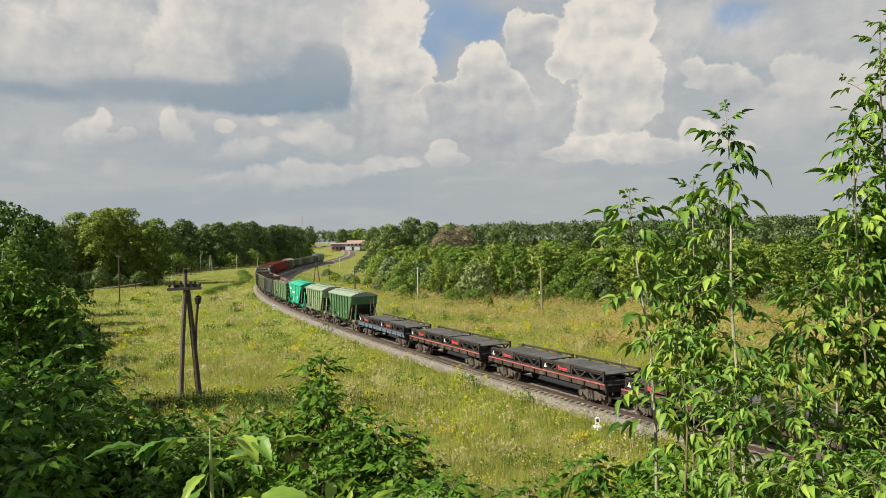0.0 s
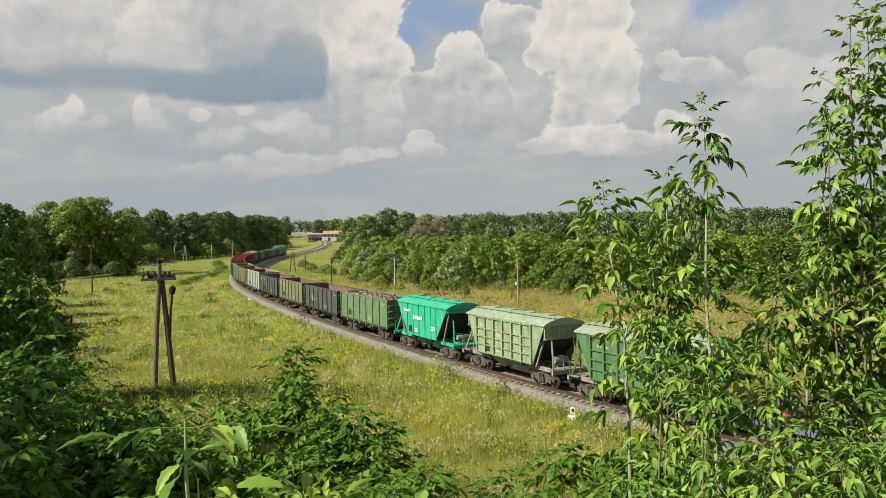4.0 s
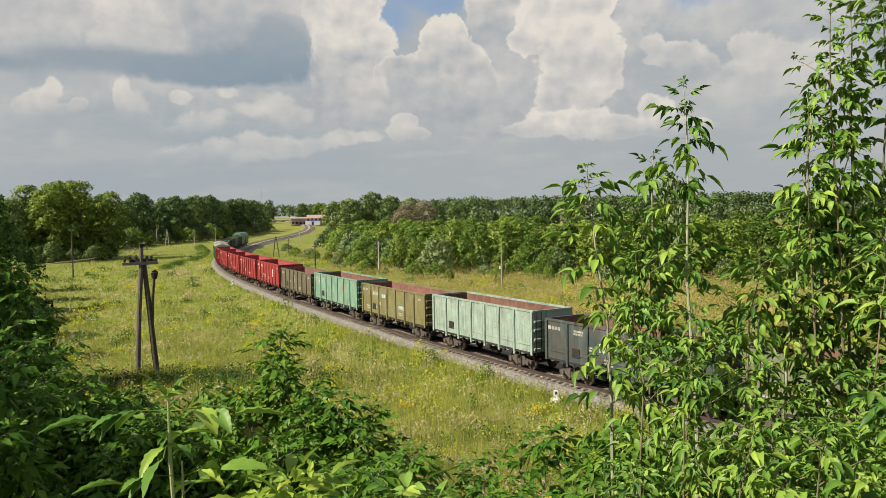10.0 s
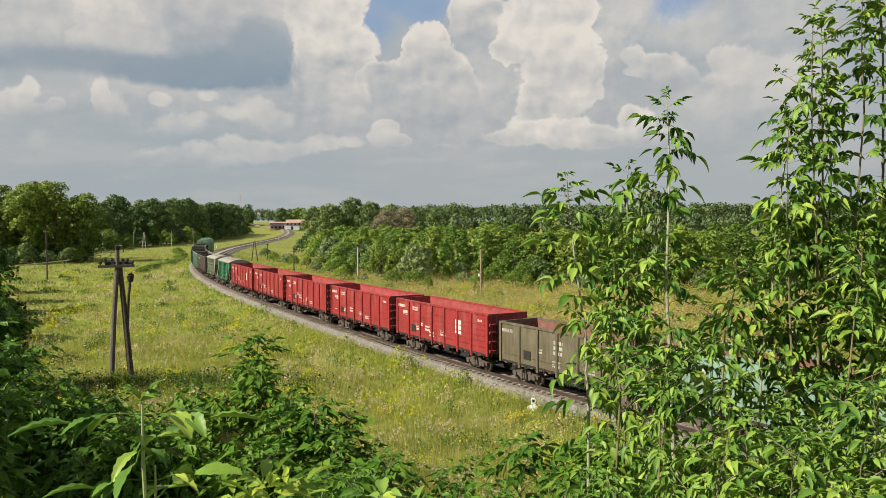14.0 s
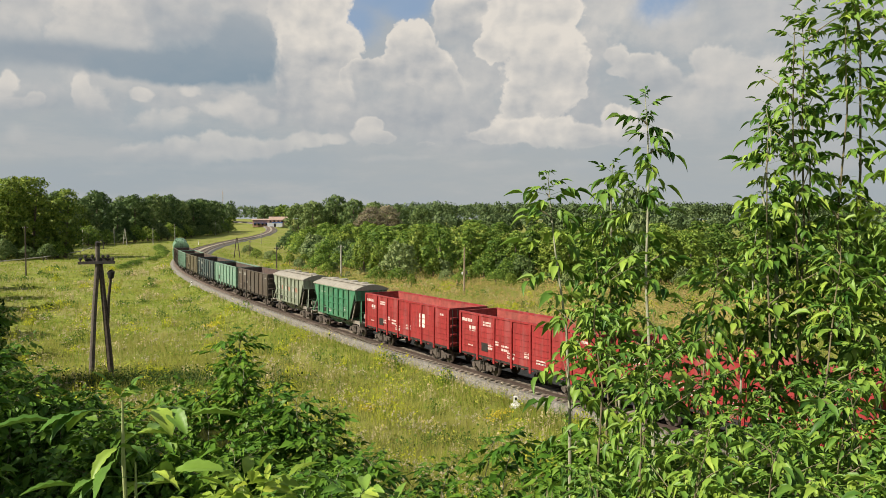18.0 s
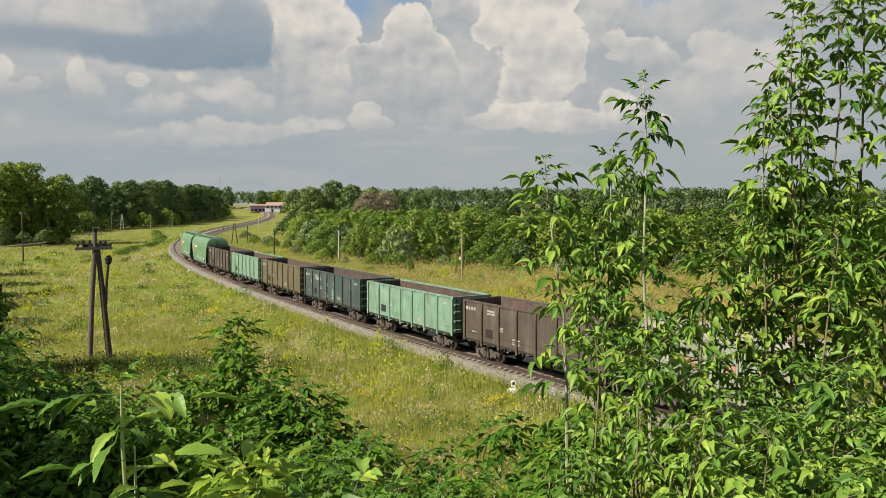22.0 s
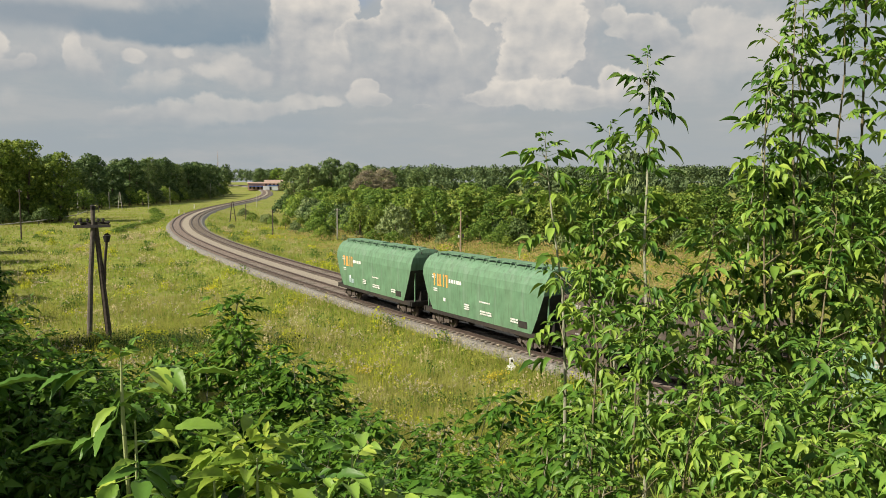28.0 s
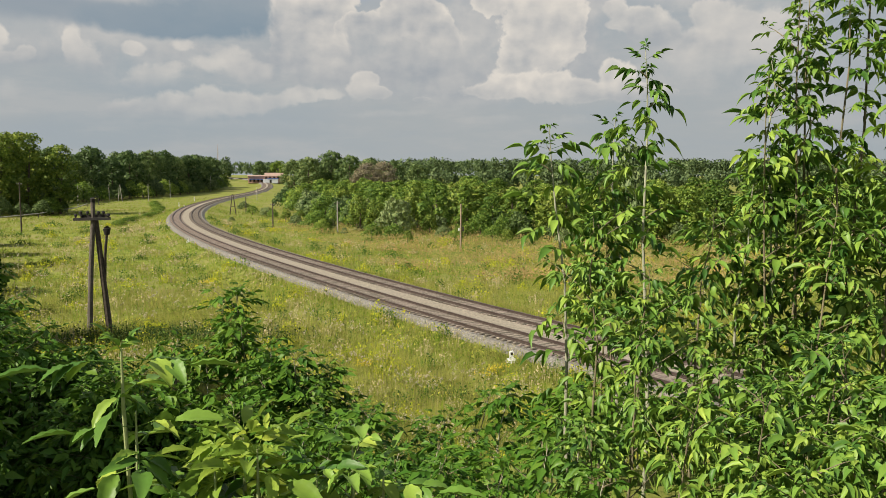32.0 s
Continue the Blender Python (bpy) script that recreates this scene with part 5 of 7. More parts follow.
PROTO = {
    "oak": tree_parts("tree", "broad dark green oak at the wood's edge", 1, 18, 6.5, L_DARK, 3500, 0.52, 0.10),
    "oak2": tree_parts("tree", "dense dark green tree at the wood's edge", 2, 16, 5.5, L_DARK, 3200, 0.49, 0.06),
    "ash": tree_parts("tree", "tall yellow-green tree with a lit rounded crown", 3, 21, 6.8, L_LIGHT, 5200, 0.42, 0.08),
    "mid": tree_parts("tree", "mid-green broadleaf tree in the wood", 4, 13, 4.6, L_MID, 3100, 0.41, 0.0),
    "mid2": tree_parts("tree", "slender mid-green tree in the wood", 5, 14, 3.8, L_MID, 2800, 0.41, 0.0, "tall"),
    "bush": tree_parts("bush", "rounded green bush beside the meadow", 6, 7, 4.2, L_MID, 2000, 0.32, 0, "bush"),
    "bush2": tree_parts("bush", "dense dark green bush beside the meadow", 7, 6, 3.6, L_DARK, 1900, 0.33, 0, "bush"),
    "willow": tree_parts("bush", "silvery willow bush beside the meadow", 8, 7, 4.0, L_SILVER, 2000, 0.33, 0, "bush"),
    "lime": tree_parts("bush", "bright yellow-green young tree in the wood's edge", 9, 8, 3.0, L_LIGHT, 1900, 0.30, 0, "bush"),
    "slope": tree_parts("tree", "small leafy tree on the slope's edge", 12, 10, 2.9, L_SHADE, 20000, 0.105, 0.1),
    "dead": tree_parts("tree", "half-withered brown tree with bare twigs", 10, 15, 5.6, L_BROWN, 2200, 0.32, 0.15, "round", 1600),
}
USED = set()


def plant(kind, x, y, height, rnd, wide=1.0):
    """Sets a tree of a kind at a spot, at its height."""
    ob = PROTO[kind]
    own = {"oak": 18, "oak2": 16, "ash": 21, "mid": 13, "mid2": 14, "bush": 7, "bush2": 6, "willow": 7, "lime": 8, "dead": 15, "slope": 10}[kind]
    x, y, k = deeper(x, y)
    s = height * k * (1 + 0.4 * (k - 1)) / own
    m = pose(x, y, gz(x, y), 0, 0, rnd.uniform(0, 360))
    if kind in USED:
        c = copy_thing(ob, m)
    else:
        USED.add(kind)
        c = ob
        c.matrix_basis = m
    c.scale = (s * wide * rnd.uniform(0.9, 1.1), s * wide * rnd.uniform(0.9, 1.1), s)
    return c


def along_line(points, step, rnd, jitter):
    out = []
    for (x0, y0), (x1, y1) in zip(points, points[1:]):
        n = max(1, int(math.hypot(x1 - x0, y1 - y0) / step))
        for k in range(n):
            q = (k + rnd.uniform(0.1, 0.9)) / n
            out.append((x0 + (x1 - x0) * q + rnd.uniform(-jitter, jitter), y0 + (y1 - y0) * q + rnd.uniform(-jitter, jitter)))
    return out


def woods():
    rnd = random.Random(11)
    # the left wood, its edge along the meadow
    edge = [(-150, 160), (-124, 190), (-126, 225), (-134, 262), (-128, 290), (-124, 330), (-121, 365), (-122, 410)]
    for x, y in along_line(edge, 8.5, rnd, 2.5):
        plant(rnd.choice(("oak", "oak2", "oak2", "oak")), x, y, rnd.uniform(14, 18), rnd)
    for x, y in along_line([(a - 11, b + 6) for a, b in edge], 11.5, rnd, 3):
        plant(rnd.choice(("oak", "oak2")), x, y, rnd.uniform(15, 19), rnd)
    for x, y in along_line([(a + 4, b - 3) for a, b in edge], 7.5, rnd, 2):
        plant(rnd.choice(("bush2", "bush2", "bush")), x, y, rnd.uniform(3, 6), rnd)
    for x, y in along_line([(-152, 172), (-128, 186), (-112, 190), (-100, 196), (-106, 208), (-122, 224)], 3.6, rnd, 1.2):
        plant(rnd.choice(("bush2", "bush2", "bush")), x, y, rnd.uniform(3.5, 6.5), rnd, 1.15)
    for x, y in along_line([(a + 7, b - 5) for a, b in edge[1:]], 4.4, rnd, 1.5):
        plant(rnd.choice(("bush2", "bush", "willow", "bush", "bush2")), x, y, rnd.uniform(3.0, 6.8), rnd, 1.15)
    for x, y, h in ((-108, 200, 22), (-113, 196, 21.5), (-101, 203, 19), (-121, 200, 21), (-116, 208, 22)):
        plant("ash", x, y, h, rnd)
    # scrub and trees right of the line
    edge = [(-49, 246), (-38, 218), (-29, 192), (-20, 172), (-6, 160), (8, 150), (24, 140), (42, 134), (66, 130), (95, 122), (130, 112)]
    for k, (x, y) in enumerate(along_line(edge, 6.0, rnd, 2.5)):
        far = y > 165
        kind = rnd.choice(("bush", "willow", "bush2", "bush") if far else ("mid", "mid2", "bush", "mid", "lime"))
        plant(kind, x, y, rnd.uniform(5, 7.5) if far else rnd.uniform(8.5, 11.5), rnd)
    for x, y in along_line([(a + 2, b - 5) for a, b in edge[1:]], 4.0, rnd, 2.5):
        plant(rnd.choice(("bush", "bush2", "bush", "willow", "lime")), x, y, rnd.uniform(2.4, 6.0), rnd)
    for x, y in along_line([(a + 4, b + 4) for a, b in edge[1:]], 5.2, rnd, 1.5):
        plant(rnd.choice(("bush", "bush", "lime", "bush2")), x, y, rnd.uniform(5.0, 8.0), rnd)
    for row in range(3):
        for x, y in along_line([(a + 5 + row * 7, b + 10 + row * 11) for a, b in edge], 7.0 + row, rnd, 4):
            plant(rnd.choice(("mid", "mid2", "mid", "lime")), x, y, rnd.uniform(8.8, 11.0) - (1.2 if y > 185 and x < 0 else 0), rnd, 1.2)
    for row in range(3):
        for x, y in along_line([(a + 10 + row * 12, b + 44 + row * 26) for a, b in edge[2:]], 10.0, rnd, 5):
            plant(rnd.choice(("mid", "mid2")), x, y, rnd.uniform(9.6, 11.0) - 0.3 * row, rnd, 1.6)
    for x, y, h in ((-17, 158, 8.0), (-9, 150, 7.5), (-13.5, 155, 7), (-36, 208, 7.5)):
        plant("lime" if h != 7.5 else "willow", x, y, h, rnd)
    for x, y, h in ((-52, 300, 16), (-44, 306, 18.5), (-36, 300, 17), (-60, 312, 15), (-30, 310, 15.5), (-20, 318, 14.5), (-10, 305, 14)):
        plant("oak", x, y, h, rnd)
    plant("willow", 34.0, 140.0, 19.0, rnd, 0.45)
    for x, y, h in ((-28, 282, 14.5), (-22, 288, 15)):
        plant("dead", x, y, h, rnd)
    # round the far building, and small bushes on the meadow
    for x, y, h in ((-168, 520, 13), (-150, 530, 14), (-128, 540, 16), (-116, 545, 17), (-98, 540, 15), (-88, 520, 14), (-80, 500, 13), (-70, 480, 12), (-62, 460, 12), (-66, 440, 10), (-60, 420, 11), (-50, 400, 12), (-178, 500, 12), (-190, 520, 15)):
        plant(rnd.choice(("oak", "mid", "oak2")), x, y, h * 0.72, rnd, 1.35)
    for x, y, h in ((-27, 163, 3.6), (-47, 205, 3.0), (-44, 199, 2.5), (-60, 232, 2.4), (-13, 140, 3.4), (-50, 182, 1.5), (20, 126, 3.5), (-6, 132, 2.2), (-24, 152, 2.6), (-33, 172, 2.4), (-38, 186, 2.8), (-19, 148, 1.8), (-9, 140, 2.6), (2, 134, 2.4), (11, 130, 3.0), (28, 124, 3.2), (-52, 210, 2.6)):
        plant(rnd.choice(("bush", "lime", "willow")), x, y, h * rnd.uniform(0.8, 1.15), rnd, rnd.uniform(1.0, 1.7))
    for x, y in along_line([(a - 1, b - 11) for a, b in edge[1:8]], 5.5, rnd, 3.5):
        plant(rnd.choice(("bush", "willow", "lime")), x, y, rnd.uniform(1.0, 3.0), rnd, rnd.uniform(1.2, 2.0))
    for x, y in along_line([(-72, 166), (-75, 186), (-77, 207), (-86, 232), (-98, 262)], 3.2, rnd, 0.8):
        plant("bush", x, y, rnd.uniform(0.8, 1.1), rnd, 2.8)
    # trees just outside the meadow's near side, whose shade falls on it
    for x, y, h in ((-61, 79, 15), (-76, 92, 14), (-45, 56, 13), (-87, 113, 15), (-52, 66, 14), (-34.5, 45, 13), (-80, 118, 14), (-63, 89, 14), (-71, 101, 14)):
        plant("oak2", x, y, h, rnd)


woods()


def far_woods():
    """The distant forest belts, joined."""
    rng = np.random.default_rng(21)
    vs, fs, ns, k = [], [], [], 0
    belts = [(-0.12, 0.85, 400, 9.6, 34, 260), (-0.10, 0.9, 600, 13.6, 40, 330), (-0.75, -0.27, 560, 13, 40, 110), (-0.30, -0.08, 760, 13, 40, 80), (-0.20, 0.9, 1000, 20, 60, 260)]
    for a0, a1, dist, h, deep, n in belts:
        az_ = rng.uniform(a0, a1, n)
        k_ = float(np.interp(dist, FAR_R, FAR_K))
        d = (dist + rng.uniform(-deep, deep, n)) * k_
        x, y = d * np.sin(az_), d * np.cos(az_)
        z = ground_z(x, y)
        for i in range(n):
            hh, w = h * k_ * (1 + 0.25 * (k_ - 1)) * rng.uniform(0.82, 1.05), h * k_ * rng.uniform(0.24, 0.36)
            v, f, nn = crown_cloud(rng, [(x[i], y[i], z[i] + hh * 0.66, w, w, hh * 0.34), (x[i] + w * 0.5, y[i], z[i] + hh * 0.4, w, w, hh * 0.36)], 170, (0.62 + dist / 1300) * k_, 0.6)
            vs.append(v)
            fs.append(f + k)
            ns.append(nn)
            k += len(v)
    # forest green greyed, so the distance haze is put into the leaf colour
    tagged(new("far_woods", quick_mesh("far_woods", np.concatenate(vs), np.concatenate(fs), leafmat("haze-greyed forest foliage", (0.125, 0.185, 0.075), (0.16, 0.22, 0.09), 0.3, 0.35, 0.0, 0.6, 0.03), normals=np.concatenate(ns))), "distant belts of dark green forest", "woods", kind="stuff")


far_woods()


# ---- grass and flowers ----
def blades(rng, x, y, h, w, per, lean=0.35):
    """Tufts of tapering blades standing at x, y."""
    n = len(x)
    z = ground_z(x, y)
    p = np.repeat(np.stack([x, y, z], -1), per, 0)
    hh = np.repeat(h, per) * rng.uniform(0.55, 1.1, n * per)
    ww = np.repeat(w, per)
    a = rng.uniform(0, 2 * math.pi, n * per)
    out = np.stack([np.cos(a), np.sin(a), np.zeros(n * per)], -1)
    side = np.stack([-np.sin(a), np.cos(a), np.zeros(n * per)], -1) * (ww * rng.uniform(0.6, 1.3, n * per))[:, None]
    root = p + out * (np.repeat(h, per) * 0.12 * rng.uniform(0, 1, n * per))[:, None]
    tip = root + out * (hh * lean * rng.uniform(0.2, 1.2, n * per))[:, None]
    tip[:, 2] += hh
    root[:, 2] -= 0.05
    face = np.cross(2 * side, tip - root + side)
    side *= np.where(face[:, 1:2] > 0, -1.0, 1.0)
    face *= np.where(face[:, 1:2] > 0, -1.0, 1.0)
    face /= np.linalg.norm(face, axis=1, keepdims=True) + 1e-9
    nrm = face * 0.65 + np.array([0.0, 0.0, 0.6])
    v = np.stack([root - side, root + side, tip], 1).reshape(-1, 3)
    return v, np.arange(len(v)).reshape(-1, 3), np.repeat(nrm / np.linalg.norm(nrm, axis=1, keepdims=True), 3, 0)


def meadow_spots(rng, n, near, far, a0, a1):
    d = np.exp(rng.uniform(math.log(near), math.log(far), n))
    a = rng.uniform(a0, a1, n)
    x, y = d * np.sin(a), d * np.cos(a)
    side, _ = beside(x, y)
    ok = (side < -2.3) | (side > 7.1)
    return x[ok], y[ok], d[ok]


def patchy(x, y, f, seed):
    return np.sin(x * f + seed) * np.sin(y * f * 1.3 + seed * 2) + 0.6 * np.sin(x * f * 2.7 + y * f * 1.9 + seed * 3)


def meadow():
    rng = np.random.default_rng(33)
    g1 = material("fresh meadow grass", (0.24, 0.325, 0.032), 0.7, var=0.25, scale=0.5, second=(0.355, 0.345, 0.08), second_scale=0.11, second_amount=0.8, bump=0, island=0.15, translucent=0.5, spec=0.06)
    g2 = material("pale seeding grass", (0.345, 0.345, 0.085), 0.8, var=0.2, scale=0.3, second=(0.39, 0.355, 0.13), second_scale=0.1, bump=0, island=0.15, translucent=0.5, spec=0.06)
    g3 = material("lush green weeds", (0.175, 0.275, 0.03), 0.7, var=0.3, scale=0.4, bump=0, island=0.22, translucent=0.5, spec=0.06)
    g4 = material("slope grass", (0.12, 0.19, 0.03), 0.8, var=0.3, scale=0.8, bump=0, island=0.35, translucent=0.2, spec=0.08)
    x, y, d = meadow_spots(rng, 80000, 16, 430, -0.62, 0.55)
    keep = (beside(x, y)[0] < 0) | (rng.random(len(x)) < 0.45)
    x, y, d = x[keep], y[keep], d[keep]
    v, f, nn = blades(rng, x, y, rng.uniform(0.2, 0.45, len(x)), 0.006 + 0.00024 * d, 5, 0.9)
    tagged(new("meadow_grass", quick_mesh("meadow_grass", v, f, g1, normals=nn)), "tall fresh yellow-green meadow grass", "grass", kind="stuff")
    x, y, d = meadow_spots(rng, 90000, 16, 300, -0.62, 0.55)
    keep = (patchy(x, y, 0.31, 1.0) + rng.normal(0, 0.6, len(x)) + (beside(x, y)[0] > 0) * 0.3) > 0.1
    x, y, d = x[keep], y[keep], d[keep]
    v, f, nn = blades(rng, x, y, rng.uniform(0.4, 0.95, len(x)), 0.004 + 0.00016 * d, 4, 0.45)
    x, y, d = meadow_spots(rng, 42000, 20, 80, -0.62, 0.5)
    w, g, n2 = blades(rng, x, y, rng.uniform(0.5, 1.05, len(x)), 0.004 + 0.00014 * d, 3, 0.35)
    v, f, nn = np.concatenate([v, w]), np.concatenate([f, g + len(v)]), np.concatenate([nn, n2])
    tagged(new("seeding_grass", quick_mesh("seeding_grass", v, f, g2, normals=nn)), "pale straw-coloured seeding grass", "grass", kind="stuff")
    x, y, d = meadow_spots(rng, 120000, 16, 260, -0.62, 0.55)
    side = beside(x, y)[0]
    # weeds around (-17, 51) thicken the shadow stand-in beside the pole
    keep = ((patchy(x, y, 0.37, 4.0) + rng.normal(0, 0.4, len(x))) > 0.3) | ((side < 0) & (side > -5.4) & (rng.random(len(x)) < 0.8)) | (np.hypot(x + 17, y - 51) < 6) | ((side > 9) & (patchy(x, y, 0.16, 7.0) + rng.normal(0, 0.3, len(x)) > 0.1))
    x, y, d = x[keep], y[keep], d[keep]
    v, f, nn = cards(rng, np.stack([x, y, ground_z(x, y) + rng.uniform(0.1, 0.5, len(x))], -1), np.tile([0.0, 0, 0.7], (len(x), 1)), (0.045 + 0.0006 * d)[:, None], soft=0.8, front=(0.0, -1.0, 0.12))
    v2, f2, n2 = blades(rng, x, y, rng.uniform(0.3, 0.55, len(x)), 0.008 + 0.0002 * d, 1, 0.6)
    tagged(new("meadow_weeds", quick_mesh("meadow_weeds", np.concatenate([v, v2]), np.concatenate([f, f2 + len(v)]), g3, normals=np.concatenate([nn, n2]))), "lush darker weeds in the meadow", "weeds", kind="stuff")
    d, a = 20 * rng.uniform(0, 1, 18000) ** 0.7, rng.uniform(-math.pi, math.pi, 18000)
    x, y = d * np.sin(a), d * np.cos(a)
    v, f, nn = blades(rng, x, y, rng.uniform(0.12, 0.32, len(x)), 0.004 + 0.0005 * d, 5, 0.8)
    tagged(new("slope_grass", quick_mesh("slope_grass", v, f, g4, normals=nn)), "green grass on the slope under the shrubs", "grass", kind="stuff")
    # dark weeds set here to stand in for the shadow beside the pole
    x, y = rng.normal(-19, 4.8, 2200), rng.normal(52.5, 1.7, 2200)
    v, f = cards(rng, np.stack([x, y, ground_z(x, y) + rng.uniform(0.1, 0.75, len(x))], -1), np.tile([0.0, 0, 1.0], (len(x), 1)), 0.10)
    v2, f2, _ = blades(rng, x, y, rng.uniform(0.4, 0.9, len(x)), 0.012 + 0 * x, 4, 0.5)
    tagged(new("nettle_patch", quick_mesh("nettle_patch", np.concatenate([v, v2]), np.concatenate([f, f2 + len(v)]), leafmat("shadow-darkened weeds", (0.05, 0.10, 0.02), (0.075, 0.13, 0.03), 0.2, 0.4, 0.0))), "dark green weed patch, darkened to carry the shadow beside the pole", "weeds", kind="stuff")
    # mounded clumps of tall weeds
    for name, label, col, col2, n, many in (("goldenrod_clumps", "yellow-green mounds of budding goldenrod in the meadow", (0.40, 0.44, 0.035), (0.52, 0.46, 0.03), 300, 64), ("mugwort_clumps", "dark green mounds of tall weeds in the meadow", (0.085, 0.155, 0.028), (0.13, 0.20, 0.04), 260, 60), ("reed_clumps", "pale straw tussocks in the meadow", (0.47, 0.41, 0.22), (0.40, 0.36, 0.17), 260, 46)):
        cx, cy, cd = meadow_spots(rng, n, 27, 190, -0.6, 0.45)
        r = np.repeat(rng.uniform(0.4, 1.1, len(cx)) * (1 + cd / 160), many)
        hh = np.repeat(rng.uniform(0.75, 1.3, len(cx)), many)
        d = np.repeat(cd, many)
        q = rng.normal(0, 0.5, (len(r), 2))
        x, y = np.repeat(cx, many) + q[:, 0] * r, np.repeat(cy, many) + q[:, 1] * r
        z = ground_z(x, y) + hh * np.exp(-(q ** 2).sum(1)) * rng.uniform(0.35, 1.05, len(r))
        v, f, nn = cards(rng, np.stack([x, y, z], -1), np.tile([0.0, -0.2, 0.9], (len(x), 1)), (0.055 + 0.0009 * d)[:, None], soft=0.75, front=(0.0, -1.0, 0.12))
        w, g, n2 = blades(rng, x[::2], y[::2], hh[::2], 0.006 + 0.00018 * d[::2], 1, 0.3)
        mat = material(name + " leaves", col, 0.8, var=0.25, second=col2, second_scale=0.4, bump=0, island=0.25, translucent=0.3, spec=0.06)
        tagged(new(name, quick_mesh(name, np.concatenate([v, w]), np.concatenate([f, g + len(v)]), mat, normals=np.concatenate([nn, n2]))), label, "weeds", kind="stuff")
    # flower heads: each a small tuft of sprays on a stalk
    for name, label, col, n, thr, fr, seed, size, up, per in (("white_flowers", "whitish fluffy flower heads in the grass", (0.41, 0.365, 0.225), 52000, 0.55, 0.55, 2.0, 0.026, (0.45, 0.9), 6),
                                                      ("yellow_flowers", "yellow goldenrod heads in the grass", (0.52, 0.44, 0.03), 16000, 1.2, 0.45, 6.0, 0.035, (0.4, 0.65), 5),
                                                      ("lime_flowers", "pale yellow-green flowering weeds in the grass", (0.36, 0.39, 0.05), 40000, 0.45, 0.42, 9.0, 0.045, (0.4, 0.65), 4)):
        x, y, d = meadow_spots(rng, n, 18, 230, -0.62, 0.55)
        keep = (patchy(x, y, fr, seed) + rng.normal(0, 0.25, len(x))) > thr
        keep &= (rng.random(len(x)) < np.interp(d, [30, 60, 120, 230], [1, 0.75, 0.3, 0.1])) & (np.hypot((x + 18) / 8, (y - 52.5) / 3.5) > 1) & ((beside(x, y)[0] < 0) | (rng.random(len(x)) < 0.12))
        if name == "yellow_flowers":
            for px_, py_, r in ((2.6, 41.3, 1.0), (-24, 78, 0.8), (-9, 54, 0.7), (-46, 150, 5), (-30, 150, 5), (-20, 47, 0.9), (4.5, 40, 0.6)):
                keep |= np.hypot(x - px_, y - py_) < r
            m = 130
            ex = np.concatenate([rng.normal(px_, r * 0.45, m // 3) for px_, py_, r in ((2.6, 41.3, 0.6), (-24, 78, 0.9), (-4.5, 44, 0.6))])
            ey = np.concatenate([rng.normal(py_, r * 0.45, m // 3) for px_, py_, r in ((2.6, 41.3, 0.6), (-24, 78, 0.9), (-4.5, 44, 0.6))])
            x, y, d = np.concatenate([x[keep], ex]), np.concatenate([y[keep], ey]), np.concatenate([d[keep], np.hypot(ex, ey)])
        else:
            x, y, d = x[keep], y[keep], d[keep]
        c = np.repeat(np.stack([x, y, ground_z(x, y) + rng.uniform(*up, len(x))], -1), per, 0)
        sz = np.repeat(size + d * 0.0007, per)[:, None]
        c = c + rng.normal(0, 1, c.shape) * sz * 0.8
        v, f, nn = cards(rng, c, np.tile([0.0, -0.3, 0.9], (len(c), 1)), sz, soft=0.7, front=(0.0, -1.0, 0.12))
        tagged(new(name, quick_mesh(name, v, f, material(name + " petals", col, 0.8, var=0.2, bump=0, island=0.3, translucent=0.2), normals=nn)), label, "flowers", kind="stuff")
    # the withered tall weeds right of the line
    x, y, d = meadow_spots(rng, 75000, 80, 220, -0.22, 0.5)
    side = beside(x, y)[0]
    keep = (side > 9) & ((patchy(x, y, 0.22, 3.0) + rng.normal(0, 0.4, len(x))) > np.interp(side, [9, 18, 30], [1.5, 0.75, -0.6])) & (y < 190)
    x, y, d = x[keep], y[keep], d[keep]
    v, f, nn = cards(rng, np.stack([x, y, ground_z(x, y) + rng.uniform(0.2, 1.3, len(x))], -1), np.tile([0.0, -0.4, 0.8], (len(x), 1)), 0.16, soft=0.75, front=(0.0, -1.0, 0.12))
    hog = material("withering hogweed", (0.39, 0.275, 0.10), 0.8, var=0.3, scale=0.3, second=(0.27, 0.29, 0.07), second_scale=0.09, second_amount=0.9, bump=0, island=0.18, translucent=0.25)
    tagged(new("withered_weeds", quick_mesh("withered_weeds", v, f, hog, normals=nn)), "tall rust-brown and ochre withering weeds", "weeds", kind="stuff")


meadow()


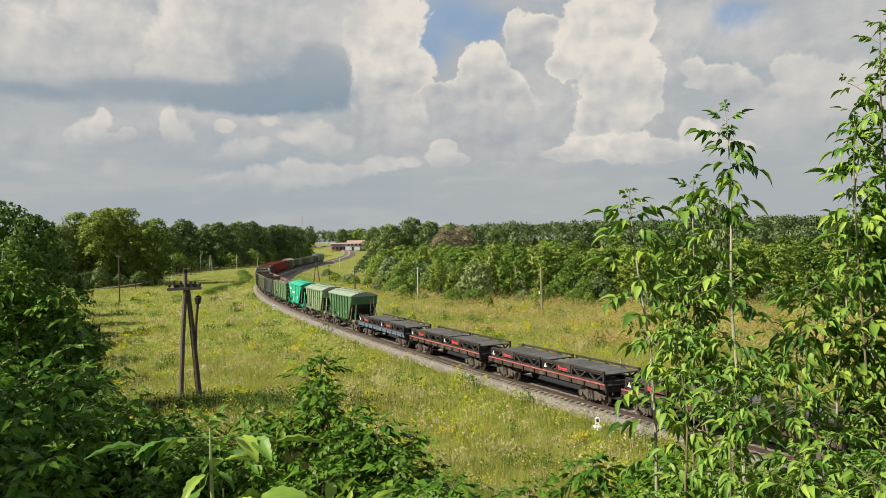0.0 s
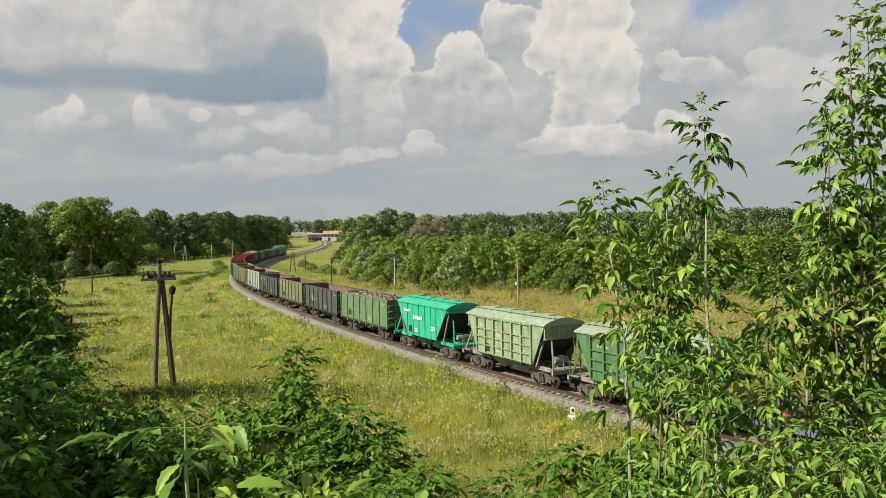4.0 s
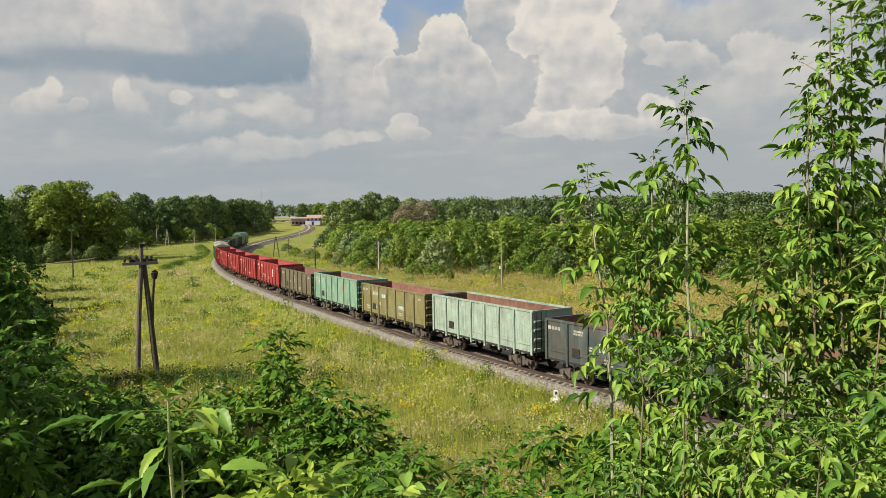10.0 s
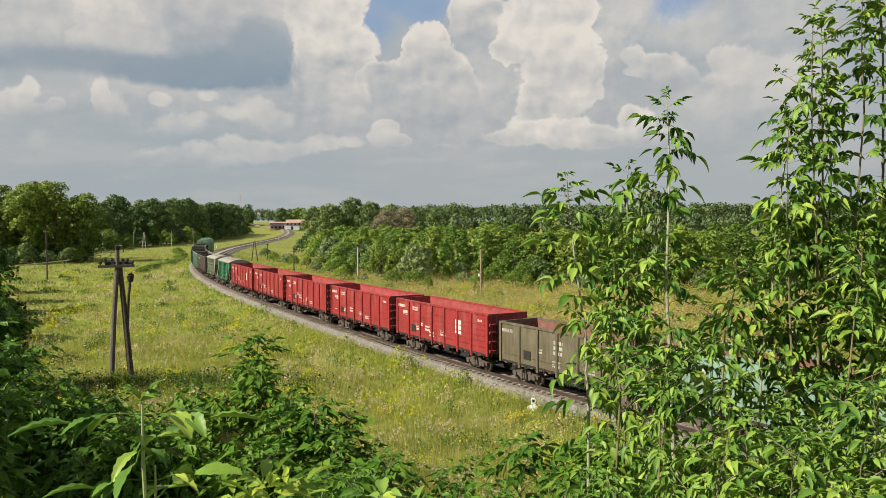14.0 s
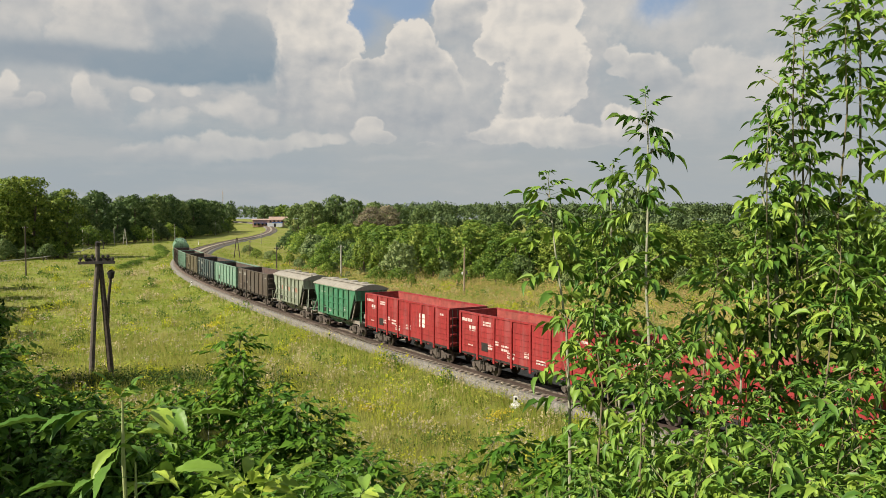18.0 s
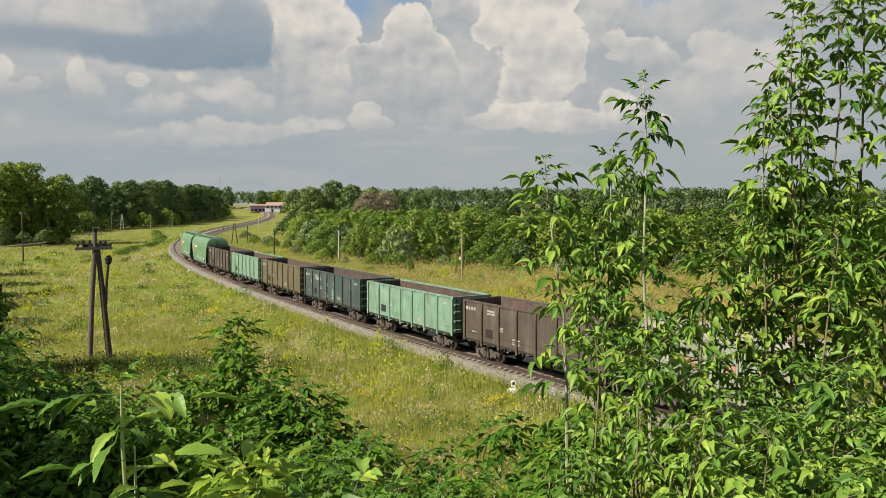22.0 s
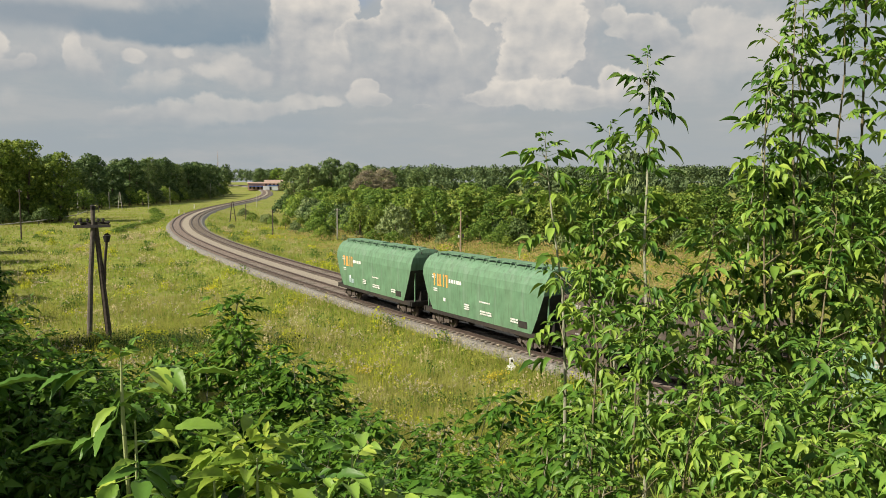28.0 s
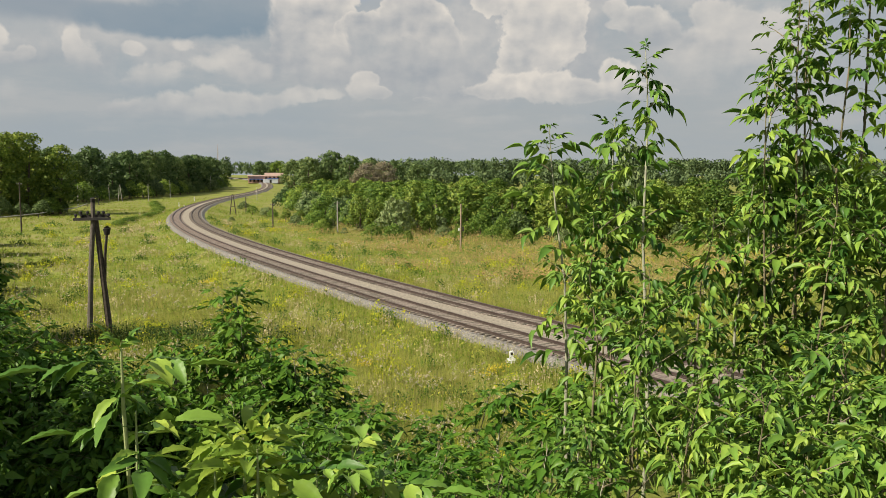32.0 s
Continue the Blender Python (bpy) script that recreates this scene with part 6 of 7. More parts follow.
# ---- poles, posts and the far building ----
def telegraph_pole():
    x, y = -25.1, 53.9
    z = gz(x, y)
    o = thing("telegraph_pole", "weathered twin-legged wooden pole with crossarms and insulators", "utility pole")
    o.location = (x, y, z)
    H = 9.35
    part("post", Shape().tube([(0, 0, -0.4), (0.25, 0.1, H * 0.5), (0.5, 0.2, H - 1.2), (0.52, 0.2, H)], [0.19, 0.175, 0.16, 0.15], 10), o, material("pale grey post", (0.135, 0.115, 0.095), 0.9, var=0.3, scale=5), "pale grey weathered post")
    part("brace_post", Shape().tube([(1.25, 0.55, -0.4), (0.9, 0.4, H * 0.5), (0.62, 0.3, H - 0.9)], [0.22, 0.19, 0.16], 10), o, M_WOOD)
    part("strut", Shape().tube([(1.05, 0.5, 3.4), (1.15, 0.4, 5.6), (1.38, 0.3, 7.2)], [0.07, 0.11, 0.10], 8), o, M_WOOD)
    for k, (zz, a, b) in enumerate(((8.15, -0.75, 1.75), (8.35, -0.35, 1.55))):
        part("crossarm", Shape().beam((a, -0.05 + 0.25 * k, zz), (b, 0.1 + 0.25 * k, zz + 0.06), 0.19, 0.20), o, M_BLACK)
    ins = Shape().tube([(0, 0, 0), (0, 0, 0.08), (0, 0, 0.12), (0, 0, 0.24), (0, 0, 0.28)], [0.05, 0.05, 0.13, 0.11, 0.04], 8).mesh("insulator", M_BLACK)
    for px_, pz in ((-0.65, 8.24), (-0.25, 8.25), (0.2, 8.44), (0.95, 8.45), (1.3, 8.46), (1.65, 8.28), (-0.3, 8.44)):
        part("insulator", ins, o, at=(px_, 0.05, pz))
    part("cap", Shape().tube([(0.52, 0.2, H - 0.05), (0.54, 0.2, H + 0.25), (0.56, 0.2, H + 0.3)], [0.15, 0.2, 0.1], 8), o, M_BLACK)
    part("hook_wire", Shape().tube([(0.55, 0.2, H + 0.25), (0.8, 0.2, H + 0.42), (0.95, 0.2, H + 0.2), (0.95, 0.2, H - 0.2)], [0.03] * 4, 6), o, M_BLACK)
    part("cable_head", Shape().tube([(1.4, 0.25, 7.05), (1.42, 0.25, 7.5), (1.35, 0.25, 7.62)], [0.18, 0.27, 0.16], 10), o, M_BLACK)
    return o


def line_pole(x, y, h, label, arm=True, boxes=False, frame=False, mat=None):
    o = thing("line_pole", label, "utility pole", "line poles beside the railway")
    x, y, k = deeper(x, y)
    h *= k
    o.location = (x, y, gz(x, y))
    m = mat or M_WOOD
    if frame:
        for s in (-1, 1):
            part("leg", Shape().tube([(s * 0.9, 0, -0.3), (s * 0.12, 0, h)], [0.15, 0.11], 8), o, m)
        part("tie_bar", Shape().beam((-0.6, 0, h * 0.4), (0.6, 0, h * 0.4), 0.12), o, m)
    else:
        part("post", Shape().tube([(0, 0, -0.3), (0, 0, h * 0.5), (0.02, 0, h)], [0.15, 0.13, 0.11], 8), o, m)
    if arm:
        part("crossarm", Shape().beam((-0.55, 0, h - 0.45), (0.55, 0, h - 0.45), 0.1), o, M_BLACK)
        ins = Shape().tube([(0, 0, 0), (0, 0, 0.16)], [0.05, 0.03], 6).mesh("insulator", M_CONC)
        for k in (-0.5, -0.2, 0.2, 0.5):
            part("insulator", ins, o, at=(k, 0, h - 0.4))
    if boxes:
        part("signal_box", Shape().box(-0.42, -0.18, -0.15, 0.1, h * 0.42, h * 0.42 + 0.4), o, M_SIGNWHITE, "pale equipment box")
        part("signal_box", Shape().box(0.2, 0.5, -0.2, 0.15, h * 0.42, h * 0.42 + 0.6), o, M_BLACK)
    return o


telegraph_pole()
M_PALE = material("pale pole", (0.45, 0.42, 0.37), 0.9, var=0.2, scale=4)
line_pole(2.8, 119.5, 7.2, "tan wooden pole with two equipment boxes", False, True, mat=material("tan pole wood", (0.33, 0.25, 0.175), 0.9, var=0.25, scale=5))
line_pole(-21.0, 153.1, 6.3, "pale concrete pole with a dark band", True, mat=M_PALE)
line_pole(-36.0, 162.7, 5.6, "grey wooden pole beside the railway")
line_pole(-54.7, 213.7, 4.8, "grey wooden pole beside the railway")
line_pole(-56.7, 207.7, 5.6, "grey A-shaped wooden pole", False, frame=True)
line_pole(-81.6, 148.6, 9.8, "tall grey wooden pole on the meadow", True)
for lx, ly, lh in ((-112.3, 236.9, 6.6), (-119, 274.7, 6.0), (-106.2, 277.7, 6.2), (-107.8, 304.6, 7.0), (-112, 372, 7.5), (-116, 400, 7.5), (-70, 290, 5), (-78, 420, 6)):
    line_pole(lx, ly, lh, "pale pole at the edge of the wood", False, mat=M_PALE)
line_pole(-114.0, 272.0, 6.0, "pale A-shaped pole at the edge of the wood", False, frame=True, mat=M_PALE)


def marker_post(x, y, h, base=True):
    o = thing("marker_post", "small white railway marker post with a dark mark", "marker post", "railway marker posts")
    x, y, k = deeper(x, y)
    h *= k
    o.location = (x, y, gz(x, y))
    part("post", Shape().prism([(-0.13, -0.3), (0.13, -0.3), (0.13, h - 0.06), (0.08, h), (-0.08, h), (-0.13, h - 0.06)], 1, -0.1, 0.1), o, M_SIGNWHITE)
    part("dark_mark", Shape().box(-0.07, 0.07, -0.106, -0.1, h * 0.62, h * 0.9), o, M_BLACK, "dark unreadable mark")
    if base:
        sh = Shape()
        sh.tube([(0, 0, -0.2), (0, 0, 0.1), (0, 0, 0.16)], [0.36, 0.33, 0.2], 12)
        part("base_ring", sh, o, M_SIGNWHITE)
    return o


marker_post(3.95, 43.2, 0.58)
marker_post(-39.7, 119.4, 0.7)
marker_post(-82.3, 240, 1.6, False)
marker_post(-90.4, 280, 1.6, False)
marker_post(-76.0, 226, 0.7)


def station():
    x, y, k = deeper(-105.8, 462.0)
    o = thing("station_building", "low red-brick building with a pale blue-white front", "building")
    z = gz(x, y) - 0.3
    o.location = (x, y, z)
    o.rotation_euler, o.scale = (0, 0, radians(12)), (k, k, k)
    brick = material("faded red brick", (0.46, 0.27, 0.21), 0.9, var=0.2, scale=2.0, second=(0.52, 0.36, 0.29), second_scale=0.3)
    roofm = material("rusty sheet roof", (0.40, 0.28, 0.22), 0.7, var=0.2, scale=1.0)
    whitem = material("white front panel", (0.72, 0.74, 0.78), 0.7, var=0.08, scale=1.0)
    bluem = material("blue fascia", (0.10, 0.18, 0.50), 0.6, var=0.1, scale=1.0)
    part("wall", Shape().box(-10.5, 9.5, 0, 9, 0, 4.2), o, brick)
    part("annex", Shape().box(-1.8, 7.0, -5, -0.02, 0, 2.5), o, whitem, "white low front annex")
    part("fascia", Shape().box(0.8, 7.2, -5.1, -4.95, 2.5, 3.0), o, bluem, "blue fascia band")
    part("canopy", Shape().box(-9.8, -1.9, -2.2, -0.02, 2.2, 2.45), o, bluem)
    part("roof", Shape().prism([(-0.6, 4.2), (4.5, 6.2), (9.6, 4.2), (9.6, 4.05), (-0.6, 4.05)], 0, -1.0, 10.1), o, roofm)
    part("roof_low", Shape().prism([(-0.6, 4.2), (4.5, 4.9), (9.6, 4.2), (9.6, 4.05), (-0.6, 4.05)], 0, -11.1, -1.02), o, roofm)
    win = Shape().box(-0.55, 0.55, -0.06, 0.0, 0, 1.3).mesh("window", M_BLACK)
    for k in range(8):
        part("window", win, o, at=(-9.2 + k * 2.3, 0, 2.6 if k > 3 else 0.9))
    part("door", Shape().box(2.0, 3.2, -5.06, -5.0, 0, 2.1), o, M_BLACK)


station()


def mast():
    o = thing("radio_mast", "distant red and white lattice radio mast", "mast")
    x, y, k = deeper(-252.0, 866.0)
    o.scale = (k, k, k * 0.8)
    o.location = (x, y, gz(x, y))
    redm = material("mast red", (0.50, 0.40, 0.37), 0.7, var=0.1)
    for k in range(8):
        sh = Shape()
        a, b, w0, w1 = k * 5.2, (k + 1) * 5.2 - 0.05, 0.9 - k * 0.08, 0.82 - k * 0.08
        for sx, sy in ((-1, -1), (1, -1), (1, 1), (-1, 1)):
            sh.beam((sx * w0, sy * w0, a), (sx * w1, sy * w1, b), 0.11)
            sh.beam((sx * w0, sy * w0, a), (-sy * w1 * 1.0, sx * w1, b), 0.08)
        part("lattice_section", sh, o, redm if k % 2 else M_CONC)
    part("antenna", Shape().beam((0, 0, 41.4), (0, 0, 46), 0.14), o, redm)


mast()


def pipeline():
    o = thing("pipeline", "pale raised pipe on low supports across the meadow", "pipe")
    pts = [(-150, 118), (-120, 140), (-104, 156), (-100, 190), (-104, 218), (-110, 238)]
    pts = [deeper(a, b)[:2] for a, b in pts]
    path = [Vector((a, b, gz(a, b) + 1.1)) for a, b in pts]
    part("pipe", Shape().tube(path, [0.13] * len(path), 8), o, M_PALE)
    for a, b in pts:
        part("support", Shape().box(a - 0.08, a + 0.08, b - 0.08, b + 0.08, gz(a, b) - 0.3, gz(a, b) + 1.0), o, M_WOOD)


pipeline()


# ---- young ash-leaved maples and shrubs on the slope before the camera ----
def bent(o, yaw, length, sag, bend, curl, stations):
    """Points along a drooping midrib, with the way across it and the way up from it at each."""
    out, p, prev = [], np.array(o, float), 0.0
    for t in stations:
        a, y = -(sag + bend * t), yaw + curl * t
        u = np.array([math.cos(y) * math.cos(a), math.sin(y) * math.cos(a), math.sin(a)])
        s = np.array([-math.sin(y), math.cos(y), 0.0])
        p = p + u * length * (t - prev)
        prev = t
        out.append((p, s, np.cross(u, s)))
    return out


def leaflet(rng, o, yaw, length, width, droop):
    """One pointed leaflet, drooping and folded along its midrib: vertices and faces."""
    rib = bent(o, yaw, length, droop * rng.uniform(0.3, 0.8), droop * rng.uniform(0.4, 1.0), rng.uniform(-0.4, 0.4), (0, 0.2, 0.45, 0.7, 1.0))
    tw, fold = rng.uniform(-0.7, 0.7), rng.uniform(0.35, 1.0)
    v = [p for p, s, n in rib]
    for sign in (-1, 1):
        for k, q in ((1, 0.95), (2, 1.0), (3, 0.52)):
            p, s, n = rib[k]
            across, up = s * math.cos(tw) + n * math.sin(tw), n * math.cos(tw) - s * math.sin(tw)
            v.append(p + (across * sign * math.cos(fold) + up * math.sin(fold)) * width * q * 0.5)
    f = [(0, 5, 1), (1, 5, 6), (1, 6, 2), (2, 6, 7), (2, 7, 3), (3, 7, 4), (0, 1, 8), (1, 9, 8), (1, 2, 9), (2, 10, 9), (2, 3, 10), (3, 4, 10)]
    return v, f


def broad_leaflet(rng, o, yaw, length, width, droop):
    """A leaflet seen close by: pleated along its side veins, toothed at the edge."""
    st = np.linspace(0, 1, 13)
    rib = bent(o, yaw, length, droop * rng.uniform(-0.1, 0.5), droop * rng.uniform(0.5, 1.2), rng.uniform(-0.25, 0.25), st)
    tw, fold = rng.uniform(-0.5, 0.5), rng.uniform(0.25, 0.7)
    v, f, n = [], [], len(st)
    for k, (p, s, up0) in enumerate(rib):
        t = st[k]
        half = 0.5 * width * min(1.0, (t / 0.34) ** 0.75) * max(0.0, 1 - max(0.0, (t - 0.34) / 0.66) ** 1.5)
        tooth, pleat = (1.03, 0.07) if k % 2 else (0.96, -0.07)
        across, up = s * math.cos(tw) + up0 * math.sin(tw), up0 * math.cos(tw) - s * math.sin(tw)
        v.append(p)
        for sign in (-1, 1):
            for q in (0.55, 1.0):
                w = half * q * (tooth if q == 1.0 else 1.0)
                v.append(p + across * sign * w * math.cos(fold) + up * (w * math.sin(fold) * (1.0 if q < 1 else 0.85) + pleat * half * q))
    for k in range(n - 1):
        a, b = 5 * k, 5 * (k + 1)
        for i, j in ((2, 1), (1, 0), (0, 3), (3, 4)):
            f += [(a + i, a + j, b + j), (a + i, b + j, b + i)]
    return v, f


def plain_leaflet(rng, o, yaw, length, width, droop):
    """A far leaflet: two halves folded along the midrib."""
    u = np.array([math.cos(yaw), math.sin(yaw), 0.0])
    s = np.array([-math.sin(yaw), math.cos(yaw), rng.uniform(-0.5, 0.5)])
    tip = o + u * length - np.array([0, 0, droop * length])
    mid = o + u * length * 0.45 - np.array([0, 0, droop * length * 0.3 - width * 0.2])
    return [o, mid - s * width * 0.5, tip, mid + s * width * 0.5], [(0, 1, 2), (0, 2, 3)]


def compound_leaf(seed, pairs, length, width, droop, blade=leaflet, stalk=None):
    """A feathered leaf of paired leaflets with a drooping stalk, along +x."""
    rng = np.random.default_rng(seed)
    v, f = [], []

    def put(vv, ff):
        k = len(v)
        v.extend(vv)
        f.extend(tuple(i + k for i in q) for q in ff)
    stalk = stalk or 0.06 + 0.045 * pairs

    def along(t):
        return np.array([stalk * t, 0, -min(droop, 1.0) * 0.4 * stalk * t * t])
    a, b, c, w = along(0), along(0.5), along(1), 0.0018
    for p, q in () if blade is plain_leaflet else ((a, b), (b, c)):
        put([p + [0, w, 0], p + [0, -w, 0], q + [0, -w, 0], q + [0, w, 0], p + [0, 0, w], q + [0, 0, w]], [(0, 1, 2), (0, 2, 3), (1, 4, 5), (1, 5, 2), (4, 0, 3), (4, 3, 5)])
    for k in range(pairs):
        t = 0.5 + 0.45 * k / max(1, pairs)
        for s in (-1, 1):
            put(*blade(rng, along(t), s * rng.uniform(0.7, 1.1), length * rng.uniform(0.75, 1.0), width * rng.uniform(0.8, 1.05), droop * rng.uniform(0.7, 1.2)))
    put(*blade(rng, along(1), rng.uniform(-0.2, 0.2), length * 1.15, width * 1.05, droop * rng.uniform(0.6, 1.1)))
    return np.array(v), np.array(f)


LEAVES = [compound_leaf(60 + k, (2, 1, 2, 2, 3, 1, 2, 2)[k], (0.115, 0.105, 0.11, 0.12, 0.10, 0.125, 0.11, 0.115)[k], (0.053, 0.049, 0.052, 0.055, 0.048, 0.055, 0.051, 0.055)[k], (0.7, 0.95, 1.2, 0.85, 1.1, 0.6, 1.3, 1.0)[k]) for k in range(8)]
PLAIN = [compound_leaf(90 + k, (2, 2, 3, 2, 3, 2)[k], (0.10, 0.09, 0.095, 0.10, 0.085, 0.105)[k], (0.06, 0.055, 0.058, 0.06, 0.05, 0.062)[k], (0.5, 0.9, 0.7, 1.1, 0.8, 0.6)[k], plain_leaflet) for k in range(6)]
BROAD = [compound_leaf(120 + k, (1, 2, 1, 2)[k], (0.112, 0.10, 0.118, 0.095)[k], (0.046, 0.040, 0.048, 0.038)[k], (0.75, 0.95, 1.1, 0.7)[k], broad_leaflet, (0.085, 0.11, 0.075, 0.10)[k]) for k in range(4)]
L_SUN = leafmat("young maple leaves", (0.138, 0.258, 0.037), (0.188, 0.298, 0.048), 0.15, 0.42, 0.35, 0.44, 6.0, 22.0, 0.2)
# the maple leaf colour darkened, to put the slope's shade into the leaves
L_SHRUB_SHADE = leafmat("shade-toned maple shrub leaves", (0.09, 0.195, 0.02), (0.125, 0.235, 0.028), 0.22, 0.3, 0.12, 0.45, 3.0)
L_NEW = leafmat("yellow-green new leaves", (0.29, 0.42, 0.055), (0.35, 0.43, 0.075), 0.36, 0.25, 0.25, 0.42, 9.0, 26.0)
# the same shrub leaf slightly lighter, its sunlight put into the colour
L_EDGE = leafmat("sunlit shrub leaves", (0.10, 0.205, 0.02), (0.14, 0.245, 0.028), 0.25, 0.3, 0.12, 0.42, 3.0)
LEAF_MESH = {}
M_STEM = material("pale green-grey stem", (0.36, 0.36, 0.26), 0.7, var=0.2, scale=8.0, bump=0.05)
M_TWIG = material("tan twig bark", (0.20, 0.17, 0.10), 0.8, var=0.3, scale=9.0, bump=0.05)


def leaf_mesh(k, mat):
    if (k, mat.name) not in LEAF_MESH:
        v, f = LEAVES[k]
        LEAF_MESH[(k, mat.name)] = quick_mesh("leaf", v, f, mat)
        LEAF_MESH[(k, mat.name)].shade_smooth()
    return LEAF_MESH[(k, mat.name)]


def sapling(name, label, x, y, top, seed, leaf, size=1.0, lean=(0.0, 0.0), start=0.2, step=0.11, boughs=5, single=True, reach=0.45, youth=0.55, kinds=(0, 1, 2, 3, 4, 5), lift=0.5, bark=None):
    """A young maple: a whip-like stem with boughs, and feathered leaves in pairs."""
    rnd = random.Random(seed)
    z0 = gz(x, y)
    h = top - z0
    o = thing(name, label, "sapling" if name == "maple_sapling" else "shrub")
    o.location = (x, y, z0)
    stem = [Vector((lean[0] * q * q + rnd.uniform(-0.012, 0.012) * h, lean[1] * q * q + rnd.uniform(-0.012, 0.012) * h, h * q)) for q in (0, 0.2, 0.4, 0.6, 0.8, 0.92, 1.0)]
    stem[0] = Vector((0, 0, -0.1))
    r = 0.004 + (0.0032 if bark is None else 0.002) * h
    part("stem", Shape().tube(stem, [r, r * 0.9, r * 0.75, r * 0.6, r * 0.45, r * 0.3, r * 0.15], 7), o, bark or M_STEM)
    spots = []

    def at(path, q):
        p = q * (len(path) - 1)
        k = min(int(p), len(path) - 2)
        return path[k].lerp(path[k + 1], p - k)

    def dress(path, length, q0, gap, scale0):
        n, turn = max(1, int(length * (1 - q0) / gap)), rnd.uniform(0, 3)
        for k in range(n + 1):
            q = q0 + (1 - q0) * k / max(1, n)
            turn += 1.57 + rnd.uniform(-0.3, 0.3)
            young = 1.0 - youth * max(0.0, (q - 0.7) / 0.3)
            for s in (0, math.pi):
                spots.append((at(path, q), turn + s + rnd.uniform(-0.3, 0.3), rnd.uniform(-0.25, 0.55) + lift * (q > 0.9), scale0 * young * rnd.uniform(0.8, 1.15)))
    dress(stem, h, start, step, size)
    for k in range(boughs):
        q = start * 0.7 + (0.92 - start * 0.7) * (k + rnd.uniform(0.1, 0.9)) / max(1, boughs)
        a, ln = rnd.uniform(0, 2 * math.pi), reach * h * (1.15 - q) * rnd.uniform(0.6, 1.2)
        p = at(stem, q)
        b = [p, p + Vector((math.cos(a) * ln * 0.4, math.sin(a) * ln * 0.4, ln * 0.35)), p + Vector((math.cos(a) * ln * 0.8, math.sin(a) * ln * 0.8, ln * 0.6)), p + Vector((math.cos(a) * ln * 1.05, math.sin(a) * ln * 1.05, ln * 0.72))]
        part("bough", Shape().tube(b, [r * 0.45, r * 0.35, r * 0.22, r * 0.1], 6), o, M_TWIG)
        dress(b, ln * 1.3, 0.25, step * 0.9, size * 0.92)
    vs, fs, n0 = [], [], 0
    for i, (p, a, rise, s) in enumerate(spots):
        k = rnd.choice(kinds)
        e = Euler((rnd.uniform(-0.35, 0.35), -rise, a))
        if single and i < 24:
            ob = new("leaf", leaf_mesh(k, leaf))
            ob.parent, ob.location, ob.rotation_euler, ob.scale = o, p, e, (s, s, s)
        else:
            v, f = (LEAVES if single else PLAIN)[k]
            vs.append(v @ np.array(e.to_matrix()).T * s + np.array(p))
            fs.append(f + n0)
            n0 += len(v)
    if vs:
        tagged(part("foliage", quick_mesh("foliage", np.concatenate(vs), np.concatenate(fs), leaf), o), kind="stuff")
    return o


def shoot(x, y, top, nodes, mat, turn, rnd):
    """A near shoot: a green stem with crossed pairs of large leaves; nodes of depth below the tip, size and rise."""
    z0 = gz(x, y)
    h = top - z0
    o = thing("maple_sapling", "bright green maple shoot with large toothed leaves", "sapling")
    o.location = (x, y, z0)
    part("stem", Shape().tube([(0.02, 0.03, -0.1), (0.02, 0.0, h * 0.5), (0.0, 0.0, h - 0.12), (0.0, 0.0, h + 0.004)], [0.006, 0.005, 0.004, 0.0015], 8), o, material("fresh green stem", (0.33, 0.38, 0.17), 0.6, var=0.15, scale=20.0, bump=0.05))
    for i, (down, size, rise) in enumerate(nodes):
        for s in (0, math.pi):
            key = ("broad", rnd.randrange(4), mat.name)
            if key not in LEAF_MESH:
                v, f = BROAD[key[1]]
                LEAF_MESH[key] = quick_mesh("leaf", v, f, mat)
                LEAF_MESH[key].shade_smooth()
            k = size * rnd.uniform(0.9, 1.08)
            ob = new("leaf", LEAF_MESH[key])
            ob.parent, ob.location = o, (0, 0, h - down)
            ob.rotation_euler, ob.scale = Euler((rnd.uniform(-0.3, 0.3), -rise + rnd.uniform(-0.12, 0.12), turn + i * 1.57 + s + rnd.uniform(-0.25, 0.25))), (k, k, k)
    return o


SWAYING = []


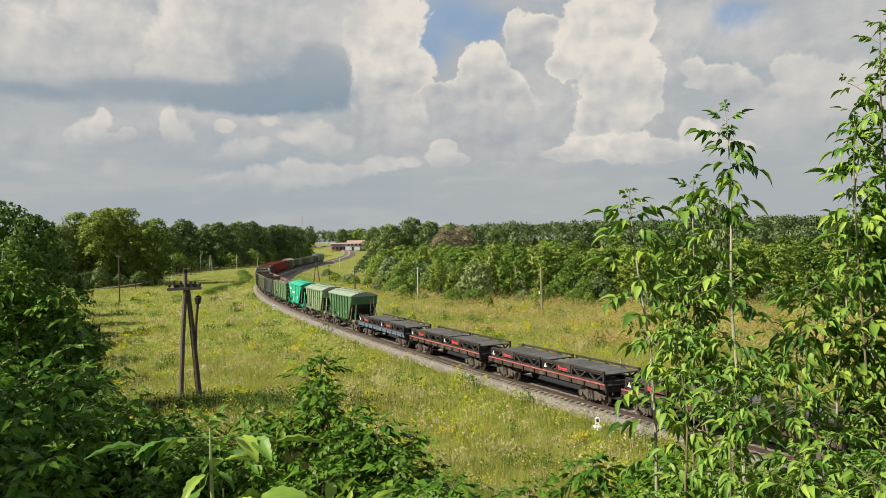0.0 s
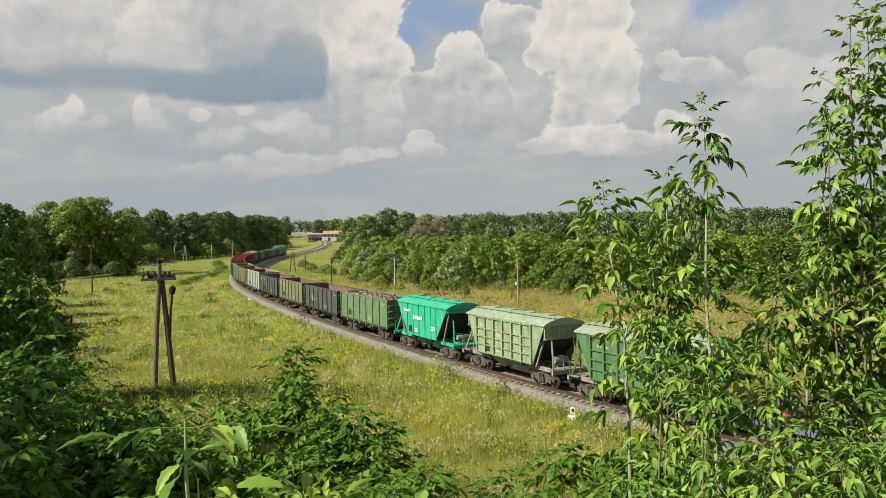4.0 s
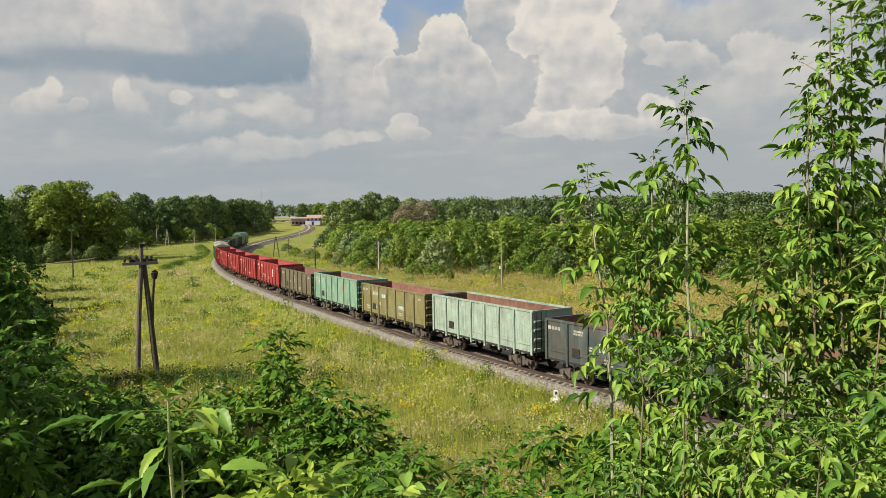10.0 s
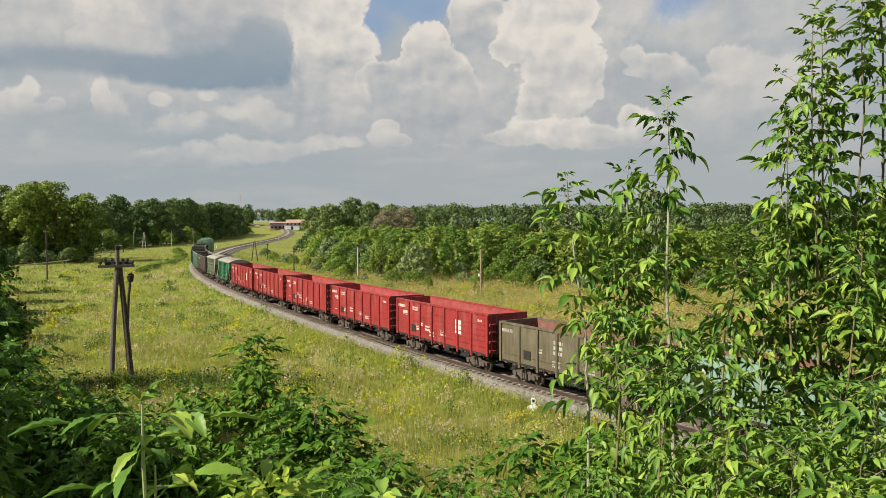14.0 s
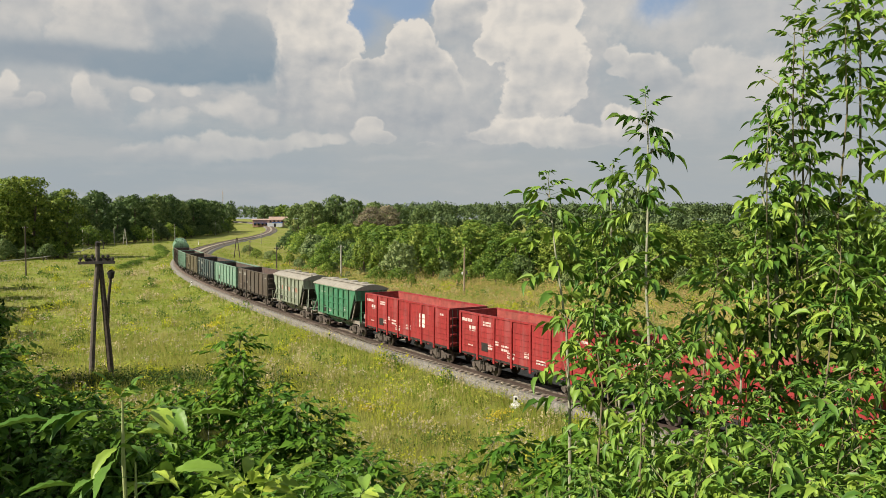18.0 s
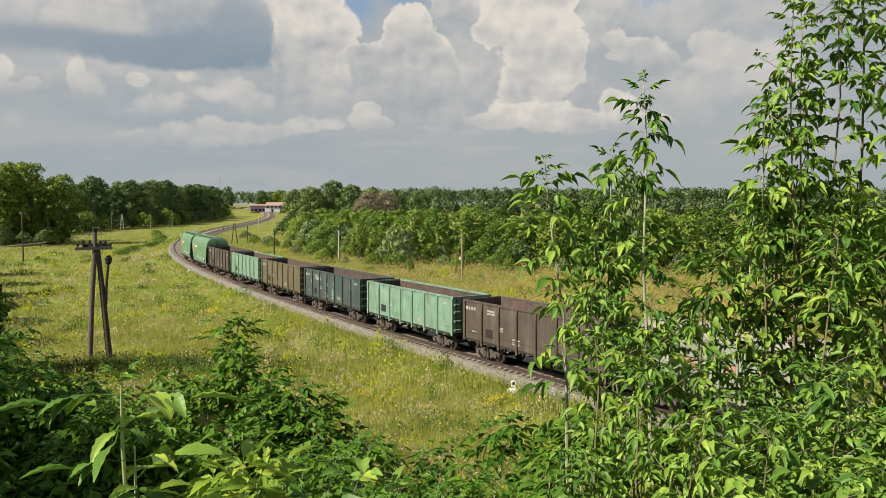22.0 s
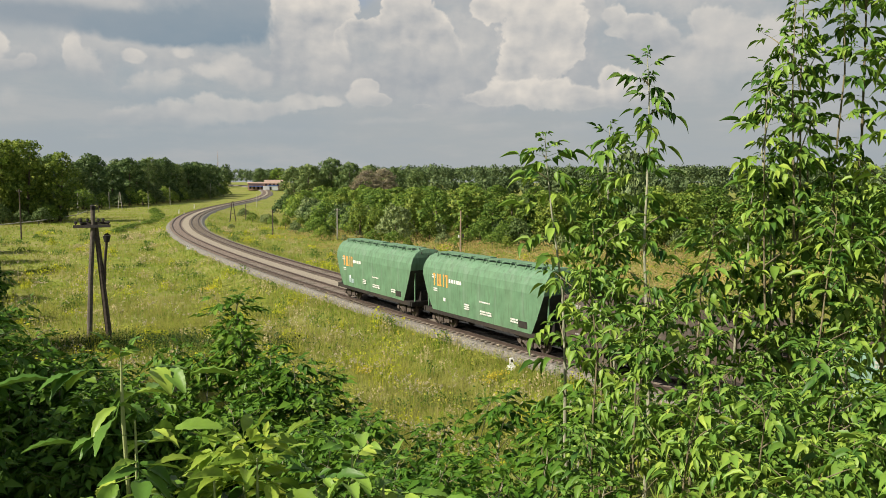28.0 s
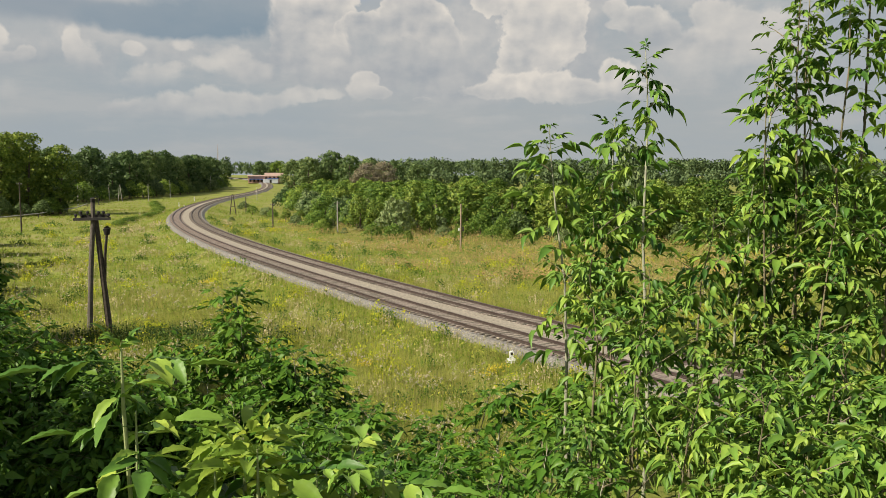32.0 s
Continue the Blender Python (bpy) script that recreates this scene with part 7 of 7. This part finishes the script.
def foreground():
    rnd = random.Random(77)
    lit = "sunlit young ash-leaved maple with feathered green leaves"
    # the slim ones against the sky
    for x, y, top, lean, boughs, start, step in ((1.03, 3.9, 10.54, (-0.04, 0), 6, 0.3, 0.15), (0.66, 3.95, 10.17, (-0.14, 0), 5, 0.35, 0.13), (0.98, 4.3, 10.24, (-0.08, 0), 4, 0.3, 0.14), (1.70, 4.05, 10.54, (-0.07, 0), 3, 0.3, 0.15)):
        SWAYING.append(sapling("maple_sapling", lit, x, y, top, rnd.randrange(9999), L_SUN, 0.92, lean, start, step * 0.62, boughs + 1, reach=0.09))
    # the tall dense ones
    for x, y, top, lean, boughs in ((2.02, 4.0, 11.05, (-0.05, 0), 8), (2.38, 3.9, 11.65, (0.05, 0), 9), (2.24, 3.5, 11.1, (0.1, 0), 8), (2.2, 3.75, 11.4, (0.03, 0), 9),
                                    (2.5, 3.4, 11.7, (0.0, 0), 8), (1.95, 4.2, 10.7, (-0.05, 0), 6), (2.05, 3.6, 10.9, (0.05, 0), 7), (1.86, 4.05, 11.0, (-0.03, 0), 7), (2.12, 4.05, 11.5, (0.0, 0), 7), (1.78, 3.95, 10.92, (-0.05, 0), 6), (1.62, 3.9, 10.42, (-0.05, 0), 5)):
        SWAYING.append(sapling("maple_sapling", lit, x, y, top, rnd.randrange(9999), L_SUN, 0.78, lean, 0.2, 0.085, boughs - 3, reach=0.19, bark=M_TWIG))
    for x, y, top in ((1.5, 4.0, 9.92), (1.75, 4.1, 10.08)):
        sapling("maple_sapling", lit, x, y, top, rnd.randrange(9999), L_SUN, 0.8, (rnd.uniform(-0.1, 0.1), 0), 0.35, 0.085, 7, reach=0.2)
    # the thicket below them
    for k in range(12):
        q = k / 11
        x = 0.80 + 2.2 * q + rnd.uniform(-0.1, 0.1)
        y = 3.5 + 1.3 * rnd.random() - 0.25 * q
        sapling("maple_sapling", lit, x, y, 9.66 + 0.36 * rnd.random() + 0.15 * q, rnd.randrange(9999), L_SUN, 0.8, (rnd.uniform(-0.12, 0.12), 0), 0.62 if k % 3 else 0.45, 0.085, 6, reach=0.2, bark=M_TWIG)
    for x, y, top in ((0.78, 2.6, 9.22), (0.95, 2.35, 9.3), (1.3, 2.3, 9.34), (1.65, 2.5, 9.4), (0.75, 3.1, 9.35), (1.1, 2.9, 9.25), (0.6, 2.8, 9.0), (1.45, 2.1, 9.38), (0.8, 3.3, 9.55), (0.72, 3.6, 9.75), (1.2, 2.0, 9.25), (1.0, 2.0, 9.2), (1.55, 2.9, 9.2), (1.75, 2.2, 9.5), (1.15, 2.45, 9.28), (1.25, 2.65, 9.34), (1.32, 2.85, 9.2), (1.0, 2.6, 9.12), (1.45, 3.05, 9.3), (1.2, 2.2, 9.22), (1.35, 2.55, 9.4)):
        sapling("maple_sapling", lit, x, y, top, rnd.randrange(9999), L_SUN, 0.62, (rnd.uniform(-0.1, 0.1), 0), 0.25, 0.065, 8, reach=0.42, bark=M_TWIG)
    # the shrub in the middle and its neighbours
    dark = "young maple shrub on the grassy slope, leaves coloured for shade"
    for x, y, top in ((-2.0, 7.75, 8.78), (-1.85, 7.4, 8.5), (-1.6, 7.0, 8.38), (-1.25, 6.8, 8.38), (-2.3, 7.4, 8.3), (-1.7, 6.4, 8.05), (-1.3, 6.2, 7.95), (-1.0, 6.9, 8.2), (-2.65, 7.6, 8.32), (-1.5, 6.6, 8.2), (-1.15, 6.5, 8.15)):
        sapling("maple_shrub", dark, x, y, top, rnd.randrange(9999), L_SHRUB_SHADE, 1.05, (rnd.uniform(-0.1, 0.1), 0), 0.2, 0.085, 14, single=False, reach=0.3)
    for k in range(42):
        a = radians(rnd.uniform(-42, -14))
        d = rnd.uniform(6.0, 12.5)
        x, y = d * math.sin(a), d * math.cos(a)
        deep = max(0.0, (math.degrees(-a) - 17) / 22)
        top = 10 - d * (0.31 - 0.235 * deep) - rnd.uniform(0, 0.4)
        top = max(top, gz(x, y) + 0.9)
        sapling("maple_shrub", "dense shaded green shrub on the slope", x, y, top, rnd.randrange(9999), L_SHRUB_SHADE, 1.15, (rnd.uniform(-0.3, 0.3), 0), 0.12, 0.11, 15, single=False, reach=0.5)
    for x, y, top in ((-5.8, 8.4, 9.8), (-5.4, 8.7, 9.5), (-6.3, 8.6, 9.95), (-6.0, 7.9, 9.3), (-6.7, 8.3, 9.8)):
        sapling("maple_shrub", "tall drooping green shrub on the slope, lit from one side", x, y, top, rnd.randrange(9999), L_EDGE, 1.2, (rnd.uniform(-0.1, 0.2), 0), 0.2, 0.08, 22, single=False, reach=0.2)
    for k in range(26):
        a = radians(rnd.uniform(-14, 14))
        d = rnd.uniform(4.2, 8.0)
        x, y = d * math.sin(a), d * math.cos(a)
        sapling("maple_shrub", dark, x, y, max(10 - d * 0.385 + rnd.uniform(-0.25, 0.08), gz(x, y) + 0.6), rnd.randrange(9999), L_SHRUB_SHADE, 0.9, (0.1, 0), 0.3, 0.12, 7, single=False, reach=0.4)
    for k in range(16):
        a = radians(rnd.uniform(-9, 11))
        d = rnd.uniform(2.4, 4.4)
        x, y = d * math.sin(a), d * math.cos(a)
        sapling("maple_shrub", dark, x, y, max(10 - d * 0.39 + rnd.uniform(-0.12, 0.08), gz(x, y) + 0.35), rnd.randrange(9999), L_SHRUB_SHADE, 0.62, (0.05, 0), 0.3, 0.085, 8, single=False, reach=0.45)
    # undergrowth behind the thicket, in the shade-darkened leaf colour
    for k in range(14):
        a = radians(rnd.uniform(9, 32))
        d = rnd.uniform(4.6, 6.4)
        x, y = d * math.sin(a), d * math.cos(a)
        sapling("maple_shrub", dark, x, y, 10 - d * rnd.uniform(0.27, 0.31), rnd.randrange(9999), L_SHRUB_SHADE, 0.9, (0.05, 0), 0.3, 0.10, 9, single=False, reach=0.35)
    # bright shoots nearest to the camera, with large toothed leaves in crossed pairs
    tall = ((0.0, 0.30, 1.15), (0.012, 0.38, 0.8), (0.03, 0.95, 0.3), (0.09, 0.9, 0.2))
    rosette = ((0.0, 0.42, 1.0), (0.01, 0.58, 0.75), (0.022, 0.72, 0.5), (0.04, 0.88, 0.3), (0.07, 0.95, 0.1), (0.11, 1.0, 0.0), (0.16, 1.0, -0.1))
    leafy = ((0.0, 0.5, 0.8), (0.025, 0.85, 0.35), (0.06, 1.0, 0.1), (0.10, 1.0, 0.0), (0.15, 1.0, 0.0))
    for x, y, top, nodes, mat, turn in ((-0.60, 1.50, 9.615, tall, L_SUN, 0.1), (-0.565, 1.47, 9.495, leafy[1:], L_SUN, 0.25), (-0.37, 1.48, 9.455, rosette, L_NEW, 0.5), (-0.335, 1.44, 9.435, rosette, L_NEW, 1.3),
                                        (-0.41, 1.43, 9.42, rosette, L_NEW, 2.0), (-0.47, 1.38, 9.365, leafy, L_SUN, 2.2), (-0.17, 1.50, 9.42, leafy, L_SUN, 0.15), (-0.23, 1.45, 9.39, leafy, L_SUN, 2.8),
                                        (-0.11, 1.48, 9.385, leafy[:3], L_SUN, 1.2), (-0.57, 1.36, 9.32, leafy, L_SUN, 0.9), (-0.40, 1.35, 9.34, leafy, L_SUN, 0.0), (-0.29, 1.37, 9.35, leafy, L_SUN, 0.7)):
        shoot(x, y, top, nodes, mat, turn, rnd)
    # small trees at the slope's edge, mostly unseen, added to shade the shrubs
    for x, y, h in ((-9.9, 13.6, 9.4), (-12.6, 11.0, 9), (-13.5, 8.0, 10), (-11.5, 5.0, 7.0), (-9.5, 1.5, 8.5), (-14.5, 3.5, 11)):
        plant("slope", x, y, h, rnd, 0.8 if x == -9.9 else 1.25)
    for x, y, top in ((-21.9, 31.2, 13.0), (-24.4, 31.0, 12.6), (-26.5, 33.0, 13.8)):
        plant("slope", x, y, top - gz(x, y), rnd, 0.75)


foreground()


sleepers()


def motions():
    """The train rolls along the curve, and the tall saplings nod in the wind."""
    for wagon, c in TRAIN:
        walk(wagon, [(t, train_pose(c + travel(t))) for t in range(0, 33)])
    for k, plant_ in enumerate(SWAYING):
        x, y, z = plant_.location
        rows = []
        for i in range(0, 65):
            t = i / 2
            gust = 0.8 * math.exp(-((t - 11.2 - 0.15 * k) / 0.7) ** 2) + 0.5 * max(0.0, (t - 26) / 6)
            side = gust + 0.28 * math.sin(1.9 * t + k * 1.3) + 0.15 * math.sin(4.1 * t + k * 2.1)
            rows.append((t, pose(x, y, z, 0.2 * math.sin(2.3 * t + k), side, 0)))
        walk(plant_, rows)


motions()
